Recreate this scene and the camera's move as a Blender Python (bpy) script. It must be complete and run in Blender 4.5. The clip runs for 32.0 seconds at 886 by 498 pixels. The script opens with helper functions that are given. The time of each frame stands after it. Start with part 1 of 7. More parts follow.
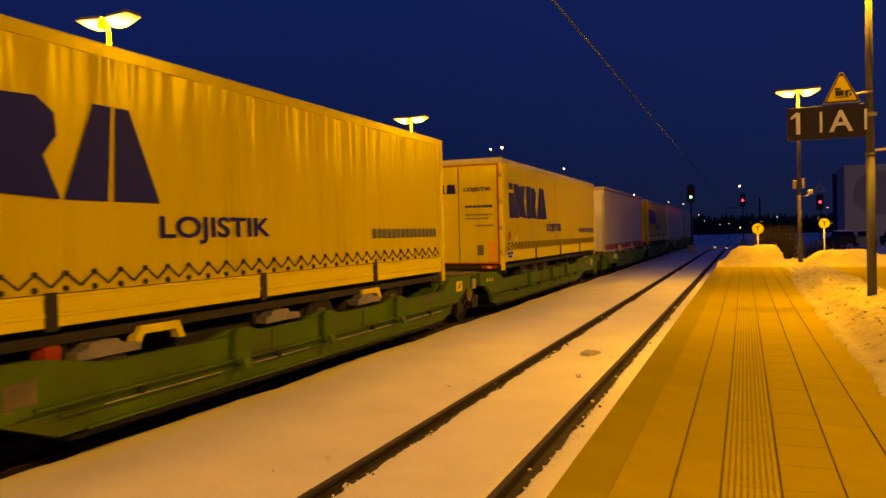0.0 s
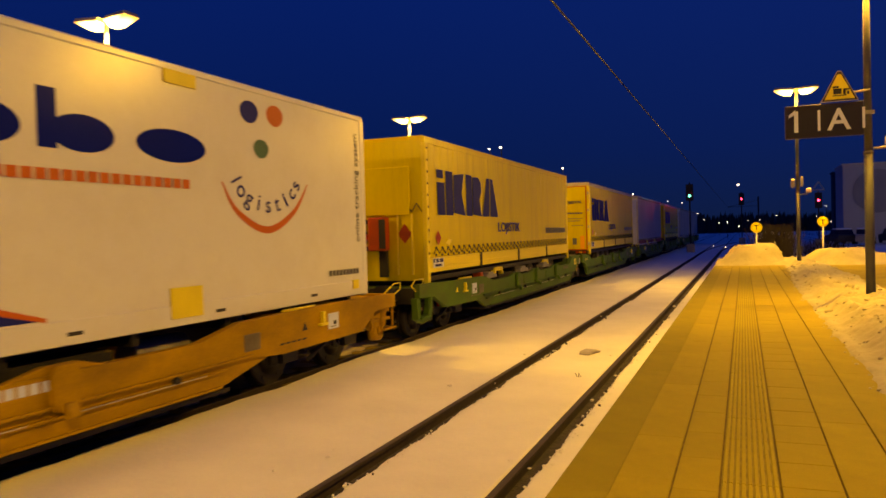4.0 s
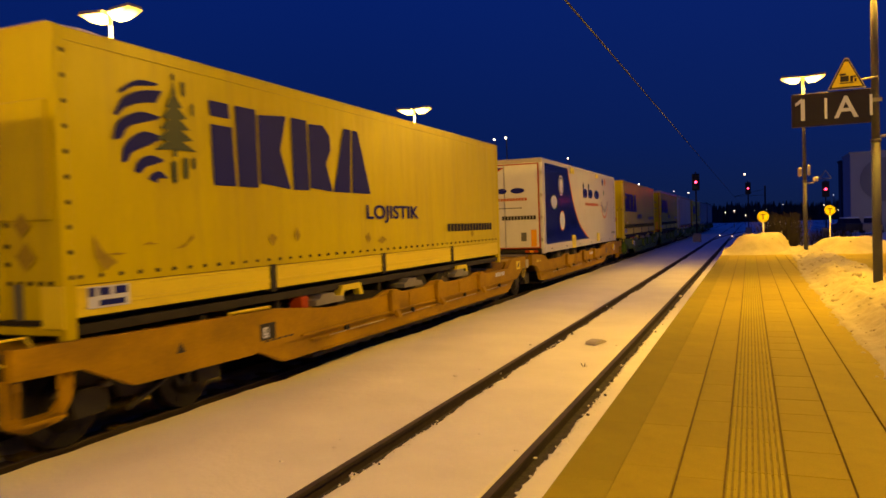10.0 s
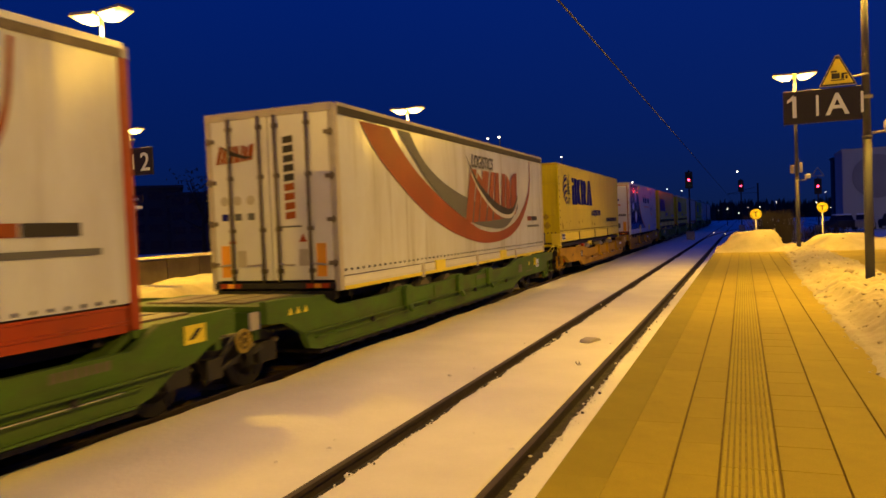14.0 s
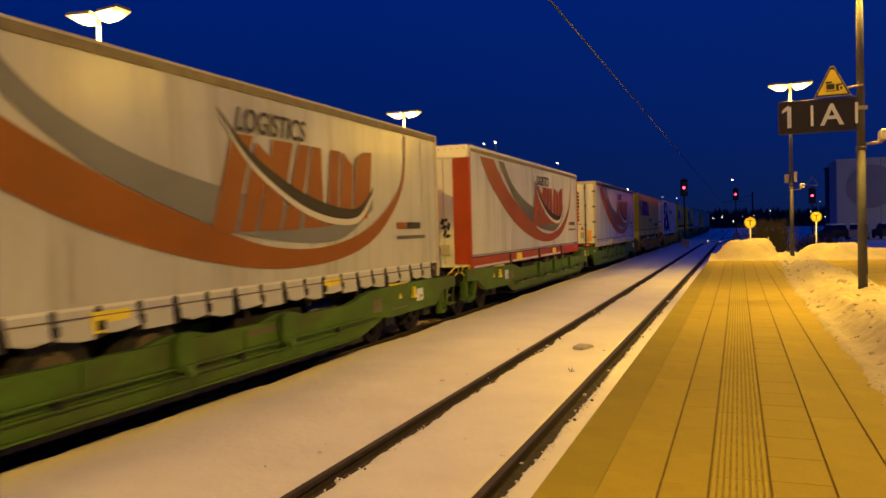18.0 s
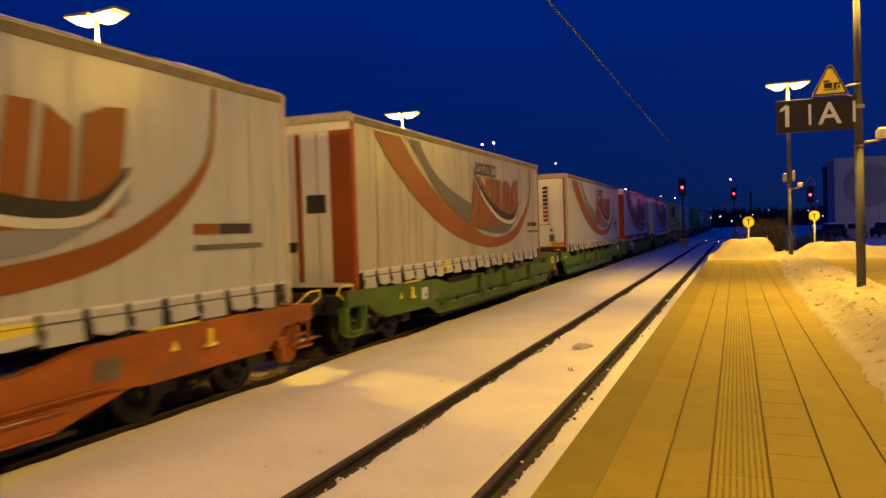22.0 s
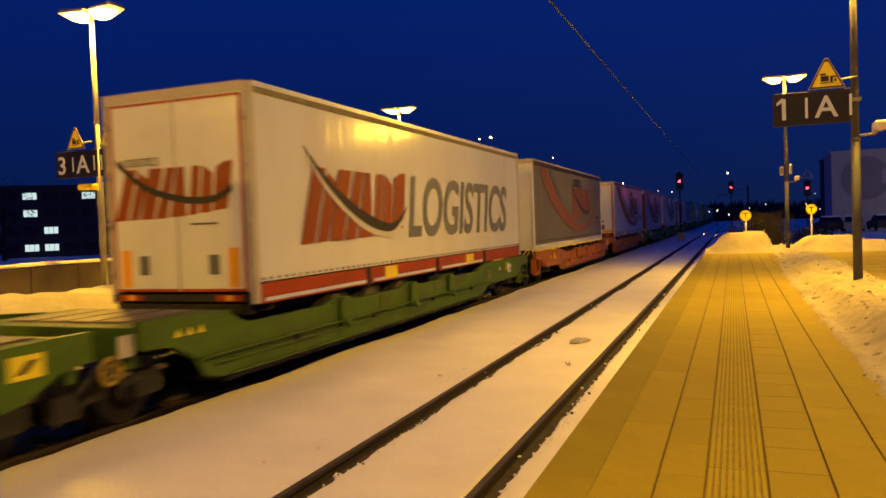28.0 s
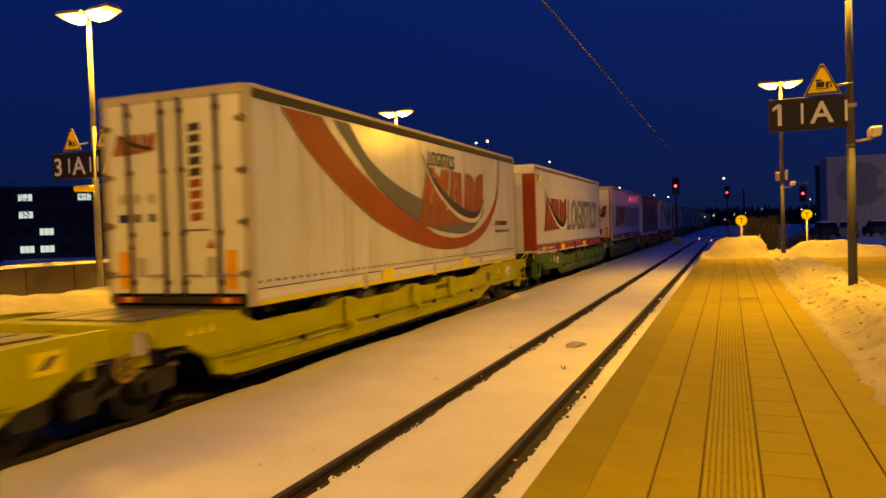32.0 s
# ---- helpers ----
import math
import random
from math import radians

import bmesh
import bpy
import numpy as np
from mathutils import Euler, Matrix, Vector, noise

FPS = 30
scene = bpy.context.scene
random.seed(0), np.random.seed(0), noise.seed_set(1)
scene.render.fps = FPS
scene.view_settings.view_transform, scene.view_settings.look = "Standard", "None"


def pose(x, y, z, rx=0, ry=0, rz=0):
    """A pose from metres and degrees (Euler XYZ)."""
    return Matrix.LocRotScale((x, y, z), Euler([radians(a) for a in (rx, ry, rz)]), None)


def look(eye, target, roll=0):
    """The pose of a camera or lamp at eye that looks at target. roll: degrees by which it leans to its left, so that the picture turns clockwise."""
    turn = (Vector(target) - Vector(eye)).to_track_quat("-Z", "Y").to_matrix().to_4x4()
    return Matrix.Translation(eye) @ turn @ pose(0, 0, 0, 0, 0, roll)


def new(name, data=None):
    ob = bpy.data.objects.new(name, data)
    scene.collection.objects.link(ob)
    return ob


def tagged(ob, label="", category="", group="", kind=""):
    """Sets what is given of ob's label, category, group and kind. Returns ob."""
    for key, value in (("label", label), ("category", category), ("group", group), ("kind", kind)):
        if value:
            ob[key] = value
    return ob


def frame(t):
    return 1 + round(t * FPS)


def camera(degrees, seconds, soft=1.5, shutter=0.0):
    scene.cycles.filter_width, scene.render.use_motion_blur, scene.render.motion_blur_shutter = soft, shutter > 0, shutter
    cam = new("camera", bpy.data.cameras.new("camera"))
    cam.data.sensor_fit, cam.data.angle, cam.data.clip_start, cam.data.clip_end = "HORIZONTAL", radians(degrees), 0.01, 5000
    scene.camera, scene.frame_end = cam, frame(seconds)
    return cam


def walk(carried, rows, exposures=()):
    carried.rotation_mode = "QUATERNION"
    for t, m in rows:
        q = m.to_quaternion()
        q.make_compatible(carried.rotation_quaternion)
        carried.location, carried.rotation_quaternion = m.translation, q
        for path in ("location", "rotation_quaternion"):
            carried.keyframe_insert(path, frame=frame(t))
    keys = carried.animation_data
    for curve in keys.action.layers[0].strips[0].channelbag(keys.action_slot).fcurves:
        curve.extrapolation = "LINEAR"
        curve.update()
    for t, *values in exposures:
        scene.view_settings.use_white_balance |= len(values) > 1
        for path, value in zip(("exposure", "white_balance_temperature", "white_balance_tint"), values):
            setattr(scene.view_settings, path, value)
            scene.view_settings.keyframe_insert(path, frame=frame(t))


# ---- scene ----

# camera: held by hand at the platform, nearly still
cam = camera(61.33, 32.0, soft=1.6, shutter=0.5)


def view(x, y, z, left, up, lean):
    """The pose of a camera that is turned left from the y axis, tilted up and leaning, in degrees."""
    a, b = radians(left), radians(up)
    eye = Vector((x, y, z))
    return look(eye, eye + Vector((-math.sin(a) * math.cos(b), math.cos(a) * math.cos(b), math.sin(b))), lean)


walk(cam, [(t, view(x, y, z, a, b, c)) for t, x, y, z, a, b, c in [
    (0, -0.027, -0.003, 2.171, 22.011, -1.093, -1.372),
    (0.5, -0.023, -0.007, 2.174, 22.035, -1.100, -1.402),
    (1, -0.023, -0.004, 2.172, 22.020, -1.158, -1.419),
    (1.5, -0.019, -0.004, 2.173, 21.996, -1.213, -1.453),
    (2, -0.023, -0.001, 2.170, 21.957, -1.188, -1.487),
    (2.5, -0.027, -0.008, 2.168, 21.906, -1.100, -1.494),
    (3, -0.025, -0.009, 2.168, 21.906, -1.034, -1.497),
    (3.5, -0.026, -0.009, 2.167, 21.909, -1.038, -1.549),
    (5.5, -0.015, 0.012, 2.166, 22.104, -1.344, -1.846),
    (6, -0.024, 0.005, 2.166, 22.199, -1.376, -1.829),
    (6.5, -0.022, 0.001, 2.167, 22.260, -1.405, -1.686),
    (7, -0.024, -0.008, 2.166, 22.251, -1.396, -1.638),
    (7.5, -0.021, -0.000, 2.163, 22.254, -1.393, -1.634),
    (8, -0.022, -0.004, 2.168, 22.272, -1.407, -1.729),
    (8.5, -0.021, 0.002, 2.168, 22.327, -1.431, -1.781),
    (9, -0.022, 0.003, 2.164, 22.384, -1.505, -1.803),
    (9.5, -0.020, 0.004, 2.159, 22.397, -1.607, -1.880),
    (10, -0.018, -0.001, 2.159, 22.399, -1.754, -1.939),
    (10.5, -0.020, 0.012, 2.153, 22.401, -1.810, -1.989),
    (11, -0.020, -0.001, 2.159, 22.398, -1.820, -1.930),
    (11.5, -0.015, 0.000, 2.160, 22.360, -1.723, -1.837),
    (12, -0.015, -0.004, 2.161, 22.250, -1.580, -1.857),
    (12.5, -0.012, -0.006, 2.160, 22.151, -1.485, -2.045),
    (13, -0.009, 0.008, 2.157, 22.077, -1.571, -2.286),
    (13.5, -0.012, 0.020, 2.160, 22.008, -1.721, -2.379),
    (14, -0.012, 0.006, 2.153, 21.964, -1.793, -2.344),
    (14.5, -0.013, 0.015, 2.157, 21.846, -1.846, -2.285),
    (16.5, -0.010, 0.023, 2.159, 21.813, -1.857, -2.099),
    (17, -0.006, 0.009, 2.158, 21.783, -1.696, -1.966),
    (17.5, -0.005, 0.015, 2.159, 21.680, -1.568, -1.742),
    (18, -0.004, 0.012, 2.164, 21.568, -1.483, -1.580),
    (18.5, -0.012, 0.008, 2.156, 21.499, -1.364, -1.551),
    (19, -0.008, 0.002, 2.164, 21.509, -1.315, -1.633),
    (19.5, -0.002, 0.004, 2.160, 21.519, -1.317, -1.689),
    (20, -0.007, 0.010, 2.159, 21.480, -1.317, -1.685),
    (20.5, -0.008, 0.001, 2.163, 21.452, -1.335, -1.662),
    (21, -0.001, 0.009, 2.158, 21.461, -1.367, -1.718),
    (21.5, 0.001, 0.005, 2.162, 21.470, -1.432, -1.771),
    (22, -0.007, -0.005, 2.155, 21.464, -1.434, -1.821),
    (22.5, -0.011, 0.004, 2.149, 21.408, -1.424, -1.766),
    (23, -0.008, -0.001, 2.157, 21.338, -1.452, -1.719),
    (23.5, -0.007, -0.007, 2.155, 21.274, -1.487, -1.809),
    (24, -0.001, 0.008, 2.153, 21.298, -1.548, -1.985),
    (24.5, 0.000, 0.006, 2.161, 21.318, -1.576, -2.074),
    (25, -0.001, 0.003, 2.152, 21.309, -1.480, -1.985),
    (25.5, -0.003, -0.001, 2.152, 21.230, -1.447, -1.894),
    (27.5, -0.000, 0.006, 2.149, 21.265, -1.758, -2.131),
    (28, -0.001, 0.005, 2.156, 21.301, -1.826, -2.086),
    (28.5, 0.001, 0.010, 2.153, 21.298, -1.786, -2.022),
    (29, -0.007, 0.001, 2.157, 21.233, -1.759, -1.910),
    (29.5, -0.001, -0.001, 2.150, 21.241, -1.703, -1.951),
    (30, -0.001, 0.008, 2.149, 21.247, -1.715, -2.046),
    (30.5, 0.001, 0.006, 2.151, 21.252, -1.720, -2.025),
    (31, -0.004, 0.003, 2.158, 21.169, -1.652, -1.888),
    (31.5, -0.001, -0.009, 2.155, 21.066, -1.572, -1.760),
    (32, -0.000, 0.000, 2.153, 21.008, -1.564, -1.795)
]], [(0, -0.25, 12500, 16), (1, -0.17, 9600, 13), (2, -0.10, 7700, 11), (3, -0.26, 9300, 12), (4, -0.15, 7400, 11), (6, -0.03, 5900, 8), (7, -0.06, 6100, 9), (8, -0.12, 6800, 10), (9, -0.17, 8900, 13), (10, -0.08, 7100, 11),
    (11, -0.08, 7300, 11), (13, -0.08, 6650, 11), (18, -0.05, 6050, 10), (21, 0, 5850, 9), (22.5, 0, 6000, 10), (24, -0.10, 6600, 10), (25, -0.05, 6000, 10), (27.5, -0.05, 6800, 12), (28, -0.04, 6800, 12), (29, -0.17, 7600, 12), (31, -0.05, 7100, 12), (32, -0.20, 8000, 13)])

# ---- light ----
SODIUM = (1.0, 0.552, 0.038)
world = bpy.data.worlds.new("dusk")
scene.world = world
world.use_nodes = True
wn = world.node_tree
wn.nodes.clear()
w_out = wn.nodes.new("ShaderNodeOutputWorld")
w_bg = wn.nodes.new("ShaderNodeBackground")
w_co = wn.nodes.new("ShaderNodeTexCoord")
w_sep = wn.nodes.new("ShaderNodeSeparateXYZ")
w_ramp = wn.nodes.new("ShaderNodeValToRGB")
w_ramp.color_ramp.elements[0].position = 0.0
w_ramp.color_ramp.elements[0].color = (0.0022, 0.0075, 0.036, 1)
w_ramp.color_ramp.elements[1].position = 0.45
w_ramp.color_ramp.elements[1].color = (0.0002, 0.0112, 0.135, 1)
e = w_ramp.color_ramp.elements.new(0.10)
e.color = (0.0010, 0.0080, 0.066, 1)
wn.links.new(w_co.outputs["Generated"], w_sep.inputs[0])
wn.links.new(w_sep.outputs["Z"], w_ramp.inputs[0])
w_dot = wn.nodes.new("ShaderNodeVectorMath")
w_dot.operation = "DOT_PRODUCT"
w_dot.inputs[1].default_value = (0.86, 0.48, 0.15)
w_glow = wn.nodes.new("ShaderNodeValToRGB")
w_glow.color_ramp.elements[0].position = 0.05
w_glow.color_ramp.elements[0].color = (0, 0, 0, 1)
w_glow.color_ramp.elements[1].position = 0.9
w_glow.color_ramp.elements[1].color = (0.0012, 0.0030, 0.018, 1)
w_add = wn.nodes.new("ShaderNodeMix")
w_add.data_type, w_add.blend_type = "RGBA", "ADD"
w_add.inputs["Factor"].default_value = 1.0
wn.links.new(w_co.outputs["Generated"], w_dot.inputs[0])
wn.links.new(w_dot.outputs["Value"], w_glow.inputs[0])
wn.links.new(w_ramp.outputs[0], w_add.inputs["A"])
wn.links.new(w_glow.outputs[0], w_add.inputs["B"])
wn.links.new(w_add.outputs["Result"], w_bg.inputs[0])
wn.links.new(w_bg.outputs[0], w_out.inputs[0])
w_bg.inputs[1].default_value = 1.4


def lamp_light(x, y, z, watts, colour=SODIUM, size=0.5):
    data = bpy.data.lights.new("lamp_light", "AREA")
    data.energy, data.color, data.shape, data.size = watts, colour, "DISK", size
    ob = new("lamp_light", data)
    ob.location = (x, y, z)
    return ob


LEFT_MASTS = [(-12.67, -19.0), (-12.67, -3.4), (-12.67, 12.35), (-12.67, 28.1)]
RIGHT_MASTS = [(1.9, -17.2), (1.9, -1.6), (1.9, 14.0), (1.8, 29.5)]
HEAD = 6.95
for mx, my in LEFT_MASTS + RIGHT_MASTS:
    for side in (-0.45, 0.45):
        lamp_light(mx + side, my, HEAD - 0.27, 370, size=0.26 if mx < 0 else 0.5)
    data = bpy.data.lights.new("lamp_spill", "POINT")
    data.energy, data.color, data.shadow_soft_size = (1650 if mx < 0 else 920) if my > 0 else (4000 if mx < 0 else 1300), SODIUM, 0.10 if mx < 0 else 0.25
    new("lamp_spill", data).location = (mx, my, HEAD - 0.22)
# unseen floodlight, added out of view on the right to brighten the hall
lamp_light(34, 66, 9.0, 900, (1.0, 0.84, 0.64), 0.6).rotation_euler = (radians(55), 0, 0)

# ---- materials ----


def material(name, base, rough=0.6, metal=0.0, var=0.25, scale=3.0, grain=60.0, bump=0.15, spec=0.5, dirt=None, dirt_amount=0.0,
             dirt_scale=1.2, island=0.0, stretch=(1, 1, 1), emit=None, power=0.0, bump_scale=None, streak=None, streak_amount=0.0, sheen_up=0.0):
    """A painted or natural surface: base colour with broad and fine variation, stains and relief."""
    m = bpy.data.materials.new(name)
    m.use_nodes = True
    nt = m.node_tree
    nodes, links = nt.nodes, nt.links
    bsdf = nodes["Principled BSDF"]
    bsdf.inputs["Roughness"].default_value = rough
    bsdf.inputs["Metallic"].default_value = metal
    bsdf.inputs["Specular IOR Level"].default_value = spec
    tc = nodes.new("ShaderNodeTexCoord")
    mp = nodes.new("ShaderNodeMapping")
    mp.inputs["Scale"].default_value = stretch
    links.new(tc.outputs["Object"], mp.inputs[0])
    n1 = nodes.new("ShaderNodeTexNoise")
    n1.inputs["Scale"].default_value = scale
    n1.inputs["Detail"].default_value = 4
    n2 = nodes.new("ShaderNodeTexNoise")
    n2.inputs["Scale"].default_value = grain
    n2.inputs["Detail"].default_value = 2
    links.new(mp.outputs[0], n1.inputs["Vector"])
    links.new(mp.outputs[0], n2.inputs["Vector"])
    add = nodes.new("ShaderNodeMath")
    add.operation = "MULTIPLY_ADD"
    add.inputs[1].default_value = 0.35
    links.new(n2.outputs[0], add.inputs[0])
    links.new(n1.outputs[0], add.inputs[2])
    ramp = nodes.new("ShaderNodeMapRange")
    ramp.inputs["From Min"].default_value = 0.4
    ramp.inputs["From Max"].default_value = 0.95
    ramp.inputs["To Min"].default_value = 1 - var
    ramp.inputs["To Max"].default_value = 1 + var
    links.new(add.outputs[0], ramp.inputs[0])
    col = nodes.new("ShaderNodeMix")
    col.data_type = "RGBA"
    col.blend_type = "MULTIPLY"
    col.inputs["Factor"].default_value = 1.0
    col.inputs["A"].default_value = (*base, 1)
    links.new(ramp.outputs[0], col.inputs["B"])
    last = col.outputs["Result"]
    if island:
        oi = nodes.new("ShaderNodeObjectInfo")
        mr = nodes.new("ShaderNodeMapRange")
        mr.inputs["To Min"].default_value = 1 - island
        mr.inputs["To Max"].default_value = 1 + island
        links.new(oi.outputs["Random"], mr.inputs[0])
        c2 = nodes.new("ShaderNodeMix")
        c2.data_type = "RGBA"
        c2.blend_type = "MULTIPLY"
        c2.inputs["Factor"].default_value = 1.0
        links.new(last, c2.inputs["A"])
        links.new(mr.outputs[0], c2.inputs["B"])
        last = c2.outputs["Result"]
    if dirt:
        n3 = nodes.new("ShaderNodeTexNoise")
        n3.inputs["Scale"].default_value = dirt_scale
        n3.inputs["Detail"].default_value = 6
        n3.inputs["Roughness"].default_value = 0.65
        links.new(mp.outputs[0], n3.inputs["Vector"])
        r3 = nodes.new("ShaderNodeMapRange")
        r3.inputs["From Min"].default_value = 0.42
        r3.inputs["From Max"].default_value = 0.75
        r3.inputs["To Max"].default_value = dirt_amount
        links.new(n3.outputs[0], r3.inputs[0])
        c3 = nodes.new("ShaderNodeMix")
        c3.data_type = "RGBA"
        links.new(r3.outputs[0], c3.inputs["Factor"])
        links.new(last, c3.inputs["A"])
        c3.inputs["B"].default_value = (*dirt, 1)
        last = c3.outputs["Result"]
    if streak:
        m5 = nodes.new("ShaderNodeMapping")
        m5.inputs["Scale"].default_value = (3.0, 3.6, 0.22)
        links.new(tc.outputs["Object"], m5.inputs[0])
        n5 = nodes.new("ShaderNodeTexNoise")
        n5.inputs["Scale"].default_value = 1.0
        n5.inputs["Detail"].default_value = 5
        n5.inputs["Roughness"].default_value = 0.6
        links.new(m5.outputs[0], n5.inputs["Vector"])
        r5 = nodes.new("ShaderNodeMapRange")
        r5.inputs["From Min"].default_value = 0.52
        r5.inputs["From Max"].default_value = 0.78
        r5.inputs["To Max"].default_value = streak_amount
        links.new(n5.outputs[0], r5.inputs[0])
        c5 = nodes.new("ShaderNodeMix")
        c5.data_type = "RGBA"
        links.new(r5.outputs[0], c5.inputs["Factor"])
        links.new(last, c5.inputs["A"])
        c5.inputs["B"].default_value = (*streak, 1)
        last = c5.outputs["Result"]
    links.new(last, bsdf.inputs["Base Color"])
    if bump:
        b = nodes.new("ShaderNodeBump")
        b.inputs["Strength"].default_value = bump
        b.inputs["Distance"].default_value = 0.02
        if bump_scale:
            n4 = nodes.new("ShaderNodeTexNoise")
            n4.inputs["Scale"].default_value = bump_scale
            n4.inputs["Detail"].default_value = 3
            links.new(mp.outputs[0], n4.inputs["Vector"])
            links.new(n4.outputs[0], b.inputs["Height"])
        else:
            links.new(add.outputs[0], b.inputs["Height"])
        links.new(b.outputs[0], bsdf.inputs["Normal"])
    if sheen_up:
        tg = nodes.new("ShaderNodeTangent")
        tg.direction_type, tg.axis = "RADIAL", "Z"
        links.new(tg.outputs[0], bsdf.inputs["Tangent"])
        bsdf.inputs["Anisotropic"].default_value = sheen_up
        bsdf.inputs["Anisotropic Rotation"].default_value = 0.25
    if emit:
        bsdf.inputs["Emission Color"].default_value = (*emit, 1)
        bsdf.inputs["Emission Strength"].default_value = power
    return m


SNOW = material("snow", (0.91, 0.885, 0.79), 0.75, var=0.05, scale=0.9, grain=28, bump=0.55, spec=0.2, bump_scale=9, dirt=(0.50, 0.44, 0.36), dirt_amount=0.16, dirt_scale=0.6)
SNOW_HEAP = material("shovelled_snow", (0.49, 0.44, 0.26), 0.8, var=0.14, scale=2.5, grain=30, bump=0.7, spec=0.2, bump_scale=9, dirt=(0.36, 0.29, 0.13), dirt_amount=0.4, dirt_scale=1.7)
SNOW_SHADED = material("shade_toned_track_snow", (0.36, 0.32, 0.235), 0.85, var=0.25, scale=2.0, grain=30, bump=0.8, spec=0.1, bump_scale=12, dirt=(0.10, 0.08, 0.06), dirt_amount=0.6, dirt_scale=1.6)
BALLAST = material("ballast", (0.055, 0.048, 0.042), 0.95, var=0.5, scale=9, grain=45, bump=1.0, bump_scale=30)
RUST = material("rusty_rail_steel", (0.030, 0.020, 0.014), 0.85, 0.0, var=0.4, scale=6, grain=80, bump=0.2)
RAIL_TOP = material("worn_rail_steel", (0.075, 0.058, 0.045), 0.62, 0.2, var=0.3, scale=3, grain=60, bump=0.05)
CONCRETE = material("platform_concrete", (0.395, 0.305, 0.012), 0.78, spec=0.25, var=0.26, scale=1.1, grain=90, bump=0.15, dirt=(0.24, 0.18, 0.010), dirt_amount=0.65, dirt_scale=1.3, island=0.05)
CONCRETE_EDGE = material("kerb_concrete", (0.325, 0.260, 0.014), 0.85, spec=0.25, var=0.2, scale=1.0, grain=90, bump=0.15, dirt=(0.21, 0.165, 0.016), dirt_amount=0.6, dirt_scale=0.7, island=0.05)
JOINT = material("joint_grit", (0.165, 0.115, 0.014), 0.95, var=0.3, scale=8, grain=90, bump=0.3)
GROOVE = material("groove_shade", (0.285, 0.225, 0.02), 0.95, var=0.35, scale=9, grain=70, bump=0.3)
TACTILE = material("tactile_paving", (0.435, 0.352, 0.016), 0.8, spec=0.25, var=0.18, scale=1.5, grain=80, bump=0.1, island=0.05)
GALV = material("galvanised_steel", (0.27, 0.26, 0.25), 0.55, 0.4, var=0.15, scale=5, grain=70, bump=0.04)
MAST = material("grey_mast_paint", (0.052, 0.056, 0.085), 0.75, 0.0, var=0.2, scale=4, grain=60, bump=0.05)
LOCK_STEEL = material("stained_lock_steel", (0.17, 0.145, 0.10), 0.55, 0.3, var=0.3, scale=5, grain=50, bump=0.1, dirt=(0.08, 0.06, 0.035), dirt_amount=0.6, dirt_scale=4)
EDGE_HIGHLIGHT = material("painted_edge_highlight", (0.55, 0.52, 0.45), 0.35, 0.6, var=0.3, scale=4, grain=60, bump=0.05)
WIREMAT = material("weathered_wire", (0.085, 0.085, 0.09), 0.9, 0.0, bump=0, spec=0.05)
BLACK = material("black_rubber", (0.012, 0.012, 0.012), 0.7, var=0.3, scale=6, grain=60, bump=0.1)
UNDER = material("dark_chassis_steel", (0.013, 0.012, 0.011), 0.6, 0.2, var=0.4, scale=4, grain=40, bump=0.1, dirt=(0.036, 0.028, 0.020), dirt_amount=0.5, dirt_scale=2)
WHEEL = material("wheel_steel", (0.017, 0.015, 0.013), 0.6, 0.3, var=0.35, scale=6, grain=50, bump=0.1)
GREEN = material("green_wagon_paint", (0.062, 0.135, 0.008), 0.6, var=0.28, scale=1.5, grain=40, bump=0.06, spec=0.3, dirt=(0.060, 0.046, 0.024), dirt_amount=0.75, dirt_scale=1.6, stretch=(1, 0.5, 1))
ORANGE = material("orange_wagon_paint", (0.385, 0.225, 0.004), 0.6, var=0.28, scale=1.5, grain=40, bump=0.06, spec=0.2, dirt=(0.12, 0.07, 0.012), dirt_amount=0.7, dirt_scale=1.6, stretch=(1, 0.5, 1))
REDWAG = material("red_orange_wagon_paint", (0.35, 0.10, 0.004), 0.55, var=0.25, scale=1.5, grain=40, bump=0.06, spec=0.3, dirt=(0.10, 0.045, 0.02), dirt_amount=0.7, dirt_scale=1.6, stretch=(1, 0.5, 1))
LIME = material("yellow_green_wagon_paint", (0.42, 0.42, 0.005), 0.55, var=0.18, scale=1.5, grain=40, bump=0.06, spec=0.2, dirt=(0.17, 0.14, 0.02), dirt_amount=0.45, dirt_scale=1.6, stretch=(1, 0.5, 1))
TARP_YELLOW = material("yellow_tarpaulin", (0.645, 0.54, 0.002), 0.27, var=0.12, scale=1.0, grain=25, bump=0.5, bump_scale=3.2, spec=0.36, dirt=(0.32, 0.24, 0.02), dirt_amount=0.45, dirt_scale=1.0, stretch=(1, 1, 0.22), streak=(0.30, 0.22, 0.03), streak_amount=0.40, sheen_up=0.3)
TARP_GRIMY = material("grimy_yellow_tarpaulin", (0.60, 0.515, 0.001), 0.34, var=0.12, scale=1.0, grain=25, bump=0.5, bump_scale=3.2, spec=0.25, dirt=(0.32, 0.24, 0.02), dirt_amount=0.6, dirt_scale=1.0, stretch=(1, 1, 0.22), streak=(0.30, 0.22, 0.03), streak_amount=0.40, sheen_up=0.3)
TARP_WHITE = material("white_tarpaulin", (0.60, 0.635, 0.70), 0.22, var=0.08, scale=1.0, grain=25, bump=0.28, bump_scale=2.4, spec=0.24, dirt=(0.36, 0.31, 0.23), dirt_amount=0.4, dirt_scale=0.8, stretch=(1, 1, 0.3), streak=(0.22, 0.18, 0.12), streak_amount=0.55, sheen_up=0.3)
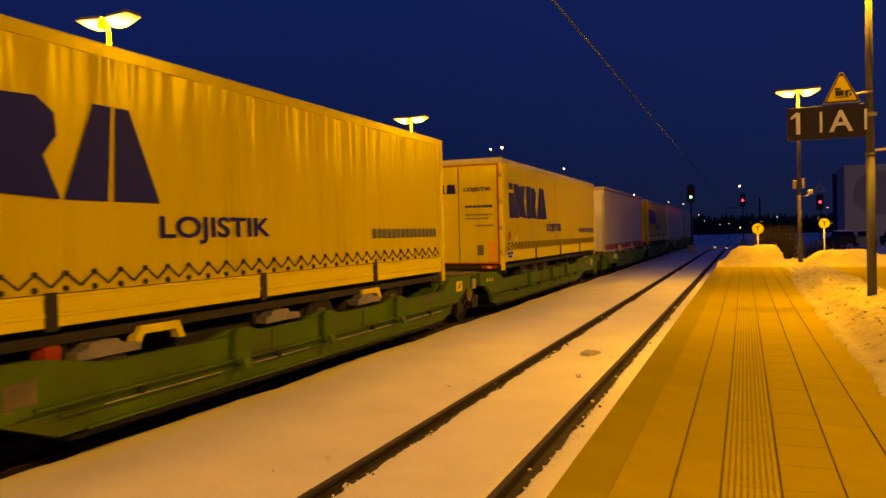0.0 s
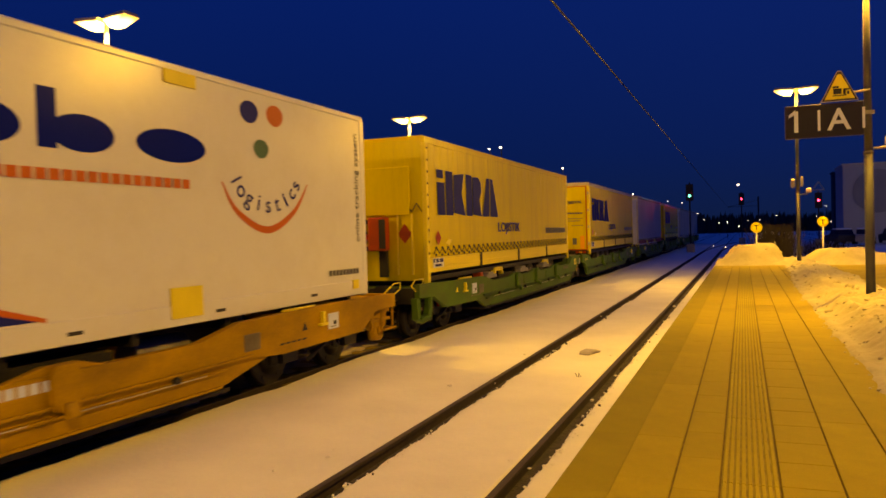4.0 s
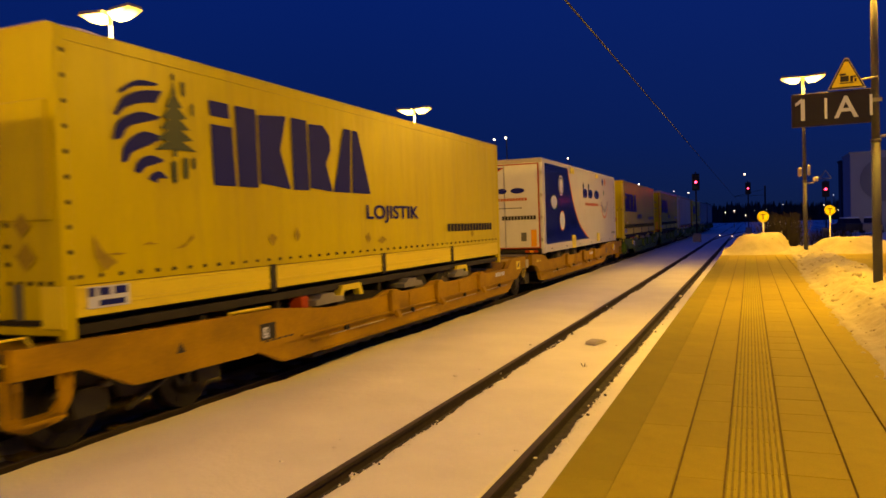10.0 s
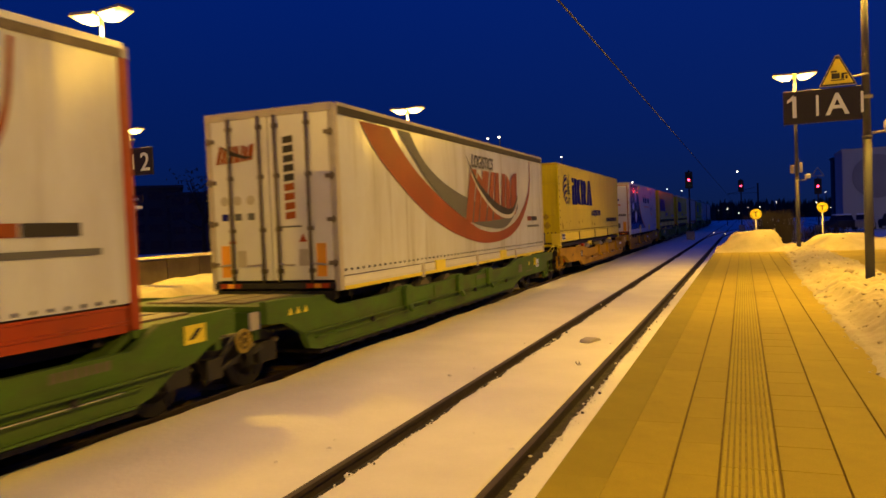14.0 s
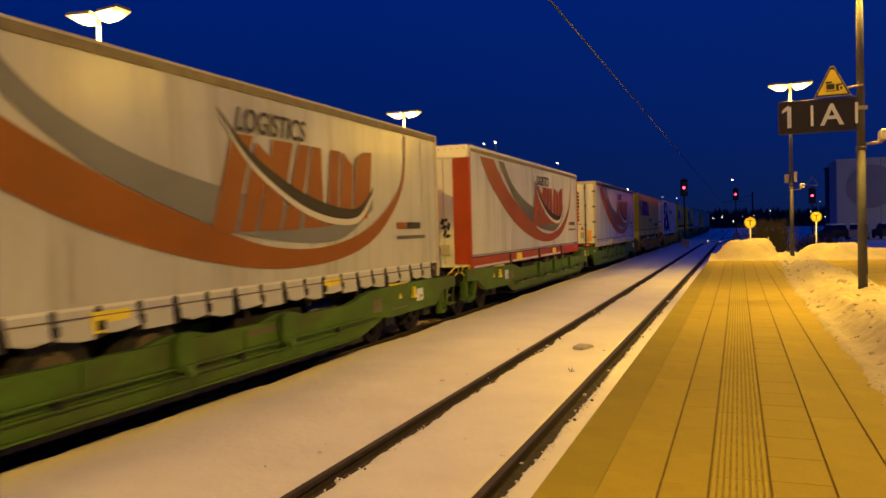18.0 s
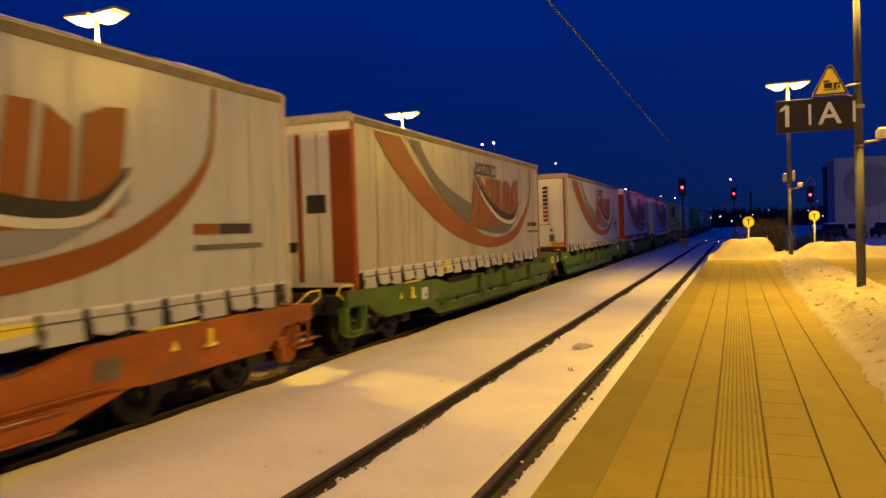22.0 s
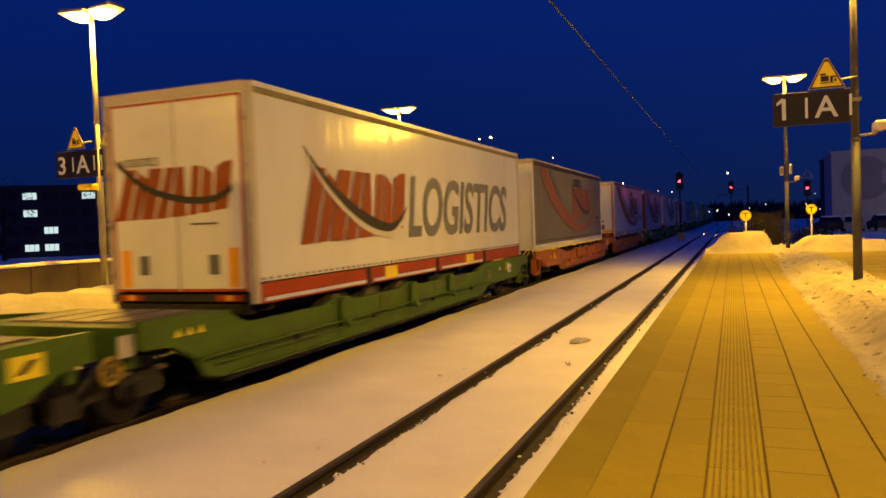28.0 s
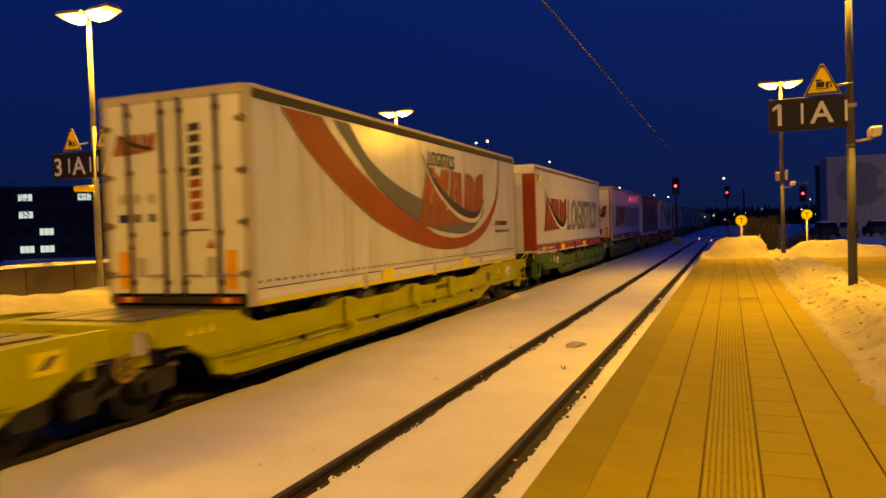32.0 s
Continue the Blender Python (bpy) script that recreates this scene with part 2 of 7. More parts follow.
TARP_STRAPS = material("off_white_tarpaulin", (0.455, 0.48, 0.53), 0.30, var=0.10, scale=1.0, grain=25, bump=0.3, bump_scale=2.4, spec=0.24, dirt=(0.32, 0.29, 0.235), dirt_amount=0.45, dirt_scale=0.8, stretch=(1, 1, 0.3), streak=(0.20, 0.17, 0.13), streak_amount=0.55, sheen_up=0.2)
TARP_CLEAN = material("clean_white_tarpaulin", (0.68, 0.71, 0.77), 0.15, var=0.05, scale=1.0, grain=25, bump=0.2, bump_scale=2.0, spec=0.24, dirt=(0.44, 0.38, 0.29), dirt_amount=0.3, dirt_scale=0.7, stretch=(1, 1, 0.4), sheen_up=0.3)
TARP_GREY = material("grimy_grey_tarpaulin", (0.130, 0.124, 0.100), 0.45, var=0.14, scale=1.0, grain=25, bump=0.3, bump_scale=2.0, dirt=(0.10, 0.09, 0.07), dirt_amount=0.5, dirt_scale=0.7, stretch=(1, 1, 0.4), streak=(0.09, 0.075, 0.05), streak_amount=0.5)
TARP_GRUBBY = material("grubby_white_tarpaulin", (0.41, 0.405, 0.39), 0.34, var=0.12, scale=1.0, grain=25, bump=0.35, bump_scale=2.4, spec=0.3, dirt=(0.22, 0.18, 0.125), dirt_amount=0.55, dirt_scale=0.7, stretch=(1, 1, 0.3), streak=(0.13, 0.10, 0.07), streak_amount=0.65, sheen_up=0.5)
WHITE = material("white_panel", (0.72, 0.73, 0.74), 0.26, var=0.05, scale=1.0, grain=30, bump=0.04, dirt=(0.40, 0.36, 0.30), dirt_amount=0.3, dirt_scale=1.0)
ROOFMAT = material("pale_roof_edge", (0.48, 0.45, 0.40), 0.55, 0.1, var=0.2, scale=2.0, grain=30, bump=0.06, dirt=(0.18, 0.15, 0.12), dirt_amount=0.6, dirt_scale=2)
FIR_MARK = material("dark_green_print", (0.006, 0.028, 0.018), 0.5, var=0.2, scale=2, grain=25, bump=0.1)
SCUFF = material("worn_tarpaulin_scuff", (0.30, 0.225, 0.004), 0.6, var=0.3, scale=5, grain=25, bump=0.2)
BLUE_MARK = material("dark_blue_print", (0.002, 0.005, 0.20), 0.6, var=0.15, scale=1.2, grain=25, bump=0.1, spec=0.2)
BLUE_PANEL = material("blue_panel", (0.006, 0.012, 0.20), 0.12, var=0.12, scale=0.8, grain=25, bump=0.03, spec=0.3)
RED_MARK = material("orange_red_print", (0.285, 0.062, 0.006), 0.45, var=0.15, scale=1.0, grain=25, bump=0.1, spec=0.25, dirt=(0.20, 0.08, 0.02), dirt_amount=0.4)
ORANGE_MARK = material("faded_orange_print", (0.25, 0.080, 0.004), 0.45, var=0.15, scale=1.0, grain=25, bump=0.1, spec=0.25, dirt=(0.20, 0.09, 0.03), dirt_amount=0.4)
SLATE_MARK = material("slate_grey_print", (0.165, 0.18, 0.215), 0.45, var=0.12, scale=1.0, grain=25, bump=0.1, spec=0.25)
GREY_MARK = material("grey_print", (0.115, 0.120, 0.125), 0.5, var=0.12, scale=1.0, grain=25, bump=0.1, spec=0.25)
DARK_MARK = material("charcoal_print", (0.028, 0.027, 0.026), 0.5, var=0.15, scale=1.0, grain=25, bump=0.1, spec=0.25)
ORANGE_RED = material("bright_orange_red_print", (0.50, 0.11, 0.012), 0.4, var=0.1, scale=1.0, grain=25, bump=0.05, spec=0.3)
RED_PAINT = material("red_paint", (0.37, 0.048, 0.004), 0.45, var=0.15, scale=2, grain=40, bump=0.05, spec=0.3, dirt=(0.17, 0.05, 0.02), dirt_amount=0.5)
YELLOW_PAINT = material("bright_yellow_paint", (0.78, 0.66, 0.03), 0.45, var=0.1, scale=2, grain=40, bump=0.05)
DULL_YELLOW = material("dull_yellow_paint", (0.30, 0.22, 0.02), 0.5, var=0.25, scale=4, grain=40, bump=0.05, dirt=(0.06, 0.045, 0.02), dirt_amount=0.6, dirt_scale=6)
YELLOW_BOARD = material("yellow_side_board", (0.78, 0.66, 0.03), 0.45, var=0.1, scale=1.5, grain=40, bump=0.05, dirt=(0.3, 0.2, 0.05), dirt_amount=0.35, dirt_scale=1.5, stretch=(1, 0.4, 1))
ORANGE_PAINT = material("orange_reflector", (0.80, 0.36, 0.02), 0.35, var=0.08, scale=3, grain=50, bump=0.03)
SIGN_DARK = material("dark_blue_sign", (0.012, 0.010, 0.034), 0.5, var=0.1, scale=3, grain=50, bump=0.02, spec=0.2)
SIGN_WHITE = material("white_sign_film", (0.58, 0.64, 0.86), 0.5, var=0.05, scale=3, grain=50, bump=0.02)
WALLMAT = material("grey_cladding", (0.42, 0.41, 0.40), 0.7, var=0.08, scale=0.2, grain=4, bump=0.02)
DARKWALL = material("dark_facade", (0.035, 0.035, 0.04), 0.8, var=0.2, scale=0.3, grain=6, bump=0.02)
BRICK = material("parapet_stone", (0.10, 0.08, 0.06), 0.85, var=0.3, scale=2.0, grain=30, bump=0.2)
TWIG = material("winter_twigs", (0.024, 0.018, 0.011), 0.9, var=0.4, scale=4, grain=40, bump=0.0)
TREE = material("dark_foliage", (0.035, 0.04, 0.03), 0.9, var=0.4, scale=4, grain=30, bump=0.0)
LAMP_GLOW = material("sodium_glass", (0.8, 0.6, 0.3), 0.4, bump=0, emit=(1.0, 0.62, 0.14), power=28)
COOL_GLOW = material("lit_window", (0.5, 0.6, 0.6), 0.4, bump=0, emit=(0.70, 0.95, 0.90), power=0.9)
RED_GLOW = material("red_signal_glass", (0.5, 0.02, 0.05), 0.4, bump=0, emit=(1.0, 0.030, 0.085), power=16)
GREEN_GLOW = material("green_signal_glass", (0.02, 0.4, 0.3), 0.4, bump=0, emit=(0.10, 1.0, 0.62), power=7)
PALE_PRINT = material("pale_print", (0.56, 0.56, 0.55), 0.45, var=0.06, scale=1.0, grain=25, bump=0.05, spec=0.25)
WHITE_GLOW = material("distant_lamp_glass", (0.7, 0.7, 0.6), 0.4, bump=0, emit=(1.0, 0.86, 0.62), power=9)


def burner_falloff(m, at, core, rim):
    """The glass glows hottest round the burner and dims to its rim."""
    nt = m.node_tree
    tc, ab, ds, mr = (nt.nodes.new("ShaderNode" + k) for k in ("TexCoord", "VectorMath", "VectorMath", "MapRange"))
    ab.operation, ds.operation = "ABSOLUTE", "DISTANCE"
    ds.inputs[1].default_value = at
    mr.inputs["From Min"].default_value, mr.inputs["From Max"].default_value = 0.10, 0.40
    mr.inputs["To Min"].default_value, mr.inputs["To Max"].default_value = core, rim
    nt.links.new(tc.outputs["Object"], ab.inputs[0])
    nt.links.new(ab.outputs[0], ds.inputs[0])
    nt.links.new(ds.outputs["Value"], mr.inputs[0])
    nt.links.new(mr.outputs[0], nt.nodes["Principled BSDF"].inputs["Emission Strength"])


burner_falloff(LAMP_GLOW, (0.30, 0.0, HEAD - 0.06), 24.0, 1.3)

# ---- building helpers ----


def box(bm, x0, x1, y0, y1, z0, z1):
    v = [bm.verts.new((x, y, z)) for z in (z0, z1) for y in (y0, y1) for x in (x0, x1)]
    for q in ((0, 2, 3, 1), (4, 5, 7, 6), (0, 1, 5, 4), (2, 6, 7, 3), (0, 4, 6, 2), (1, 3, 7, 5)):
        bm.faces.new([v[i] for i in q])


def prism(bm, outline, x0, x1):
    """A plate whose outline lies in the y-z plane, from x0 to x1."""
    a = [bm.verts.new((x0, y, z)) for y, z in outline]
    b = [bm.verts.new((x1, y, z)) for y, z in outline]
    n = len(outline)
    for i in range(n):
        bm.faces.new((a[i], a[(i + 1) % n], b[(i + 1) % n], b[i]))
    bm.faces.new(a[::-1])
    bm.faces.new(b)
    bmesh.ops.recalc_face_normals(bm, faces=bm.faces[:])


def prism_y(bm, outline, y0, y1):
    """A plate whose outline lies in the x-z plane, from y0 to y1."""
    a = [bm.verts.new((x, y0, z)) for x, z in outline]
    b = [bm.verts.new((x, y1, z)) for x, z in outline]
    n = len(outline)
    for i in range(n):
        bm.faces.new((a[i], a[(i + 1) % n], b[(i + 1) % n], b[i]))
    bm.faces.new(a[::-1])
    bm.faces.new(b)
    bmesh.ops.recalc_face_normals(bm, faces=bm.faces[:])


def rod(bm, p, q, r0, r1=None, n=10):
    """A round bar from p to q."""
    p, q = Vector(p), Vector(q)
    r1 = r0 if r1 is None else r1
    d = (q - p).normalized()
    s = d.orthogonal().normalized()
    u = d.cross(s)
    a = [bm.verts.new(p + r0 * (math.cos(k * math.tau / n) * s + math.sin(k * math.tau / n) * u)) for k in range(n)]
    b = [bm.verts.new(q + r1 * (math.cos(k * math.tau / n) * s + math.sin(k * math.tau / n) * u)) for k in range(n)]
    for k in range(n):
        f = bm.faces.new((a[k], a[(k + 1) % n], b[(k + 1) % n], b[k]))
        f.smooth = True
    bm.faces.new(a[::-1])
    bm.faces.new(b)


def mesh_of(name, bm, mat, bevel=0.0):
    if bevel:
        bmesh.ops.bevel(bm, geom=bm.edges[:], offset=bevel, segments=1, affect="EDGES", clamp_overlap=True)
    me = bpy.data.meshes.new(name)
    bm.to_mesh(me)
    bm.free()
    me.materials.append(mat)
    return me


def part(name, bm, mat, parent=None, label="", bevel=0.0):
    """One mesh object under a thing or a part."""
    ob = new(name, mesh_of(name, bm, mat, bevel))
    ob.parent = parent
    if label:
        ob["label"] = label
    return ob


def boxpart(name, dims, mat, parent=None, label="", bevel=0.0):
    bm = bmesh.new()
    box(bm, *dims)
    return part(name, bm, mat, parent, label, bevel)


def thing(name, label, category, group="", kind="", at=None):
    ob = new(name)
    ob.empty_display_size = 0.3
    if at is not None:
        ob.matrix_basis = at
    return tagged(ob, label, category, group, kind)


def letters(name, text, size, m, mat, parent=None, depth=0.004, bold=0.0, align="LEFT", squeeze=1.0, shear=0.0):
    """Raised lettering in the built-in font, as a mesh, at the pose m."""
    cu = bpy.data.curves.new(name, "FONT")
    cu.body, cu.size, cu.extrude, cu.offset, cu.align_x, cu.shear = text, size, depth, bold, align, shear
    cu.resolution_u = 6 if size >= 1.0 else 3
    tmp = bpy.data.objects.new(name, cu)
    scene.collection.objects.link(tmp)
    bpy.context.view_layer.update()
    me = bpy.data.meshes.new_from_object(tmp.evaluated_get(bpy.context.evaluated_depsgraph_get()))
    bpy.data.objects.remove(tmp)
    me.transform(Matrix.Diagonal((squeeze, 1, 1, 1)))
    me.materials.clear()
    me.materials.append(mat)
    ob = new(name, me)
    ob.parent = parent
    ob.matrix_basis = m
    return ob


def flat_part(name, verts, faces, mat, parent, label=""):
    me = bpy.data.meshes.new(name)
    me.from_pydata(verts, [], faces)
    me.materials.append(mat)
    ob = new(name, me)
    ob.parent = parent
    if label:
        ob["label"] = label
    return ob

# ---- the ground, tracks and platforms ----
T1, T2 = -2.752, -7.41          # centre lines of the two near tracks
RAIL = 0.7535
ZP = 0.764                     # platform level above the rails


def ease(a, b, v):
    t = min(1.0, max(0.0, (v - a) / (b - a)))
    return t * t * (3 - 2 * t)


def rough_at(x, y, s, seed=0.0):
    return noise.noise(Vector((x * s, y * s, seed)))


def spread(stops):
    """Grid lines from (from, to, step) stretches."""
    out = []
    for a, b, step in stops:
        n = max(1, round((b - a) / step))
        out += [a + (b - a) * k / n for k in range(n)]
    out.append(stops[-1][1])
    return out


def sheet(name, xs, ys, height, mat, smooth=True):
    verts = [(x, y, height(x, y)) for y in ys for x in xs]
    n = len(xs)
    faces = [(j * n + i, j * n + i + 1, (j + 1) * n + i + 1, (j + 1) * n + i) for j in range(len(ys) - 1) for i in range(n - 1)]
    me = bpy.data.meshes.new(name)
    me.from_pydata(verts, [], faces)
    me.polygons.foreach_set("use_smooth", [smooth] * len(faces))
    me.materials.append(mat)
    return new(name, me)


def ground_height(x, y):
    z = -0.05
    if -14 < x < 0 and y < 75:
        z += 0.034 * rough_at(x, y, 0.55) + 0.013 * rough_at(x, y, 1.9, 3)
        if -6.2 < x < -3.9:
            z += 0.05 * ease(-6.2, -5.2, x) * (1 - ease(-5.0, -3.9, x))
        for r in (T1 - RAIL, T1 + RAIL):
            d = x - r - (0.024 * rough_at(0.0, y, 1.8, r) + 0.026 * rough_at(0.0, y, 5.0, r + 5) + 0.020 * rough_at(0.0, y, 10.0, r + 9)) * ease(-0.12, 0.10, x - r)
            z -= 0.13 * ease(-0.092, -0.070, d) * (1 - ease(0.135, 0.180, d))
            z += 0.03 * ease(0.18, 0.22, d) * (1 - ease(0.24, 0.45, d)) * max(0.0, rough_at(x, y, 7, 2) + 0.2)
        e = x + 0.05 * rough_at(0, y, 0.7, 9) + 0.02 * rough_at(0, y, 3, 4)
        z += 0.035 * ease(-6.53, -6.45, e) * (1 - ease(-6.4, -6.0, x))
        z -= 0.27 * ease(-9.3, -9.1, e) * (1 - ease(-6.57, -6.51, e + 0.07 * rough_at(0, y, 0.33, 14)))
    return z


gx = spread([(-2500, -400, 500), (-400, -60, 60), (-60, -14, 6), (-14, -9.4, 0.6), (-9.4, -8.9, 0.1), (-8.9, -6.8, 0.7), (-6.8, -6.66, 0.07), (-6.66, -6.36, 0.02), (-6.36, -3.66, 0.18),
             (-3.66, -3.22, 0.02), (-3.22, -2.14, 0.1), (-2.14, -1.70, 0.02), (-1.70, -0.9, 0.1), (-0.9, 60, 8), (60, 400, 60), (400, 2500, 500)])
gy = spread([(-400, -20, 60), (-20, 1.5, 2), (1.5, 14, 0.07), (14, 30, 0.2), (30, 75, 1.0), (75, 200, 12), (200, 800, 100), (800, 4000, 800)])
tagged(sheet("ground", gx, gy, ground_height, SNOW), "trampled grey-white snow lying over the tracks", "snow", kind="structure")



def track_snow(x, y):
    e = x + 0.05 * rough_at(0, y, 0.9, 61) + 0.03 * rough_at(0, y, 3.1, 62)
    z = -0.20 + 0.13 * ease(-7.86, -7.76, e) * (1 - ease(-7.18, -7.08, e)) + 0.13 * ease(8.24, 8.34, -e)
    return z + 0.03 * rough_at(x, y, 0.8, 63) + 0.015 * rough_at(x, y, 3.0, 64)


# this snow is coloured dark to deepen the shade under the train
tagged(sheet("track_snow", spread([(-9.15, -8.2, 0.15), (-8.2, -7.0, 0.05)]), spread([(-6, 24, 0.15), (24, 70, 1.0)]), track_snow, SNOW_SHADED), "snow between the rails, coloured dark for the train's shade", "snow", kind="stuff")
# dark bed also covers the snow's edge, painting the train's shade there
bm = bmesh.new()
box(bm, -9.2, -6.62, -60, 320, -0.5, -0.10)
tagged(part("track_bed", bm, BALLAST), "dark ballast under the train's track, widened to stand for its shade", "ballast", kind="structure")
# dark strip along each rail gives the groove its shade by colour
bm = bmesh.new()
for r in (T1 - RAIL, T1 + RAIL):
    box(bm, r - 0.085, r + 0.18, -20, 70, -0.40, -0.125)
tagged(part("rail_groove", bm, BALLAST), "dark ballast strip standing for shade in the gap beside each rail", "ballast", kind="structure")

RAIL_OUTLINE = [(-0.036, 0), (0.036, 0), (0.036, -0.035), (0.010, -0.05), (0.010, -0.13), (0.065, -0.15), (0.065, -0.16), (-0.065, -0.16), (-0.065, -0.15), (-0.010, -0.13), (-0.010, -0.05), (-0.036, -0.035)]


def rail(x, y0, y1, curve=0.0):
    ob = thing("rail", "rusty steel running rail half buried in snow", "rail", group="rails of the station tracks", kind="structure")
    n = 1 if not curve else 12
    bm = bmesh.new()
    bt = bmesh.new()
    for k in range(n):
        a, b = y0 + (y1 - y0) * k / n, y0 + (y1 - y0) * (k + 1) / n
        prism_y(bm, [(x + p, q) for p, q in RAIL_OUTLINE], a, b)
        box(bt, x - 0.030, x + 0.030, a, b, 0.0, 0.003)
    part("rail_body", bm, RUST, ob)
    part("running_surface", bt, RAIL_TOP, ob, "polished running surface")


for track in (T1, T2, -22.6):
    for side in (-RAIL, RAIL):
        rail(track + side, -60 if track > -20 else -30, 330)
for track in (9.5, 14.2):
    for side in (-RAIL, RAIL):
        rail(track + side, 20, 330)

# sleepers show in the dark bed under the train
sleeper_mesh = None
for k in range(60):
    if sleeper_mesh is None:
        bm = bmesh.new()
        box(bm, -1.3, 1.3, -0.13, 0.13, -0.16, 0)
        sleeper_mesh = mesh_of("sleeper", bm, JOINT, 0.02)
    s = new("sleeper", sleeper_mesh)
    s.location = (T2, -2 + k * 0.62, -0.075)
    tagged(s, "dark timber sleeper in wet ballast", "sleeper", group="sleepers under the train")

# platform 1
PX1, PX2, PY0, PY1 = -1.025, 6.2, -20.0, 32.4
bm = bmesh.new()
box(bm, PX1 + 0.05, PX2, PY0, PY1, -0.3, ZP - 0.05)
platform = tagged(part("platform_base", bm, JOINT), "concrete platform beside the snowy track", "platform", kind="structure")
bm = bmesh.new()
box(bm, PX1 + 0.02, PX2, PY0, PY1, ZP - 0.05, ZP - 0.014)
platform_bed = part("paving_bed", bm, JOINT, platform)


def slab_mesh(name, w, l, mat, ribs=0):
    bm = bmesh.new()
    if ribs:
        pitch = w / ribs
        top = []
        for k in range(ribs):
            a = k * pitch
            top += [(a + 0.16 * pitch, -0.005), (a + 0.26 * pitch, 0.002), (a + 0.74 * pitch, 0.002), (a + 0.84 * pitch, -0.005)]
        prism_y(bm, [(0, -0.05)] + [(0, -0.005)] + top + [(w, -0.005), (w, -0.05)], 0, l)
        me = mesh_of(name, bm, mat)
        # groove floors get a darker colour for the shade between the ribs
        me.materials.append(GROOVE)
        for f in me.polygons:
            if f.normal.z > 0.9 and f.center.z < -0.003:
                f.material_index = 1
        return me
    else:
        c = 0.003
        prism_y(bm, [(0, -0.05), (0, -c), (c, 0), (w - c, 0), (w, -c), (w, -0.05)], 0, l)
    return mesh_of(name, bm, mat)


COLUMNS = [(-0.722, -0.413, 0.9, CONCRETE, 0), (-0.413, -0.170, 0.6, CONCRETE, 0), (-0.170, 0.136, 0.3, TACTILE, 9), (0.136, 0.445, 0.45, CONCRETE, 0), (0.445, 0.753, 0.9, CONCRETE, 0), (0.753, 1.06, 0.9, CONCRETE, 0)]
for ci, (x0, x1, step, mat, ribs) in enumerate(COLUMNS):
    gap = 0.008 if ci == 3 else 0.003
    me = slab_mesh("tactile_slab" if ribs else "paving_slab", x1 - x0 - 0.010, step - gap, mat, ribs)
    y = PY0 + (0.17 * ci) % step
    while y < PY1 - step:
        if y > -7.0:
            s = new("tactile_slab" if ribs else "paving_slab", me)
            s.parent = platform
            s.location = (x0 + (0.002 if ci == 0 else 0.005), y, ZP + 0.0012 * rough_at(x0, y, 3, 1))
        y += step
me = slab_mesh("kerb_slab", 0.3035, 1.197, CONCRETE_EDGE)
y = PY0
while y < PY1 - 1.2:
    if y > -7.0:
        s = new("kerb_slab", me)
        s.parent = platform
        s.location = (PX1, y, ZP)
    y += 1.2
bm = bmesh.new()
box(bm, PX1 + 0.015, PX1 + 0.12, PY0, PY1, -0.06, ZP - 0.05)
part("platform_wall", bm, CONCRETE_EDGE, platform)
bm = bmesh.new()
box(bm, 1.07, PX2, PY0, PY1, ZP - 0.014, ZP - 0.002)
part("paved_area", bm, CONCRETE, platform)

# shovelled snow on platform 1


def heap(x, y, cx, cy, rx, ry, h, seed):
    d = math.hypot((x - cx) / rx, (y - cy) / ry)
    d += 0.16 * rough_at(x, y, 1.1, seed) + 0.06 * rough_at(x, y, 3.1, seed)
    return h * (1 - ease(0.32, 1.0, d))


def snow_bank(x, y):
    edge = 1.03 + 0.22 * ease(18, 27, y) + 0.06 * rough_at(0, y, 0.8, 2) + 0.05 * rough_at(0, y, 2.6, 7)
    far = 2.75 + 0.15 * rough_at(0, y, 0.6, 12)
    z = -0.03
    ridge = (0.22 * ease(edge - 0.06, edge + 0.05, x) + 0.78 * ease(edge + 0.10, edge + 0.50, x)) * (1 - ease(far - 0.6, far, x))
    z += ridge * (0.26 + 0.07 * rough_at(x, y, 0.7, 3)) * (1 - 0.40 * ease(16, 24, y))
    if ridge > 0.02:
        z += ridge * (0.08 * rough_at(x, y, 2.2, 5) + 0.075 * rough_at(x, y, 5.2, 6) + 0.07 * abs(rough_at(x, y, 8.5, 8)) - 0.16 * max(0.0, rough_at(x, y, 6.3, 43) - 0.22) - 0.02)
    top = max(heap(x, y, 0.20, 30.3, 1.40, 2.0, 0.72, 21), heap(x, y, 0.62, 30.4, 0.85, 1.6, 0.76, 22), heap(x, y, 3.3, 30.2, 1.7, 1.9, 0.55, 23),
            heap(x, y, 4.5, 30.2, 1.3, 1.6, 0.36, 24), 0.15 * ease(28.4, 29.6, y + 0.5 * rough_at(x, y, 1.2, 4)))
    z = max(z, top - 0.03)
    if y > 26 and z > 0.02:
        z += 0.05 * rough_at(x, y, 2.0, 15) + 0.02 * rough_at(x, y, 6, 16)
    return ZP + z


rnd = random.Random(61)
clod = bmesh.new()
bmesh.ops.create_icosphere(clod, subdivisions=2, radius=1.0)
CLOD_V, CLOD_F = [tuple(v.co) for v in clod.verts], [tuple(v.index for v in f.verts) for f in clod.faces]
clod.free()


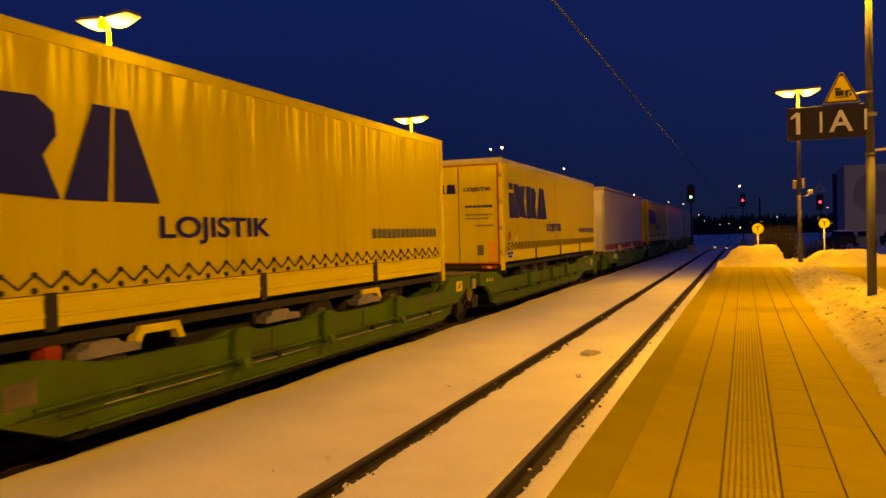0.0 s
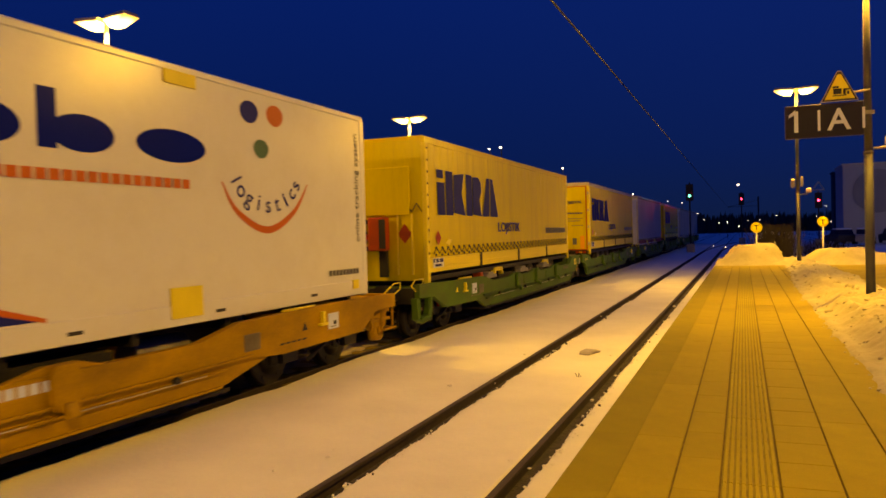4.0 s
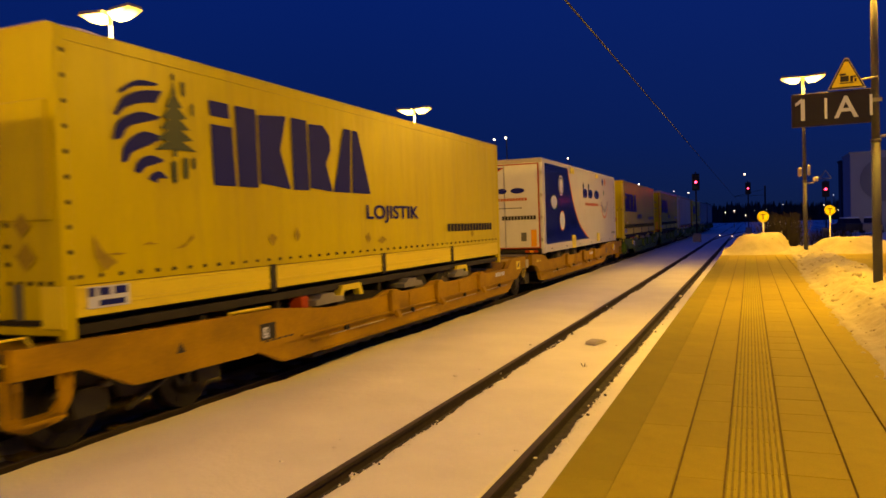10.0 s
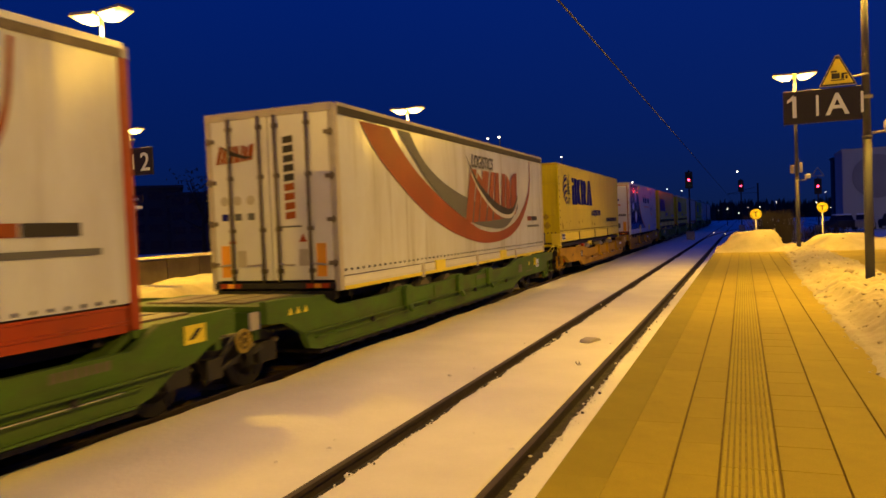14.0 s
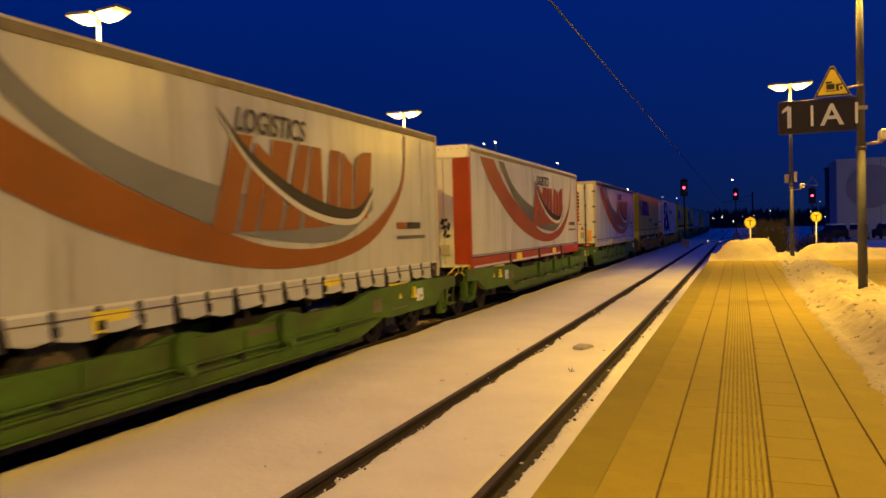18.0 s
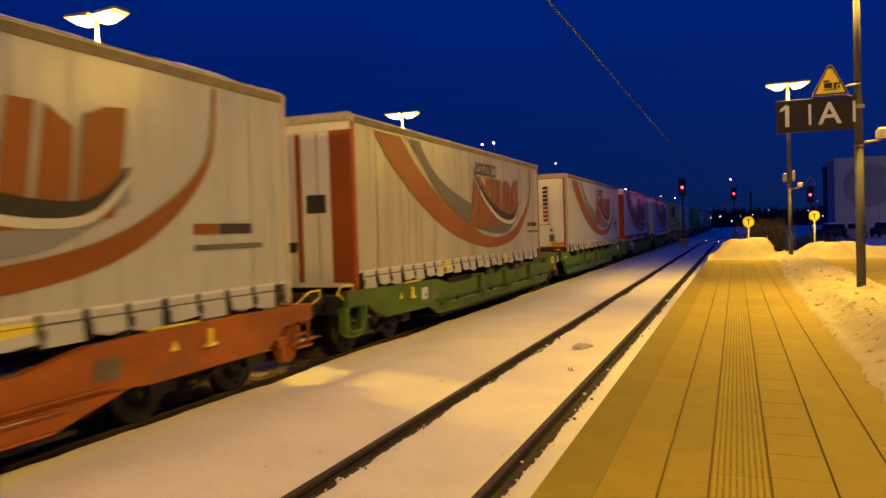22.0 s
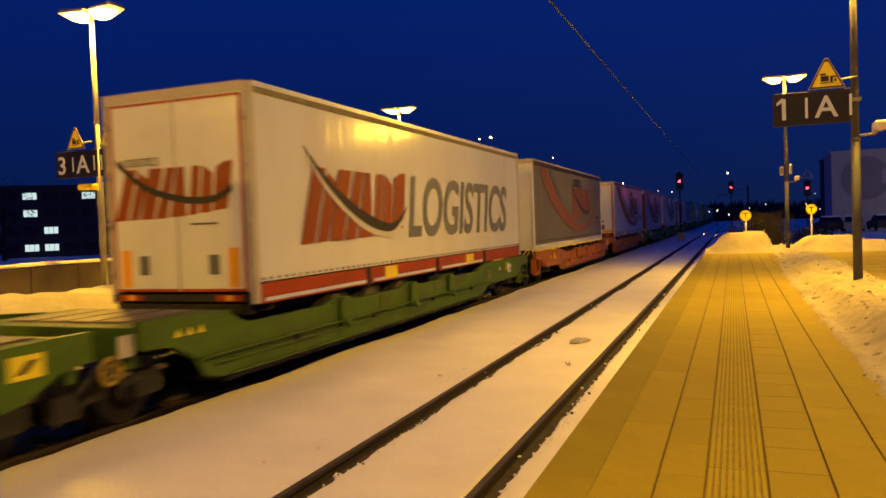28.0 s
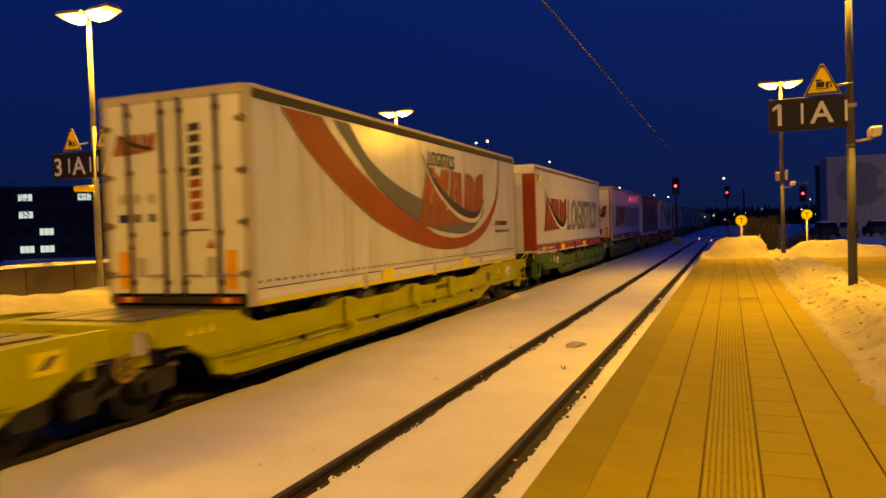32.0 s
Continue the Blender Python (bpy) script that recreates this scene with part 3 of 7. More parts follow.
def clods(name, places, mat, label):
    """Broken lumps of snow, half sunk where they lie."""
    verts, faces = [], []
    for x, y, z, r in places:
        i, sx, sy, sz, sd = len(verts), rnd.uniform(0.8, 1.4), rnd.uniform(0.8, 1.4), rnd.uniform(0.55, 0.95), rnd.uniform(0, 90)
        for v in CLOD_V:
            k = r * (1 + 0.45 * noise.noise(Vector((v[0] * 1.3 + sd, v[1] * 1.3, v[2] * 1.3))))
            verts.append((x + v[0] * sx * k, y + v[1] * sy * k, z + v[2] * sz * k))
        faces += [tuple(i + q for q in f) for f in CLOD_F]
    ob = flat_part(name, verts, faces, mat, None)
    ob.data.polygons.foreach_set("use_smooth", [True] * len(faces))
    return tagged(ob, label, "snow", kind="stuff")


xs = spread([(-1.0, 0.9, 0.11), (0.9, 1.8, 0.04), (1.8, 2.9, 0.07), (2.9, 6.0, 0.2)])
ys = spread([(-9, 3, 0.3), (3, 10, 0.05), (10, 14, 0.07), (14, 24, 0.13), (24, 32.35, 0.14)])
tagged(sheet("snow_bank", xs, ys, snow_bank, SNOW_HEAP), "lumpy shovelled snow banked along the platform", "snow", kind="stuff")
spots = []
for k in range(800):
    y = 3.0 + 25 * rnd.random() ** 1.5
    x = 0.96 + 0.25 * ease(18, 27, y) + 0.07 * rough_at(0, y, 0.8, 2) + 0.06 * rough_at(0, y, 2.6, 7) + rnd.random() ** 1.2 * 1.5
    r = rnd.choice((0.016, 0.024, 0.034, 0.046)) * rnd.uniform(0.7, 1.25) * (0.55 if x < 1.2 else 1.0)
    spots.append((x, y, max(snow_bank(x, y), ZP) - 0.30 * r, r))
for k in range(26):
    x, y = rnd.uniform(-0.9, 4.4), rnd.uniform(28.4, 32.0)
    z = snow_bank(x, y)
    if z > ZP + 0.05:
        r = rnd.uniform(0.03, 0.07)
        spots.append((x, y, z - 0.35 * r, r))
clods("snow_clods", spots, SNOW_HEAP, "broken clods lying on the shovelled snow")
spots = []
for k in range(420):
    r0 = rnd.choice((T1 - RAIL, T1 + RAIL))
    y = 3.5 + 20 * rnd.random() ** 1.5
    r = rnd.uniform(0.006, 0.016) * rnd.uniform(0.6, 1.3)
    spots.append((r0 + 0.17 + abs(rnd.gauss(0, 0.05)), y, -0.045 + 0.2 * r, r))
for k in range(70):
    r = rnd.uniform(0.012, 0.034)
    spots.append((rnd.uniform(-6.3, -1.3), 4 + 20 * rnd.random() ** 1.4, -0.055 + 0.1 * r, r))
clods("snow_crumbs", spots, SNOW, "crumbled snow lying along the rails")

# ---- the train ----


def run(t):
    """How far the train has gone after t seconds: it gathers speed all the while."""
    return 2.6665 * t + 0.11842 * t ** 2 - 0.000472 * t ** 3


ROLLING = []      # (thing, place along the track at the start)
WHEELS = []       # (wheelset, its place in its thing's space)

# outlines of the upper web of the side girder and of the skirt set in below it
GIRDER = {
    1: [(0.06, 1.22), (0.62, 1.22), (1.50, 1.14), (2.00, 0.97), (11.3, 0.97), (12.1, 1.12), (13.3, 1.14), (14.7, 1.15), (16.62, 1.12), (16.62, 0.89), (15.85, 0.87),
        (15.35, 0.59), (13.0, 0.575), (12.45, 0.62), (1.02, 0.64), (0.86, 0.72), (0.56, 0.88), (0.06, 0.92)],
    -1: [(-0.62, 1.22), (-1.2, 1.22), (-1.9, 1.20), (-2.35, 0.97), (-11.3, 0.97), (-12.1, 1.12), (-14.2, 1.15), (-16.05, 1.20), (-16.05, 0.92), (-15.3, 0.90),
         (-14.65, 0.61), (-12.7, 0.58), (-12.3, 0.62), (-1.62, 0.64), (-1.40, 0.68), (-0.90, 0.92), (-0.62, 0.92)]}
SKIRT = {1: [(0.98, 0.70), (1.16, 0.42), (1.45, 0.36), (11.7, 0.36), (12.7, 0.59), (12.4, 0.70)],
         -1: [(-1.55, 0.70), (-2.05, 0.42), (-2.3, 0.36), (-11.9, 0.36), (-12.5, 0.59), (-12.25, 0.70)]}
HINGES = {1: (4.5, 7.3, 9.4), -1: (4.6, 7.15, 9.25)}


def wheel_mesh():
    bm = bmesh.new()
    for side in (-1, 1):
        x = side * 0.70
        rod(bm, (x - side * 0.045, 0, 0), (x + side * 0.09, 0, 0), 0.460, 0.455, 28)
        rod(bm, (x - side * 0.075, 0, 0), (x - side * 0.045, 0, 0), 0.485, 0.48, 28)
        rod(bm, (x + side * 0.09, 0, 0), (x + side * 0.13, 0, 0), 0.30, 0.13, 20)
        for k in range(6):
            a = k * math.tau / 6
            rod(bm, (x + side * 0.085, 0.36 * math.cos(a), 0.36 * math.sin(a)), (x + side * 0.10, 0.36 * math.cos(a), 0.36 * math.sin(a)), 0.035, None, 6)
    rod(bm, (-1.02, 0, 0), (1.02, 0, 0), 0.075, None, 12)
    return mesh_of("wheelset", bm, WHEEL)


WHEEL_MESH = wheel_mesh()


WAGON_MESHES = {}


def ring_disc(bm):
    n = 28
    for r0, r1, x in ((0.115, 0.16, 1.25), (0.045, 0.07, 1.26)):
        loops = [[bm.verts.new((xx, r * math.cos(k * math.tau / n), r * math.sin(k * math.tau / n))) for k in range(n)] for r, xx in ((r0, x - 0.03), (r0, x), (r1, x), (r1, x - 0.03))]
        for a, b in zip(loops, loops[1:] + loops[:1]):
            for k in range(n):
                bm.faces.new((a[k], a[(k + 1) % n], b[(k + 1) % n], b[k]))
    for k in range(6):
        a = k * math.tau / 6
        rod(bm, (1.245, 0.06 * math.cos(a), 0.06 * math.sin(a)), (1.245, 0.12 * math.cos(a), 0.12 * math.sin(a)), 0.012, None, 5)
    bmesh.ops.recalc_face_normals(bm, faces=bm.faces[:])


def bogie_frame_mesh():
    bm = bmesh.new()
    for side in (-1, 1):
        x0, x1 = sorted((side * 0.94, side * 1.06))
        prism(bm, [(-1.25, 0.52), (-0.95, 0.66), (-0.5, 0.62), (-0.35, 0.42), (0.35, 0.42), (0.5, 0.62), (0.95, 0.66), (1.25, 0.52), (1.25, 0.68), (0.95, 0.80), (-0.95, 0.80), (-1.25, 0.68)], x0, x1)
        for y in (-0.9, 0.9):
            x2, x3 = sorted((side * 0.96, side * 1.16))
            prism(bm, [(y - 0.19, 0.36), (y + 0.19, 0.36), (y + 0.22, 0.56), (y + 0.1, 0.64), (y - 0.1, 0.64), (y - 0.22, 0.56)], x2, x3)
            for dy in (-0.27, 0.27):
                rod(bm, (side * 1.02, y + dy, 0.36), (side * 1.02, y + dy, 0.62), 0.075, None, 8)
    box(bm, -1.0, 1.0, -0.25, 0.25, 0.48, 0.80)
    return mesh_of("bogie_frame", bm, UNDER)


BOGIE_MESH = bogie_frame_mesh()


def bogie(wagon, y, middle=False):
    fr = new("bogie", BOGIE_MESH)
    fr.parent = wagon
    fr.location = (0, y, 0)
    if middle:
        shared(("ring",), ring_disc, DULL_YELLOW, fr, (0, 0.28, 0.74), "yellow ring on the bogie")
        shared(("ring_boss",), lambda bm: rod(bm, (0.9, 0, 0), (1.24, 0, 0), 0.10, None, 12), UNDER, fr, (0, 0.28, 0.74))
        shared(("caliper",), lambda bm: (box(bm, 1.06, 1.20, -0.42, -0.12, 0.34, 0.60), rod(bm, (1.1, -0.1, 0.55), (1.16, 0.22, 0.80), 0.05, None, 8)), UNDER, fr, bevel=0.01)
        shared(("grey_case",), lambda bm: box(bm, 1.29, 1.33, 0.32, 0.53, 0.86, 1.10), ROOFMAT, fr, bevel=0.01)
    else:
        shared(("hose",), lambda bm: (rod(bm, (1.14, 0.2, 0.72), (1.18, 0.38, 0.40), 0.03, None, 6), rod(bm, (1.18, 0.38, 0.40), (1.14, 0.62, 0.66), 0.03, None, 6)), BLACK, fr)
        shared(("valve",), lambda bm: (box(bm, 1.08, 1.20, -0.28, -0.10, 0.60, 0.74), rod(bm, (1.2, -0.19, 0.66), (1.24, -0.19, 0.66), 0.06, None, 8)), RED_PAINT, fr)
    for dy in (-1.17, -0.63, 0.63, 1.17):
        shared(("spring_cap",), lambda bm: rod(bm, (1.06, 0, 0.60), (1.06, 0, 0.66), 0.09, 0.07, 8), LOCK_STEEL, fr, (0, dy, 0))
    bm = bmesh.new()
    rod(bm, (1.10, -0.35, 0.30), (1.12, 0.45, 0.62), 0.035, None, 8)
    rod(bm, (1.10, 0.45, 0.50), (1.14, 0.75, 0.60), 0.06, None, 8)
    part("damper", bm, UNDER, fr, "dark steel damper")
    for dy in (-0.9, 0.9):
        w = new("wheelset", WHEEL_MESH)
        w.parent = fr
        w.location = (0, dy, 0.46)
        WHEELS.append((w, (0, dy, 0.46)))




def once(key, build, mat, bevel=0.0):
    """A mesh shared by all parts that are alike."""
    if key not in WAGON_MESHES:
        bm = bmesh.new()
        build(bm)
        WAGON_MESHES[key] = mesh_of(key[0], bm, mat, bevel)
    return WAGON_MESHES[key]


def shared(key, build, mat, parent, at=(0, 0, 0), label="", bevel=0.0):
    ob = new(key[0], once(key, build, mat, bevel))
    ob.parent = parent
    ob.location = at
    if label:
        ob["label"] = label
    return ob


def pocket_wagon(mid, paint, label, style, long=False, loaded=False):
    """long: the variant with a longer leading end; loaded: container fittings stand on its rear half."""
    w = thing("pocket_wagon", label, "rail wagon", group="wagons of the freight train")

    back = 0.65 if long else 0.0

    def far(y):
        """Shortens the leading end of the common variant and lengthens the trailing end of the long one."""
        if y < -11.6:
            return y - back
        return y if long or y < 12 else 12 + (y - 12) * 0.92

    for s in (1, -1):
        for side in (1, -1):
            def girder(bm, s=s, side=side):
                prism(bm, [(far(y), z) for y, z in GIRDER[s]], *sorted((side * 1.32, side * 1.43)))
            g = shared(("side_girder", style, s, side), girder, paint, w)

            def skirt(bm, s=s, side=side):
                prism(bm, [(far(y), z) for y, z in SKIRT[s]], *sorted((side * 1.30, side * 1.395)))
            shared(("skirt", style, s, side), skirt, paint, g)
            if side == 1:
                a, b = (1.0, 12.3) if s > 0 else (-12.2, -1.7)
                for nm, d in (("flange", (1.43, 1.468, a, b, 0.655, 0.685)), ("rub_rail", (1.395, 1.440, a + 0.3, b - 0.5, 0.545, 0.575)), ("skirt_lip", (1.395, 1.432, a + 0.6, b - 0.6, 0.36, 0.39))):
                    shared((nm, style, s), lambda bm, d=d: box(bm, *d), paint, g)
                for yy in HINGES[s]:
                    def rib(bm):
                        prism(bm, [(-0.15, 0.70), (-0.11, 0.62), (0.11, 0.62), (0.15, 0.70), (0.16, 0.98), (0.10, 1.06), (-0.10, 1.06), (-0.16, 0.98)], 1.43, 1.515)
                        prism(bm, [(-0.62, 0.965), (-0.20, 1.055), (0.20, 1.055), (0.55, 0.965)], 1.335, 1.425)
                    h = shared(("hinge_box", style), rib, paint, g, (0, s * yy, 0), bevel=0.012)

                    def foot(bm):
                        prism_y(bm, [(1.50, 0.70), (1.54, 0.70), (1.605, 0.60), (1.60, 0.56), (1.56, 0.555), (1.50, 0.62)], -0.075, 0.065)
                    shared(("hinge_foot", style), foot, paint, h, bevel=0.01)
        def deck(bm, s=s):
            box(bm, -1.32, 1.32, *((0.06, 1.75) if s > 0 else (-2.2, -0.62)), 1.08, 1.16)
        shared(("deck", style, s), deck, paint, w)
        shared(("end_deck", style, s), lambda bm, s=s: box(bm, -1.32, 1.32, *((13.4, far(16.5)) if s > 0 else (far(-15.95), -13.0)), 1.02, 1.09), paint, w)
        def ramp(bm, s=s):
            prism(bm, [(s * a, z) for a, z in (((1.74, 1.08), (1.74, 1.16), (2.6, 0.62), (2.6, 0.56)) if s > 0 else ((2.19, 1.08), (2.19, 1.16), (3.1, 0.62), (3.1, 0.56)))], -1.28, 1.28)
        shared(("ramp_plate", style, s), ramp, paint, w)
        shared(("walkway", s), lambda bm, s=s: [box(bm, -0.9 + 0.46 * q, -0.52 + 0.46 * q, *((0.35, 1.55) if s > 0 else (-2.05, -0.80)), 1.162, 1.185) for q in range(4)], LOCK_STEEL, w)
        # thin pale strips paint the highlight that light leaves along the flange
        def bright_edge(bm, s=s):
            for a, b in ((2.5, 4.2), (4.9, 6.9), (7.6, 9.0), (9.6, 11.4)):
                box(bm, 1.440, 1.444, *sorted((s * a, s * b)), 0.562, 0.573)
        if s < 0 or style != "green":
            shared(("worn_edge", s), bright_edge, EDGE_HIGHLIGHT, w, label="bright strip painted as a highlight along the flange edge")
        shared(("cross_beam", style, s), lambda bm, s=s: box(bm, -1.20, 1.20, *((0.06, 0.18) if s > 0 else (-0.74, -0.62)), 0.70, 1.076), paint, w)
        def floor(bm, s=s):
            box(bm, -1.30, 1.30, *((1.6, 12.0) if s > 0 else (-11.7, -2.2)), 0.26, 0.31)
        shared(("pocket_floor", s), floor, UNDER, w)
        shared(("centre_sill", s, long), lambda bm, s=s: box(bm, -0.35, 0.35, *((12.0, far(16.5)) if s > 0 else (far(-15.9), -11.7)), 0.62, 1.0), UNDER, w)
        e = far(16.62) + 0.01 if s > 0 else 16.06 + back
        # rear headstock is coloured dark to stand for the shade between wagons
        shared(("headstock", style, s), lambda bm, s=s, e=e: box(bm, -1.30, 1.30, *sorted((s * (e - 0.2), s * e)), 0.80, 1.115), paint if s > 0 else UNDER, w)
        for side in (0.875, -0.875):
            def buffer(bm, s=s, e=e):
                rod(bm, (0, s * e, 0.98), (0, s * (e + 0.30), 0.98), 0.13, 0.11, 14)
                rod(bm, (0, s * (e + 0.30), 0.98), (0, s * (e + 0.50), 0.98), 0.085, None, 14)
                rod(bm, (0, s * (e + 0.50), 0.98), (0, s * (e + 0.55), 0.98), 0.24, 0.225, 18)
            shared(("buffer", s, long), buffer, UNDER, w, (side, 0, 0))
        def hook(bm, s=s, e=e):
            rod(bm, (0, s * e, 0.95), (0, s * (e + 0.52), 0.88), 0.05, 0.04, 8)
            rod(bm, (0.3, s * e, 0.85), (0.25, s * (e + 0.3), 0.50), 0.025, None, 6)
            rod(bm, (0.25, s * (e + 0.3), 0.50), (0.15, s * (e + 0.56), 0.62), 0.025, None, 6)
        shared(("coupling_hook", s, long), hook, UNDER, w)
        def handrail(bm, s=s, e=e):
            pts = [(1.36, s * (e - 0.30), 1.14), (1.47, s * (e - 0.12), 1.30), (1.44, s * (e + 0.22), 1.30), (1.40, s * (e + 0.30), 1.18), (1.36, s * (e + 0.02), 1.06)]
            for p, q in zip(pts, pts[1:]):
                rod(bm, p, q, 0.013, None, 6)
        shared(("handrail", s, long), handrail, YELLOW_PAINT, w, label="yellow bent-pipe handrail")
        def step(bm, s=s, e=e):
            box(bm, 1.22, 1.46, *sorted((s * (e - 0.52), s * (e - 0.05))), 0.50, 0.53)
            for q in (0.06, 0.50):
                box(bm, 1.38, 1.41, *sorted((s * (e - q), s * (e - q - 0.03))), 0.53, 0.9)
        shared(("step", style, s), step, paint, w)
        if s > 0:
            def hanger(bm, d=e - 16.63):
                prism(bm, [(15.80 + d, 0.90), (16.52 + d, 0.90), (16.48 + d, 0.60), (16.38 + d, 0.54), (15.92 + d, 0.52), (15.84 + d, 0.60)], 1.20, 1.30)
                box(bm, 1.30, 1.34, 15.86 + d, 15.95 + d, 0.56, 0.88)
                box(bm, 1.30, 1.34, 16.30 + d, 16.39 + d, 0.56, 0.88)
                box(bm, 1.30, 1.36, 15.78 + d, 16.54 + d, 0.66, 0.71)
            guard = shared(("axle_guard", style), hanger, paint, w, label="painted guard plate over the axle end")

            def hub(bm):
                rod(bm, (1.20, 0, 0), (1.34, 0, 0), 0.19, 0.175, 22)
                rod(bm, (1.34, 0, 0), (1.38, 0, 0), 0.085, 0.07, 12)
                for k in range(5):
                    a = k * math.tau / 5
                    rod(bm, (1.34, 0.13 * math.cos(a), 0.13 * math.sin(a)), (1.355, 0.13 * math.cos(a), 0.13 * math.sin(a)), 0.016, None, 6)
            shared(("hub", style), hub, paint, guard, (0, e - 0.51, 0.50))
        else:
            def hanger(bm):
                pts = [(-15.30, 0.92), (-15.36, 0.62), (-15.50, 0.44), (-15.85, 0.40), (-16.08, 0.50), (-16.12, 0.92)]
                inner = [(-15.42, 0.92), (-15.47, 0.66), (-15.56, 0.55), (-15.85, 0.51), (-15.98, 0.58), (-16.0, 0.92)]
                for k in range(len(pts) - 1):
                    prism(bm, [(far(y), z) for y, z in (pts[k], pts[k + 1], inner[k + 1], inner[k])], 1.27, 1.33 if long else 1.40)
            shared(("step_frame", style), hanger, paint, w, label="bent painted step frame")
        for yy, zz in ((3.1, 0.60), (5.6, 0.61), (8.4, 0.60), (10.9, 0.61)):
            shared(("lashing_eye", s), lambda bm: rod(bm, (1.42, 0, 0), (1.47, 0, 0), 0.055, 0.04, 8), UNDER, w, (0, s * yy, zz))
        for yy in (5.9, 8.5):
            shared(("stiffener", style), lambda bm: prism(bm, [(-0.03, 0.69), (0.03, 0.69), (0.03, 0.94), (-0.03, 0.94)], 1.43, 1.445), paint, w, (0, s * yy, 0))
        lev = s * (13.5 if s < 0 else far(14.05))
        if not (long and s < 0):
            shared(("brake_lever",), lambda bm: (box(bm, 1.43, 1.485, -0.035, 0.035, 0.88, 1.06), box(bm, 1.43, 1.495, -0.10, 0.10, 0.845, 0.885)), YELLOW_PAINT, w, (0, lev, 0), "yellow brake lever", bevel=0.006)
        shared(("release_rod",), lambda bm: rod(bm, (1.36, -0.42, 1.155), (1.36, 0.42, 1.150), 0.022, None, 8), YELLOW_PAINT, w, (0, lev + 0.25 - 0.75 * (s > 0), 0), "yellow release rod")
        shared(("warning_triangle_mark", long), lambda bm: prism(bm, [(-0.07, 0), (0.07, 0), (0, 0.12)], 1.43, 1.434), DARK_MARK if long else YELLOW_PAINT, w, (0, far(lev - 0.47), 0.83 if long else 0.88))
        shared(("grey_patch", long and s < 0), lambda bm: box(bm, 1.43, 1.437, -0.17, 0.17, 0.73, 0.95), LOCK_STEEL if s > 0 or not long else BLACK, w, (0, s * 12.32 if s > 0 or not long else -12.98, 0), bevel=0.004)
        if style != "red-orange":
            at = lev + s * 0.34 + 1.02 * (s < 0) if s > 0 or not long else -13.03
            kw = 0.4 if long and s < 0 else 1.0
            shared(("label_plate", kw), lambda bm: box(bm, 1.43, 1.439, -0.15 * kw, 0.15 * kw, 0.76, 0.90 if kw < 1 else 1.0), SIGN_WHITE, w, (0, at, 0))
            shared(("label_mark", kw), lambda bm: (box(bm, 1.439, 1.442, 0.0, 0.08 * kw, 0.82, 0.88), box(bm, 1.439, 1.442, -0.10 * kw, 0.06 * kw, 0.79, 0.80)), DARK_MARK, w, (0, at, 0))
        for q in range(5):
            shared(("stencil_mark", style), lambda bm: box(bm, 1.43, 1.433, -0.05, 0.05, 0.70, 0.725), DARK_MARK if style in ("yellow-green", "orange") else LOCK_STEEL, w, (0, s * 13.0 + 0.14 * q, 0))
    # fittings on the rear half, where trailer fronts ride high
    if loaded:
        shared(("red_box",), lambda bm: box(bm, 1.08, 1.30, -0.10, 0.10, 0.97, 1.20), RED_PAINT, w, (0, -11.85, 0), bevel=0.02)
    for y in (-11.2, -8.1, -5.5) if loaded else ():
        def pad(bm):
            prism(bm, [(-0.42, 1.02), (0.42, 1.02), (0.40, 1.10), (0.15, 1.13), (0.10, 1.18), (-0.25, 1.18), (-0.30, 1.12), (-0.42, 1.10)], 0.95, 1.34)
        shared(("container_pad",), pad, GALV, w, (0, y, 0))
    for y in (-10.45, -5.35) if loaded else ():
        def handle(bm):
            prism(bm, [(-0.40, 1.06), (-0.30, 1.06), (-0.24, 1.17), (0.24, 1.17), (0.30, 1.06), (0.40, 1.06), (0.30, 1.26), (-0.30, 1.26)], 1.18, 1.30)
        shared(("spigot_handle",), handle, YELLOW_PAINT, w, (0, y, 0), "yellow spigot handle")
    shared(("warning_plate",), lambda bm: box(bm, 1.43, 1.436, -0.18, 0.18, 0.90, 1.12), YELLOW_PAINT, w, (0, -1.36, 0))
    shared(("warning_bar",), lambda bm: prism(bm, [(-0.12, 0.95), (-0.02, 0.95), (0.12, 1.07), (0.02, 1.07)], 1.436, 1.440), DARK_MARK, w, (0, -1.36, 0))
    for k in range(3):
        shared(("warning_triangle_mark",), lambda bm: prism(bm, [(-0.06, 0), (0.06, 0), (0, 0.10)], 1.43, 1.434), YELLOW_PAINT, w, (0, 0.62 + 0.2 * k, 0.98))
    for y, n in ((8.6, 7), (-3.3, 6)):
        for k in range(n):
            shared(("stencil_bar", style), lambda bm: box(bm, 1.43, 1.433, -0.045, 0.045, 0.83, 0.93), SIGN_WHITE if style == "orange" else (DARK_MARK if style == "yellow-green" else LOCK_STEEL), w, (0, y + 0.125 * k, 0))
    bogie(w, -0.48, True)
    bogie(w, far(14.5))
    bogie(w, far(-14.1))
    ROLLING.append((w, mid))
    return w


wagons = [
    (84.2, GREEN, "green"), (50.6, GREEN, "green"), (17.0, GREEN, "green"), (-16.8, ORANGE, "orange"), (-50.92, GREEN, "green"), (-84.05, GREEN, "green"),
    (-117.5, REDWAG, "red-orange"), (-150.9, GREEN, "green"), (-184.6, LIME, "yellow-green")]
WAGON_THINGS = [pocket_wagon(m, paint, "dirty %s articulated pocket wagon carrying lorry trailers" % c, c, c == "orange", m > -20) for m, paint, c in wagons]

# ---- trailers ----
HALF, SKIN = 1.275, 1.292


BOW = [0.0]       # how far a slack curtain stands out at mid height


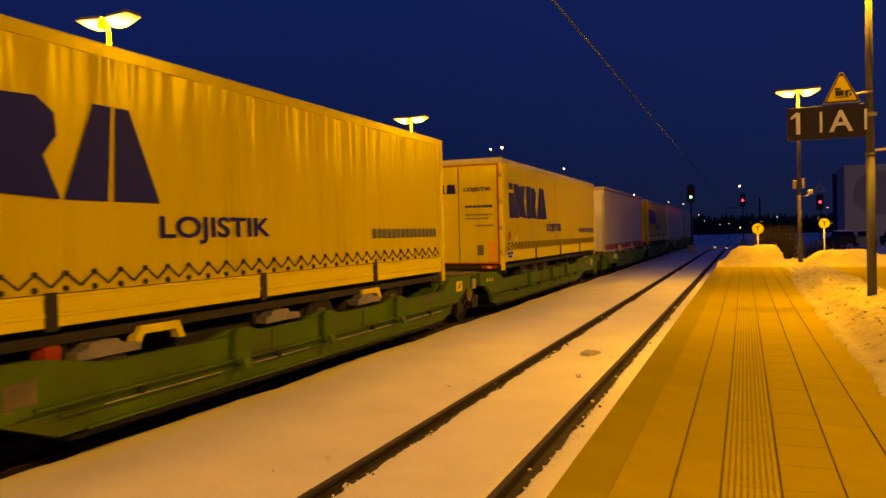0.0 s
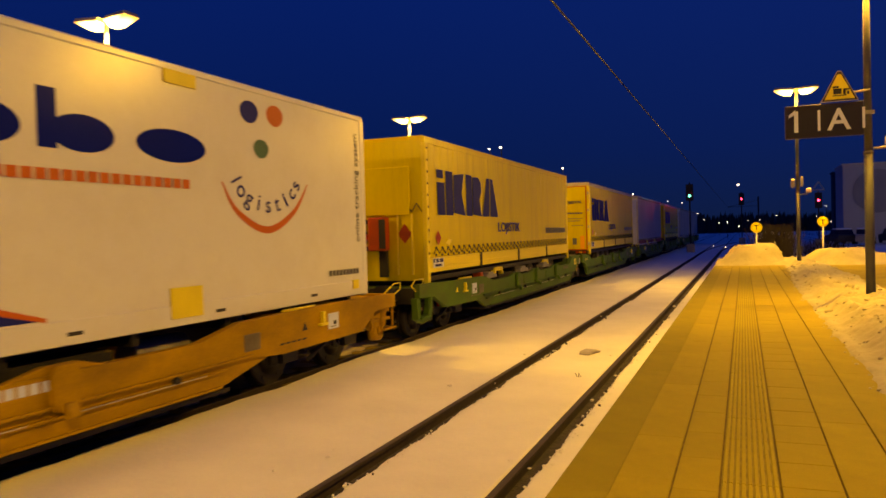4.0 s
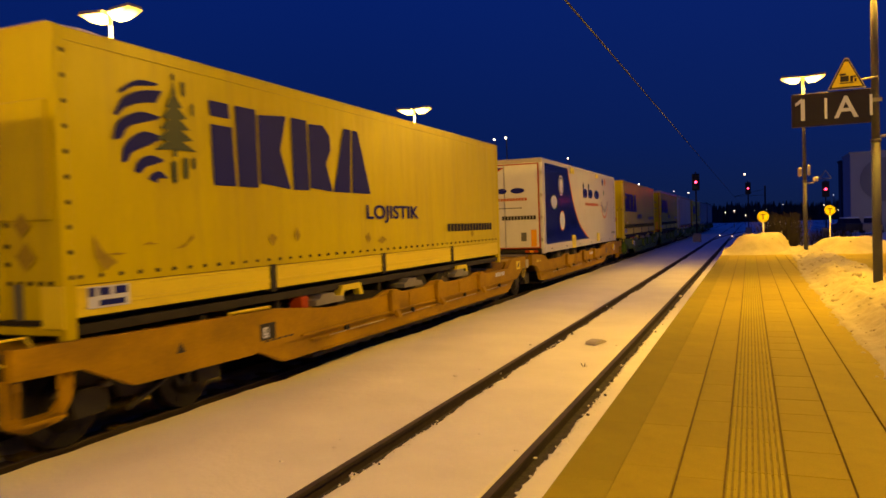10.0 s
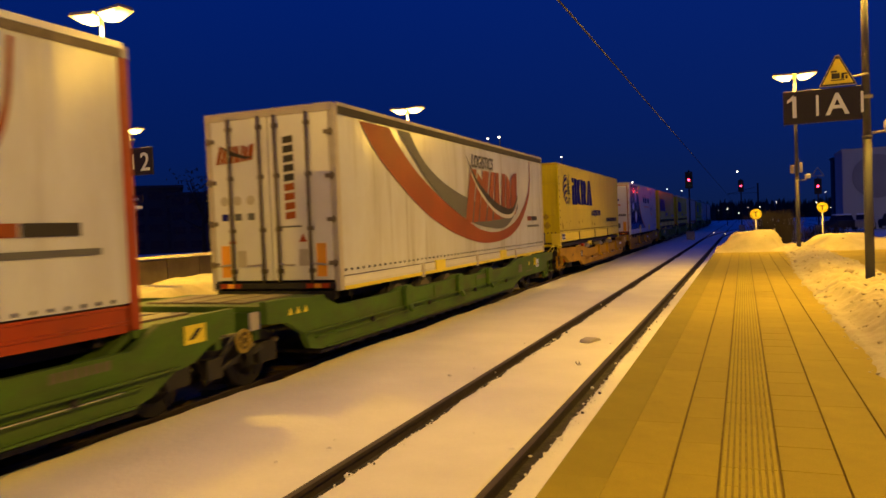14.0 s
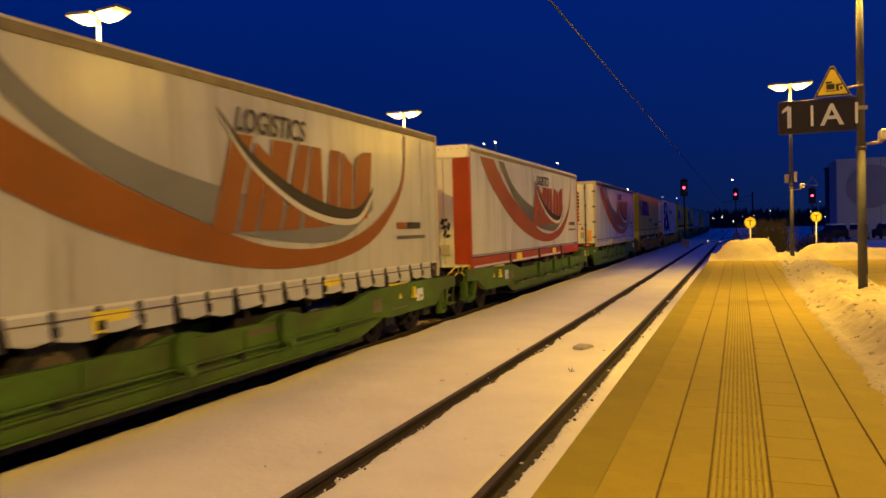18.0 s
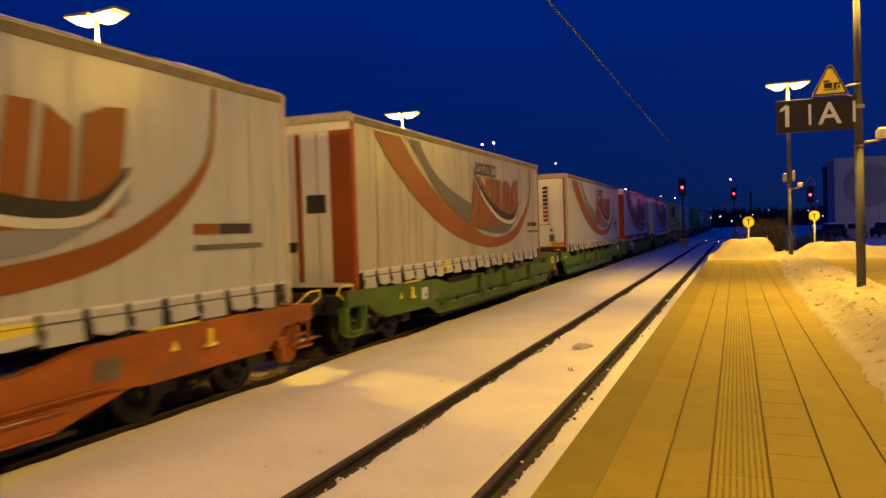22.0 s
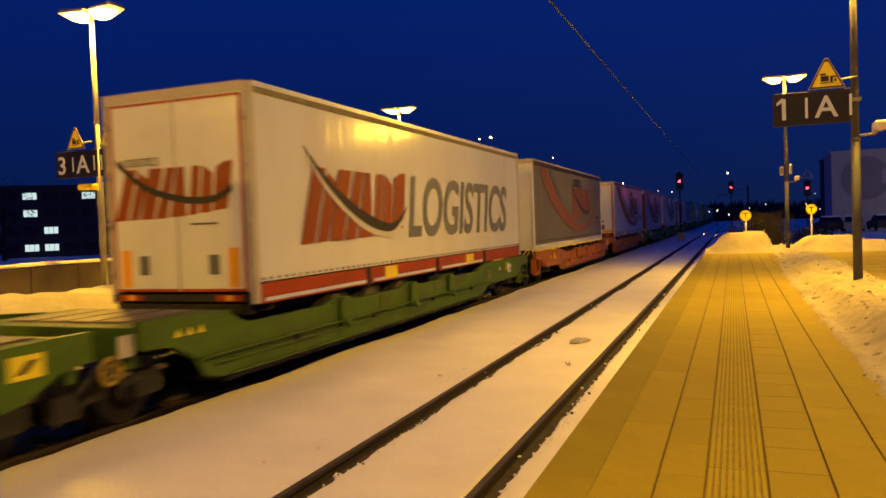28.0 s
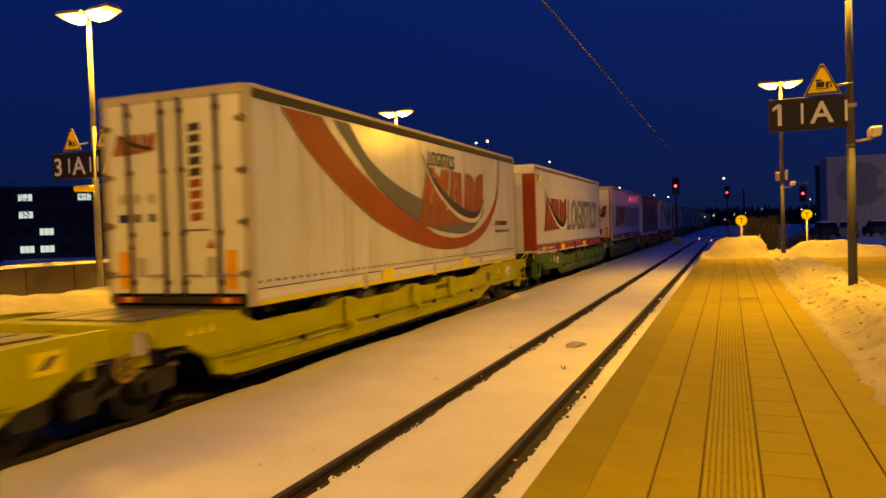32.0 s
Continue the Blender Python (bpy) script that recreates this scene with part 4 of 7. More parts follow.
def bow(u, z):
    v = min(1.0, max(0.0, (z - 1.40) / 2.75))
    return BOW[0] * 4 * v * (1 - v) * ease(0.1, 1.2, u) * ease(0.1, 1.2, 13.3 - u)


def smooth(points, n=6):
    """Points along a soft curve through the given ones."""
    out, m = [], len(points)
    for i in range(m - 1):
        p0, p1, p2, p3 = points[max(0, i - 1)], points[i], points[i + 1], points[min(m - 1, i + 2)]
        for k in range(n):
            t = k / n
            out.append(tuple(0.5 * (2 * b + (c - a) * t + (2 * a - 5 * b + 4 * c - d) * t * t + (3 * b - a - 3 * c + d) * t ** 3) for a, b, c, d in zip(p0, p1, p2, p3)))
    return out + [tuple(points[-1])]


def side_poly(name, pts, mat, parent, x=SKIN, label=""):
    """A print on the near side: an outline in metres along the trailer and height."""
    return flat_part(name, [(x + bow(u, z), u, z) for u, z in pts], [tuple(range(len(pts)))], mat, parent, label)


def side_band(name, a, b, mat, parent, x=SKIN, label=""):
    a, b = smooth(a), smooth(b)
    n = min(len(a), len(b))
    v = [(x + bow(*p), *p) for p in a[:n]] + [(x + bow(*p), *p) for p in b[:n]]
    return flat_part(name, v, [(i, i + 1, n + i + 1, n + i) for i in range(n - 1)], mat, parent, label)


def side_stroke(name, pts, widths, mat, parent, x=SKIN, label=""):
    line, ws = smooth(pts), smooth([(w, 0) for w in widths])
    a, b = [], []
    for i, (u, z) in enumerate(line):
        p, q = line[max(0, i - 1)], line[min(len(line) - 1, i + 1)]
        d = Vector((q[0] - p[0], q[1] - p[1])).normalized()
        w = ws[i][0] / 2
        a.append((x + bow(u, z), u - d.y * w, z + d.x * w))
        b.append((x + bow(u, z), u + d.y * w, z - d.x * w))
    n = len(a)
    return flat_part(name, a + b, [(i, i + 1, n + i + 1, n + i) for i in range(n - 1)], mat, parent, label)


def side_oval(name, u, z, ru, rz, mat, parent, x=SKIN, egg=0.0, label=""):
    pts = []
    for k in range(28):
        a = k * math.tau / 28
        r = 1 + egg * math.sin(a + 0.6) * 0.35 + 0.06 * egg * math.sin(3 * a)
        pts.append((u + ru * r * math.cos(a), z + rz * r * math.sin(a)))
    return side_poly(name, pts, mat, parent, x, label)


def end_poly(name, pts, mat, parent, y=-0.012, label=""):
    """A print on the end that faces back along the train."""
    return flat_part(name, [(x, y, z) for x, z in pts], [tuple(range(len(pts)))], mat, parent, label)


def rect(a0, b0, a1, b1):
    return [(a0, b0), (a1, b0), (a1, b1), (a0, b1)]


def split_letters(ob, mat, parent):
    """Makes every letter of a word a part of its own."""
    me, basis = ob.data, ob.matrix_basis.copy()
    root = list(range(len(me.vertices)))

    def find(i):
        while root[i] != i:
            root[i] = root[root[i]]
            i = root[i]
        return i
    for p in me.polygons:
        for v in p.vertices[1:]:
            root[find(v)] = find(p.vertices[0])
    groups = {}
    for p in me.polygons:
        groups.setdefault(find(p.vertices[0]), []).append(p)
    for polys in groups.values():
        index, verts, faces = {}, [], []
        for p in polys:
            for v in p.vertices:
                if v not in index:
                    index[v] = len(verts)
                    verts.append(tuple(me.vertices[v].co))
            faces.append([index[v] for v in p.vertices])
        flat_part("letter", verts, faces, mat, parent).matrix_basis = basis
    bpy.data.objects.remove(ob)


def fitted_text(name, text, a0, a1, b0, b1, mat, parent, end=False, off=SKIN, shear=0.0, bold=0.0):
    ob = letters(name, text, 1.0, Matrix.Identity(4), mat, parent, depth=0.002, bold=bold, shear=shear)
    co = [v.co for v in ob.data.vertices]
    x0, x1, y0, y1 = min(c.x for c in co), max(c.x for c in co), min(c.y for c in co), max(c.y for c in co)
    sx, sy = (a1 - a0) / (x1 - x0), (b1 - b0) / (y1 - y0)
    for v in ob.data.vertices:
        a, b = a0 + (v.co.x - x0) * sx, b0 + (v.co.y - y0) * sy
        v.co = (a, off - v.co.z, b) if end else (off + bow(a, b) + v.co.z, a, b)
    return split_letters(ob, mat, parent)


def curtain(tr, length, z0, z1, mat, side, folds, seed):
    nu, nz = 400, 14
    verts, faces = [], []
    for j in range(nz + 1):
        for i in range(nu + 1):
            u, v = 0.1 + (length - 0.2) * i / nu, j / nz
            wave = noise.noise(Vector((u * 2.6 + 0.35 * v, seed, v * 0.5))) * 0.6 + noise.noise(Vector((u * 7.0, seed + 4, v * 0.9))) * 0.5 * v + noise.noise(Vector((u * 15.0, seed + 8, v * 0.7))) * 0.22 * v * v
            wave += (0.9 * noise.noise(Vector((u * 6.5 - 1.6 * v, seed + 12, v * 2.0))) + 0.4 * noise.noise(Vector((u * 13.0 + 2.0 * v, seed + 15, v * 3.0)))) * ease(0.66, 0.93, v) * (0.75 if folds > 0.01 else 0.3)
            slack = 0.006 * noise.noise(Vector((u * 0.5, seed, v * 2)))
            verts.append((side * (HALF + folds * wave * (0.25 + 0.75 * v) + slack + bow(u, z0 + (z1 - z0) * v)), u, z0 + (z1 - z0) * v))
    for j in range(nz):
        for i in range(nu):
            q = (j * (nu + 1) + i, j * (nu + 1) + i + 1, (j + 1) * (nu + 1) + i + 1, (j + 1) * (nu + 1) + i)
            faces.append(q if side > 0 else q[::-1])
    me = bpy.data.meshes.new("curtain")
    me.from_pydata(verts, [], faces)
    me.polygons.foreach_set("use_smooth", [True] * len(faces))
    me.materials.append(mat)
    ob = new("curtain", me)
    ob.parent = tr
    return ob


def trailer_wheel(tr, y):
    for side in (-1, 1):
        def tyre(bm, side=side):
            rod(bm, (side * 0.80, 0, 0), (side * 0.84, 0, 0), 0.44, 0.49, 20)
            rod(bm, (side * 0.84, 0, 0), (side * 1.12, 0, 0), 0.49, 0.49, 20)
            rod(bm, (side * 1.12, 0, 0), (side * 1.17, 0, 0), 0.49, 0.42, 20)
        t = shared(("tyre", side), tyre, BLACK, tr, (0, y, 0.81))
        def rim(bm, side=side):
            rod(bm, (side * 1.13, 0, 0), (side * 1.175, 0, 0), 0.30, 0.27, 16)
            rod(bm, (side * 1.17, 0, 0), (side * 1.22, 0, 0), 0.11, 0.09, 12)
        shared(("rim", side), rim, LOCK_STEEL, t)


def chassis(tr, length, door_end):
    """Frame, axles and legs under the floor; the axles sit towards the doors."""
    bm = bmesh.new()
    for x in (-0.45, 0.45):
        box(bm, x - 0.07, x + 0.07, 0.25, length - 0.25, 0.98, 1.22)
    for k in range(9):
        y = 0.5 + k * (length - 1.0) / 8
        box(bm, -1.18, 1.18, y - 0.05, y + 0.05, 1.04, 1.18)
    part("chassis_frame", bm, UNDER, tr)
    flip = (lambda y: y) if door_end else (lambda y: length - y)
    for y in (2.4, 3.7, 5.0):
        trailer_wheel(tr, flip(y))
    for x in (-0.75, 0.75):
        bm = bmesh.new()
        y = flip(10.8)
        box(bm, x - 0.06, x + 0.06, y - 0.06, y + 0.06, 0.55, 1.1)
        box(bm, x - 0.13, x + 0.13, y - 0.16, y + 0.16, 0.50, 0.55)
        part("landing_leg", bm, GALV, tr)
    bm = bmesh.new()
    a, b = sorted((flip(6.6), flip(8.2)))
    box(bm, 0.70, 1.14, a, b, 0.62, 1.05)
    part("pallet_box", bm, UNDER, tr, bevel=0.02)
    bm = bmesh.new()
    rod(bm, (0.75, flip(9.2) - 0.45, 0.86), (0.75, flip(9.2) + 0.45, 0.86), 0.18, None, 14)
    part("air_tank", bm, GALV, tr)


def boards(tr, length, z0, z1, mat, post, stripe=None, posts=(0.08, 3.40, 6.77, 10.1, None)):
    """Side boards between posts on the near side, with an under-run of dark frame below."""
    ps = [p if p is not None else length - 0.12 for p in posts]
    for a, b in zip(ps, ps[1:]):
        bm = bmesh.new()
        h, x0, x1 = z1 - z0, HALF + 0.004, HALF + 0.015
        prism_y(bm, [(HALF - 0.03, z0), (x0, z0), (x0, z0 + 0.30 * h), (x1, z0 + 0.32 * h), (x1, z0 + 0.42 * h), (x0, z0 + 0.44 * h), (x0, z1 - 0.035), (x1, z1 - 0.03), (x1, z1), (HALF - 0.03, z1)], a + 0.07, b - 0.07)
        brd = part("side_board", bm, mat, tr)
        if stripe:
            bm = bmesh.new()
            box(bm, HALF + 0.006, HALF + 0.018, a + 0.07, b - 0.07, z0, z0 + 0.28 * (z1 - z0))
            part("stripe", bm, stripe, brd)
    for p in ps[1:-1]:
        bm = bmesh.new()
        box(bm, HALF - 0.02, HALF + 0.022, p - 0.065, p + 0.065, z0 - 0.04, z1 + 0.02)
        part("board_post", bm, post, tr)
    bm = bmesh.new()
    box(bm, HALF - 0.34, HALF - 0.26, 0.1, length - 0.1, z0 - 0.16, z0)
    box(bm, -HALF + 0.02, -HALF + 0.10, 0.1, length - 0.1, z0 - 0.16, z1)
    part("side_rail", bm, UNDER, tr)


def studs(tr, length, z, step, mat=DARK_MARK, size=0.028):
    bm = bmesh.new()
    n = int((length - 0.4) / step)
    for k in range(n + 1):
        y = 0.2 + k * step
        rod(bm, (HALF - 0.005, y, z), (HALF + 0.02, y, z), size, size * 0.7, 6)
    ob = part("lacing_stud", bm, mat, tr)
    ob["kind"] = "stuff"
    return ob


def lacing(tr, length, z0, z1, step):
    bm = bmesh.new()
    n = int((length - 0.6) / step)
    for k in range(n):
        y = 0.3 + k * step
        rod(bm, (HALF + 0.018, y, z0), (HALF + 0.022, y + step / 2, z1), 0.010, None, 5)
        rod(bm, (HALF + 0.022, y + step / 2, z1), (HALF + 0.018, y + step, z0), 0.010, None, 5)
        rod(bm, (HALF, y + step / 2, z1), (HALF + 0.025, y + step / 2, z1), 0.028, None, 6)
        rod(bm, (HALF, y + step / 2, z0 - 0.02), (HALF + 0.022, y + step / 2, z0 - 0.02), 0.034, 0.03, 6)
    ob = part("lacing_rope", bm, BLACK, tr, "black zigzag lacing rope")
    ob["kind"] = "stuff"


def straps(tr, length, z0, z1, step=0.56, dark=False):
    def build(bm):
        prism_y(bm, [(HALF - 0.01, z1 - 1.2), (HALF + 0.012, z1 - 1.2), (HALF + 0.03, z0 - 1.2), (HALF, z0 - 1.2)], -0.036, 0.036)
        box(bm, HALF, HALF + 0.045, -0.05, 0.05, z0 - 1.13, z0 - 1.03)
    def flap(bm, k=0):
        low, lean = (z0 - 1.20, z0 - 1.17, z0 - 1.215, z0 - 1.185)[k % 4], (0.04, 0.055, 0.03, 0.05)[k % 4]
        a, b = (-0.24, -0.22, -0.25, -0.21)[k % 4], (0.22, 0.245, 0.20, 0.235)[k % 4]
        top_z = z1 - 1.2
        v = [bm.verts.new(c) for c in ((HALF + 0.004, -0.235, top_z), (HALF + 0.004, 0.235, top_z), (HALF + lean, b, low + 0.03 * (k % 2)), (HALF + lean * 0.7, 0.0, low - 0.006), (HALF + lean, a, low + 0.04 * (k // 2 % 2)))]
        v += [bm.verts.new((c.co.x - 0.012, c.co.y, c.co.z)) for c in v]
        bm.faces.new(v[:5])
        bm.faces.new(v[9:4:-1])
        for q in range(5):
            bm.faces.new((v[q], v[5 + q], v[5 + (q + 1) % 5], v[(q + 1) % 5]))
        bmesh.ops.recalc_face_normals(bm, faces=bm.faces[:])
    bm = bmesh.new()
    rod(bm, (HALF + 0.03, 0.2, z1 - 0.10), (HALF + 0.03, length - 0.2, z1 - 0.10), 0.008, None, 5)
    part("customs_cable", bm, LOCK_STEEL, tr)
    n = int((length - 0.5) / step)
    for k in range(n + 1):
        y = 0.25 + k * step
        b = shared(("strap", z0, z1), build, BLACK, tr, (0, y, 1.2))
        if k < n:
            shared(("curtain_flap", z0, z1, k * 7 % 4), lambda bm, k=k: flap(bm, k * 7 % 4), TARP_STRAPS, tr, (0, y + step / 2, 1.2))


def shell(tr, length, z0, top, tarp, roof, corner, folds, seed, rounded=True):
    c = curtain(tr, length, z0, top - 0.10, tarp, 1, folds, seed)
    curtain(tr, length, z0, top - 0.10, tarp, -1, folds * 0.5, seed + 9)
    bm = bmesh.new()
    prism_y(bm, [(-HALF - 0.01, top - 0.16), (-HALF - 0.01, top - 0.03), (-HALF + 0.05, top), (HALF - 0.05, top), (HALF + 0.012, top - 0.03), (HALF + 0.012, top - 0.16), (HALF - 0.05, top - 0.16), (HALF - 0.05, top - 0.08), (-HALF + 0.05, top - 0.08), (-HALF + 0.05, top - 0.16)], 0.0, length)
    part("roof", bm, roof, tr)
    bm = bmesh.new()
    box(bm, -HALF + 0.03, HALF - 0.03, 0.06, length - 0.06, 1.20, 1.30)
    part("floor", bm, UNDER, tr)
    for y in (0.0, length - 0.14):
        for side in (-1, 1):
            bm = bmesh.new()
            box(bm, *sorted((side * (HALF - 0.10), side * (HALF + 0.012))), y, y + 0.14, 1.16, top - 0.14)
            part("corner_post", bm, corner, tr, bevel=0.012)
    return c


def end_wall(tr, y, top, mat, name="end_wall"):
    bm = bmesh.new()
    box(bm, -HALF + 0.06, HALF - 0.06, y, y + 0.05, 1.22, top - 0.02)
    return part(name, bm, mat, tr)


def door_end(tr, top, mat, trim=RED_PAINT, rods=False, lamps=ORANGE_PAINT, tape=True, flash=True):
    """Two door leaves on the end towards the following wagon."""
    for side in (-1, 1):
        x0, x1 = sorted((side * 0.012, side * 1.17))
        leaf = boxpart("door", (x0, x1, 0.0, 0.06, 1.34, top - 0.14), mat, tr, bevel=0.008)
        if tape:
            for a in ((x0 + 0.0, 1.34, x1, 1.38), (x0, top - 0.20, x1, top - 0.16), (x1 - 0.05 if side > 0 else x0, 1.38, x1 if side > 0 else x0 + 0.05, top - 0.20)):
                end_poly("marking_tape", rect(*a), trim, leaf, -0.004)
        for k in range(4):
            z = 1.62 + k * (top - 2.1) / 3
            bm = bmesh.new()
            box(bm, *sorted((side * (1.10 if rods else 1.21), side * 1.265)), -0.03, 0.0, z - 0.035, z + 0.035)
            rod(bm, (side * 1.22, -0.02, z - 0.06), (side * 1.22, -0.02, z + 0.06), 0.022, None, 8)
            part("hinge", bm, LOCK_STEEL if rods else ROOFMAT, leaf)
        for x in ((0.16, 0.78) if rods else ()):
            bm = bmesh.new()
            rod(bm, (side * x, -0.045, 1.30), (side * x, -0.045, top - 0.12), 0.020 if not rods else 0.028, None, 8)
            for z in (1.5, 2.2, 3.1, top - 0.3):
                box(bm, side * x - 0.05, side * x + 0.05, -0.05, 0.0, z - 0.035, z + 0.035)
            part("lock_rod", bm, LOCK_STEEL if rods else mat, leaf)
            bm = bmesh.new()
            rod(bm, (side * x, -0.06, 1.62), (side * (x + 0.3), -0.07, 1.60), 0.016, None, 6)
            part("lock_handle", bm, ROOFMAT if rods else LOCK_STEEL, leaf)
        end_poly("reflector_panel", [(side * 0.86, 1.40), (side * 1.05, 1.40), (side * 1.05, 1.95), (side * 0.86, 1.95)] if flash else [(side * 0.60, 1.40), (side * 1.12, 1.40), (side * 1.12, 1.55), (side * 0.60, 1.55)], lamps, leaf, -0.006)
        end_poly("notice_plate", rect(side * 0.62 - 0.09, 1.58, side * 0.62 + 0.09, 1.86), GREY_MARK if not rods else ROOFMAT, leaf, -0.006)
    bm = bmesh.new()
    box(bm, -1.2, 1.2, -0.02, 0.10, 1.20, 1.30)
    box(bm, -1.15, 1.15, 0.02, 0.14, 1.02, 1.16)
    part("bumper", bm, UNDER, tr)
    for side in (-1, 1):
        for k, mat_k in enumerate((RED_PAINT, ORANGE_PAINT, RED_PAINT)):
            bm = bmesh.new()
            x = side * (0.72 + 0.15 * k)
            box(bm, x - 0.065, x + 0.065, -0.035, -0.02, 1.21, 1.29)
            part("tail_light", bm, mat_k, tr)
    bm = bmesh.new()
    box(bm, -HALF, HALF, -0.01, 0.10, top - 0.14, top - 0.005)
    part("door_header", bm, ROOFMAT, tr, bevel=0.012)


def gear_frame(tr, red_at=(0.05, 1.86, 0.44, 2.57), ladder=True):
    """Dark steel frame and red fire extinguisher box on a trailer's front wall."""
    left, right = (-0.60, 0.36) if ladder else (-0.79, 0.40)
    f = boxpart("gear_frame", (left, right, -0.12, -0.03, 2.44, 2.53), UNDER, tr, bevel=0.01)
    for d in ((left, left + 0.11, -0.12, -0.03, 1.30, 2.44), (0.22, right, -0.14, -0.03, 1.30, 2.44)):
        boxpart("upright", d, UNDER, f, bevel=0.01)
    for z in (2.12, 1.56) if ladder else (1.86,):
        boxpart("cross_bar", (left + 0.11, 0.22, -0.11, -0.05, z, z + 0.10), UNDER, f, bevel=0.01)
    shift, z = (0.0, 1.80) if ladder else (-0.48, 2.16)
    boxpart("panel", (-0.64 + shift, 0.16 + shift * 0.5, -0.14, -0.04, z - 0.14, z + 0.12), UNDER, f, bevel=0.015)
    for x in (-0.5, -0.3, -0.05):
        bm = bmesh.new()
        rod(bm, (x, -0.18, z), (x, -0.13, z), 0.05, 0.06, 10)
        part("coupling", bm, GALV if x < -0.2 else RED_PAINT, f)
    bm = bmesh.new()
    rod(bm, (-0.45, -0.16, z + 0.10), (-0.62, -0.2, z - 0.25), 0.022, None, 6)
    rod(bm, (-0.62, -0.2, z - 0.25), (-0.35, -0.2, z - 0.45), 0.022, None, 6)
    part("air_hose", bm, BLACK, f)
    bx = boxpart("extinguisher_box", (red_at[0], red_at[2], -0.30, -0.03, red_at[1], red_at[3]), RED_PAINT, tr, "red fire extinguisher box", bevel=0.03)
    boxpart("latch", (red_at[0] + 0.27, red_at[2] + 0.02, -0.31, -0.28, red_at[1] + 0.05, red_at[3] - 0.05), DARK_MARK, bx)


SWOOSH_OUT = [(0.85, 4.02), (1.57, 3.42), (2.80, 2.77), (4.02, 2.29), (5.59, 1.90), (7.45, 1.67), (9.33, 1.75), (10.67, 2.15), (11.69, 3.0), (11.93, 4.03)]
SWOOSH_IN = [(2.04, 4.02), (2.35, 3.77), (3.18, 3.27), (4.49, 2.74), (6.0, 2.28), (7.24, 1.99), (8.77, 1.95), (10.34, 2.28), (11.60, 3.06), (11.87, 4.03)]
GREY_IN = [(2.95, 4.02), (3.6, 3.5), (4.68, 3.09), (6.14, 2.79), (8.3, 2.50), (9.72, 2.42), (10.40, 2.95)]
GREY_OUT = [(2.41, 4.02), (2.87, 3.68), (4.07, 2.93), (5.94, 2.31), (7.6, 2.06), (9.2, 2.06), (10.38, 2.55)]
BLOCKS = [[(0.0, 0.0), (0.11, 1.0), (0.21, 1.0), (0.105, 0.01)], [(0.125, 0.01), (0.225, 0.95), (0.30, 0.80), (0.205, 0.02)], [(0.225, 0.02), (0.315, 1.0), (0.43, 1.0), (0.335, 0.02)],
          [(0.352, 0.02), (0.462, 1.0), (0.535, 1.0), (0.450, 0.03)], [(0.478, 0.04), (0.550, 1.0), (0.610, 1.0), (0.612, 0.05)],
          [(0.630, 0.06), (0.675, 1.0), (0.745, 1.0), (0.705, 0.08)], [(0.722, 0.10), (0.765, 1.0), (0.84, 0.84), (0.815, 0.10)],
          [(0.830, 0.13), (0.870, 0.95), (0.93, 1.04), (1.0, 1.06), (0.975, 0.55), (0.945, 0.16)]]


def slanted_blocks(tr, u0, u1, z0, z1, red=RED_MARK, end=False):
    for b in BLOCKS:
        pts = [(u0 + (u1 - u0) * a, z0 + (z1 - z0) * c) for a, c in b]
        if end:
            end_poly("red_emblem_block", pts, red, tr, -0.010)
        else:
            side_poly("red_emblem_block", pts, red, tr, SKIN + 0.010)


def swoosh_marks(tr, red=RED_MARK, grey=GREY_MARK, ground=PALE_PRINT, z_off=0.0):
    def up(pts):
        return [(u, z + z_off) for u, z in pts]
    side_band("red_swoosh", up(SWOOSH_OUT), up(SWOOSH_IN), red, tr, SKIN, "orange-red printed swoosh")
    side_band("grey_swoosh", up(GREY_OUT), up(GREY_IN), grey, tr, SKIN + 0.002, "grey printed swoosh")
    slanted_blocks(tr, 5.93, 10.40, 2.19 + z_off, 3.50 + z_off, red)
    side_stroke("pale_outline", up([(6.20, 3.66), (6.93, 3.06), (8.29, 2.53), (9.72, 2.40), (10.42, 2.84)]), (0.02, 0.12, 0.22, 0.18, 0.02), ground, tr, SKIN + 0.013)
    side_stroke("dark_arc", up([(6.13, 3.79), (6.9, 3.16), (8.29, 2.62), (9.72, 2.49), (10.41, 2.95)]), (0.02, 0.12, 0.20, 0.15, 0.02), DARK_MARK, tr, SKIN + 0.016)
    fitted_text("printed_word", "LOGISTICS", 6.50, 8.20, 3.54 + z_off, 3.86 + z_off, DARK_MARK, tr, off=SKIN + 0.016, shear=0.25, bold=0.012)
    side_poly("small_print", rect(11.40, 2.20 + z_off, 11.85, 2.33 + z_off), red, tr, SKIN)
    side_poly("small_print", rect(11.88, 2.20 + z_off, 12.55, 2.33 + z_off), DARK_MARK, tr, SKIN)
    side_poly("small_print", rect(11.40, 2.00 + z_off, 12.80, 2.07 + z_off), GREY_MARK, tr, SKIN)


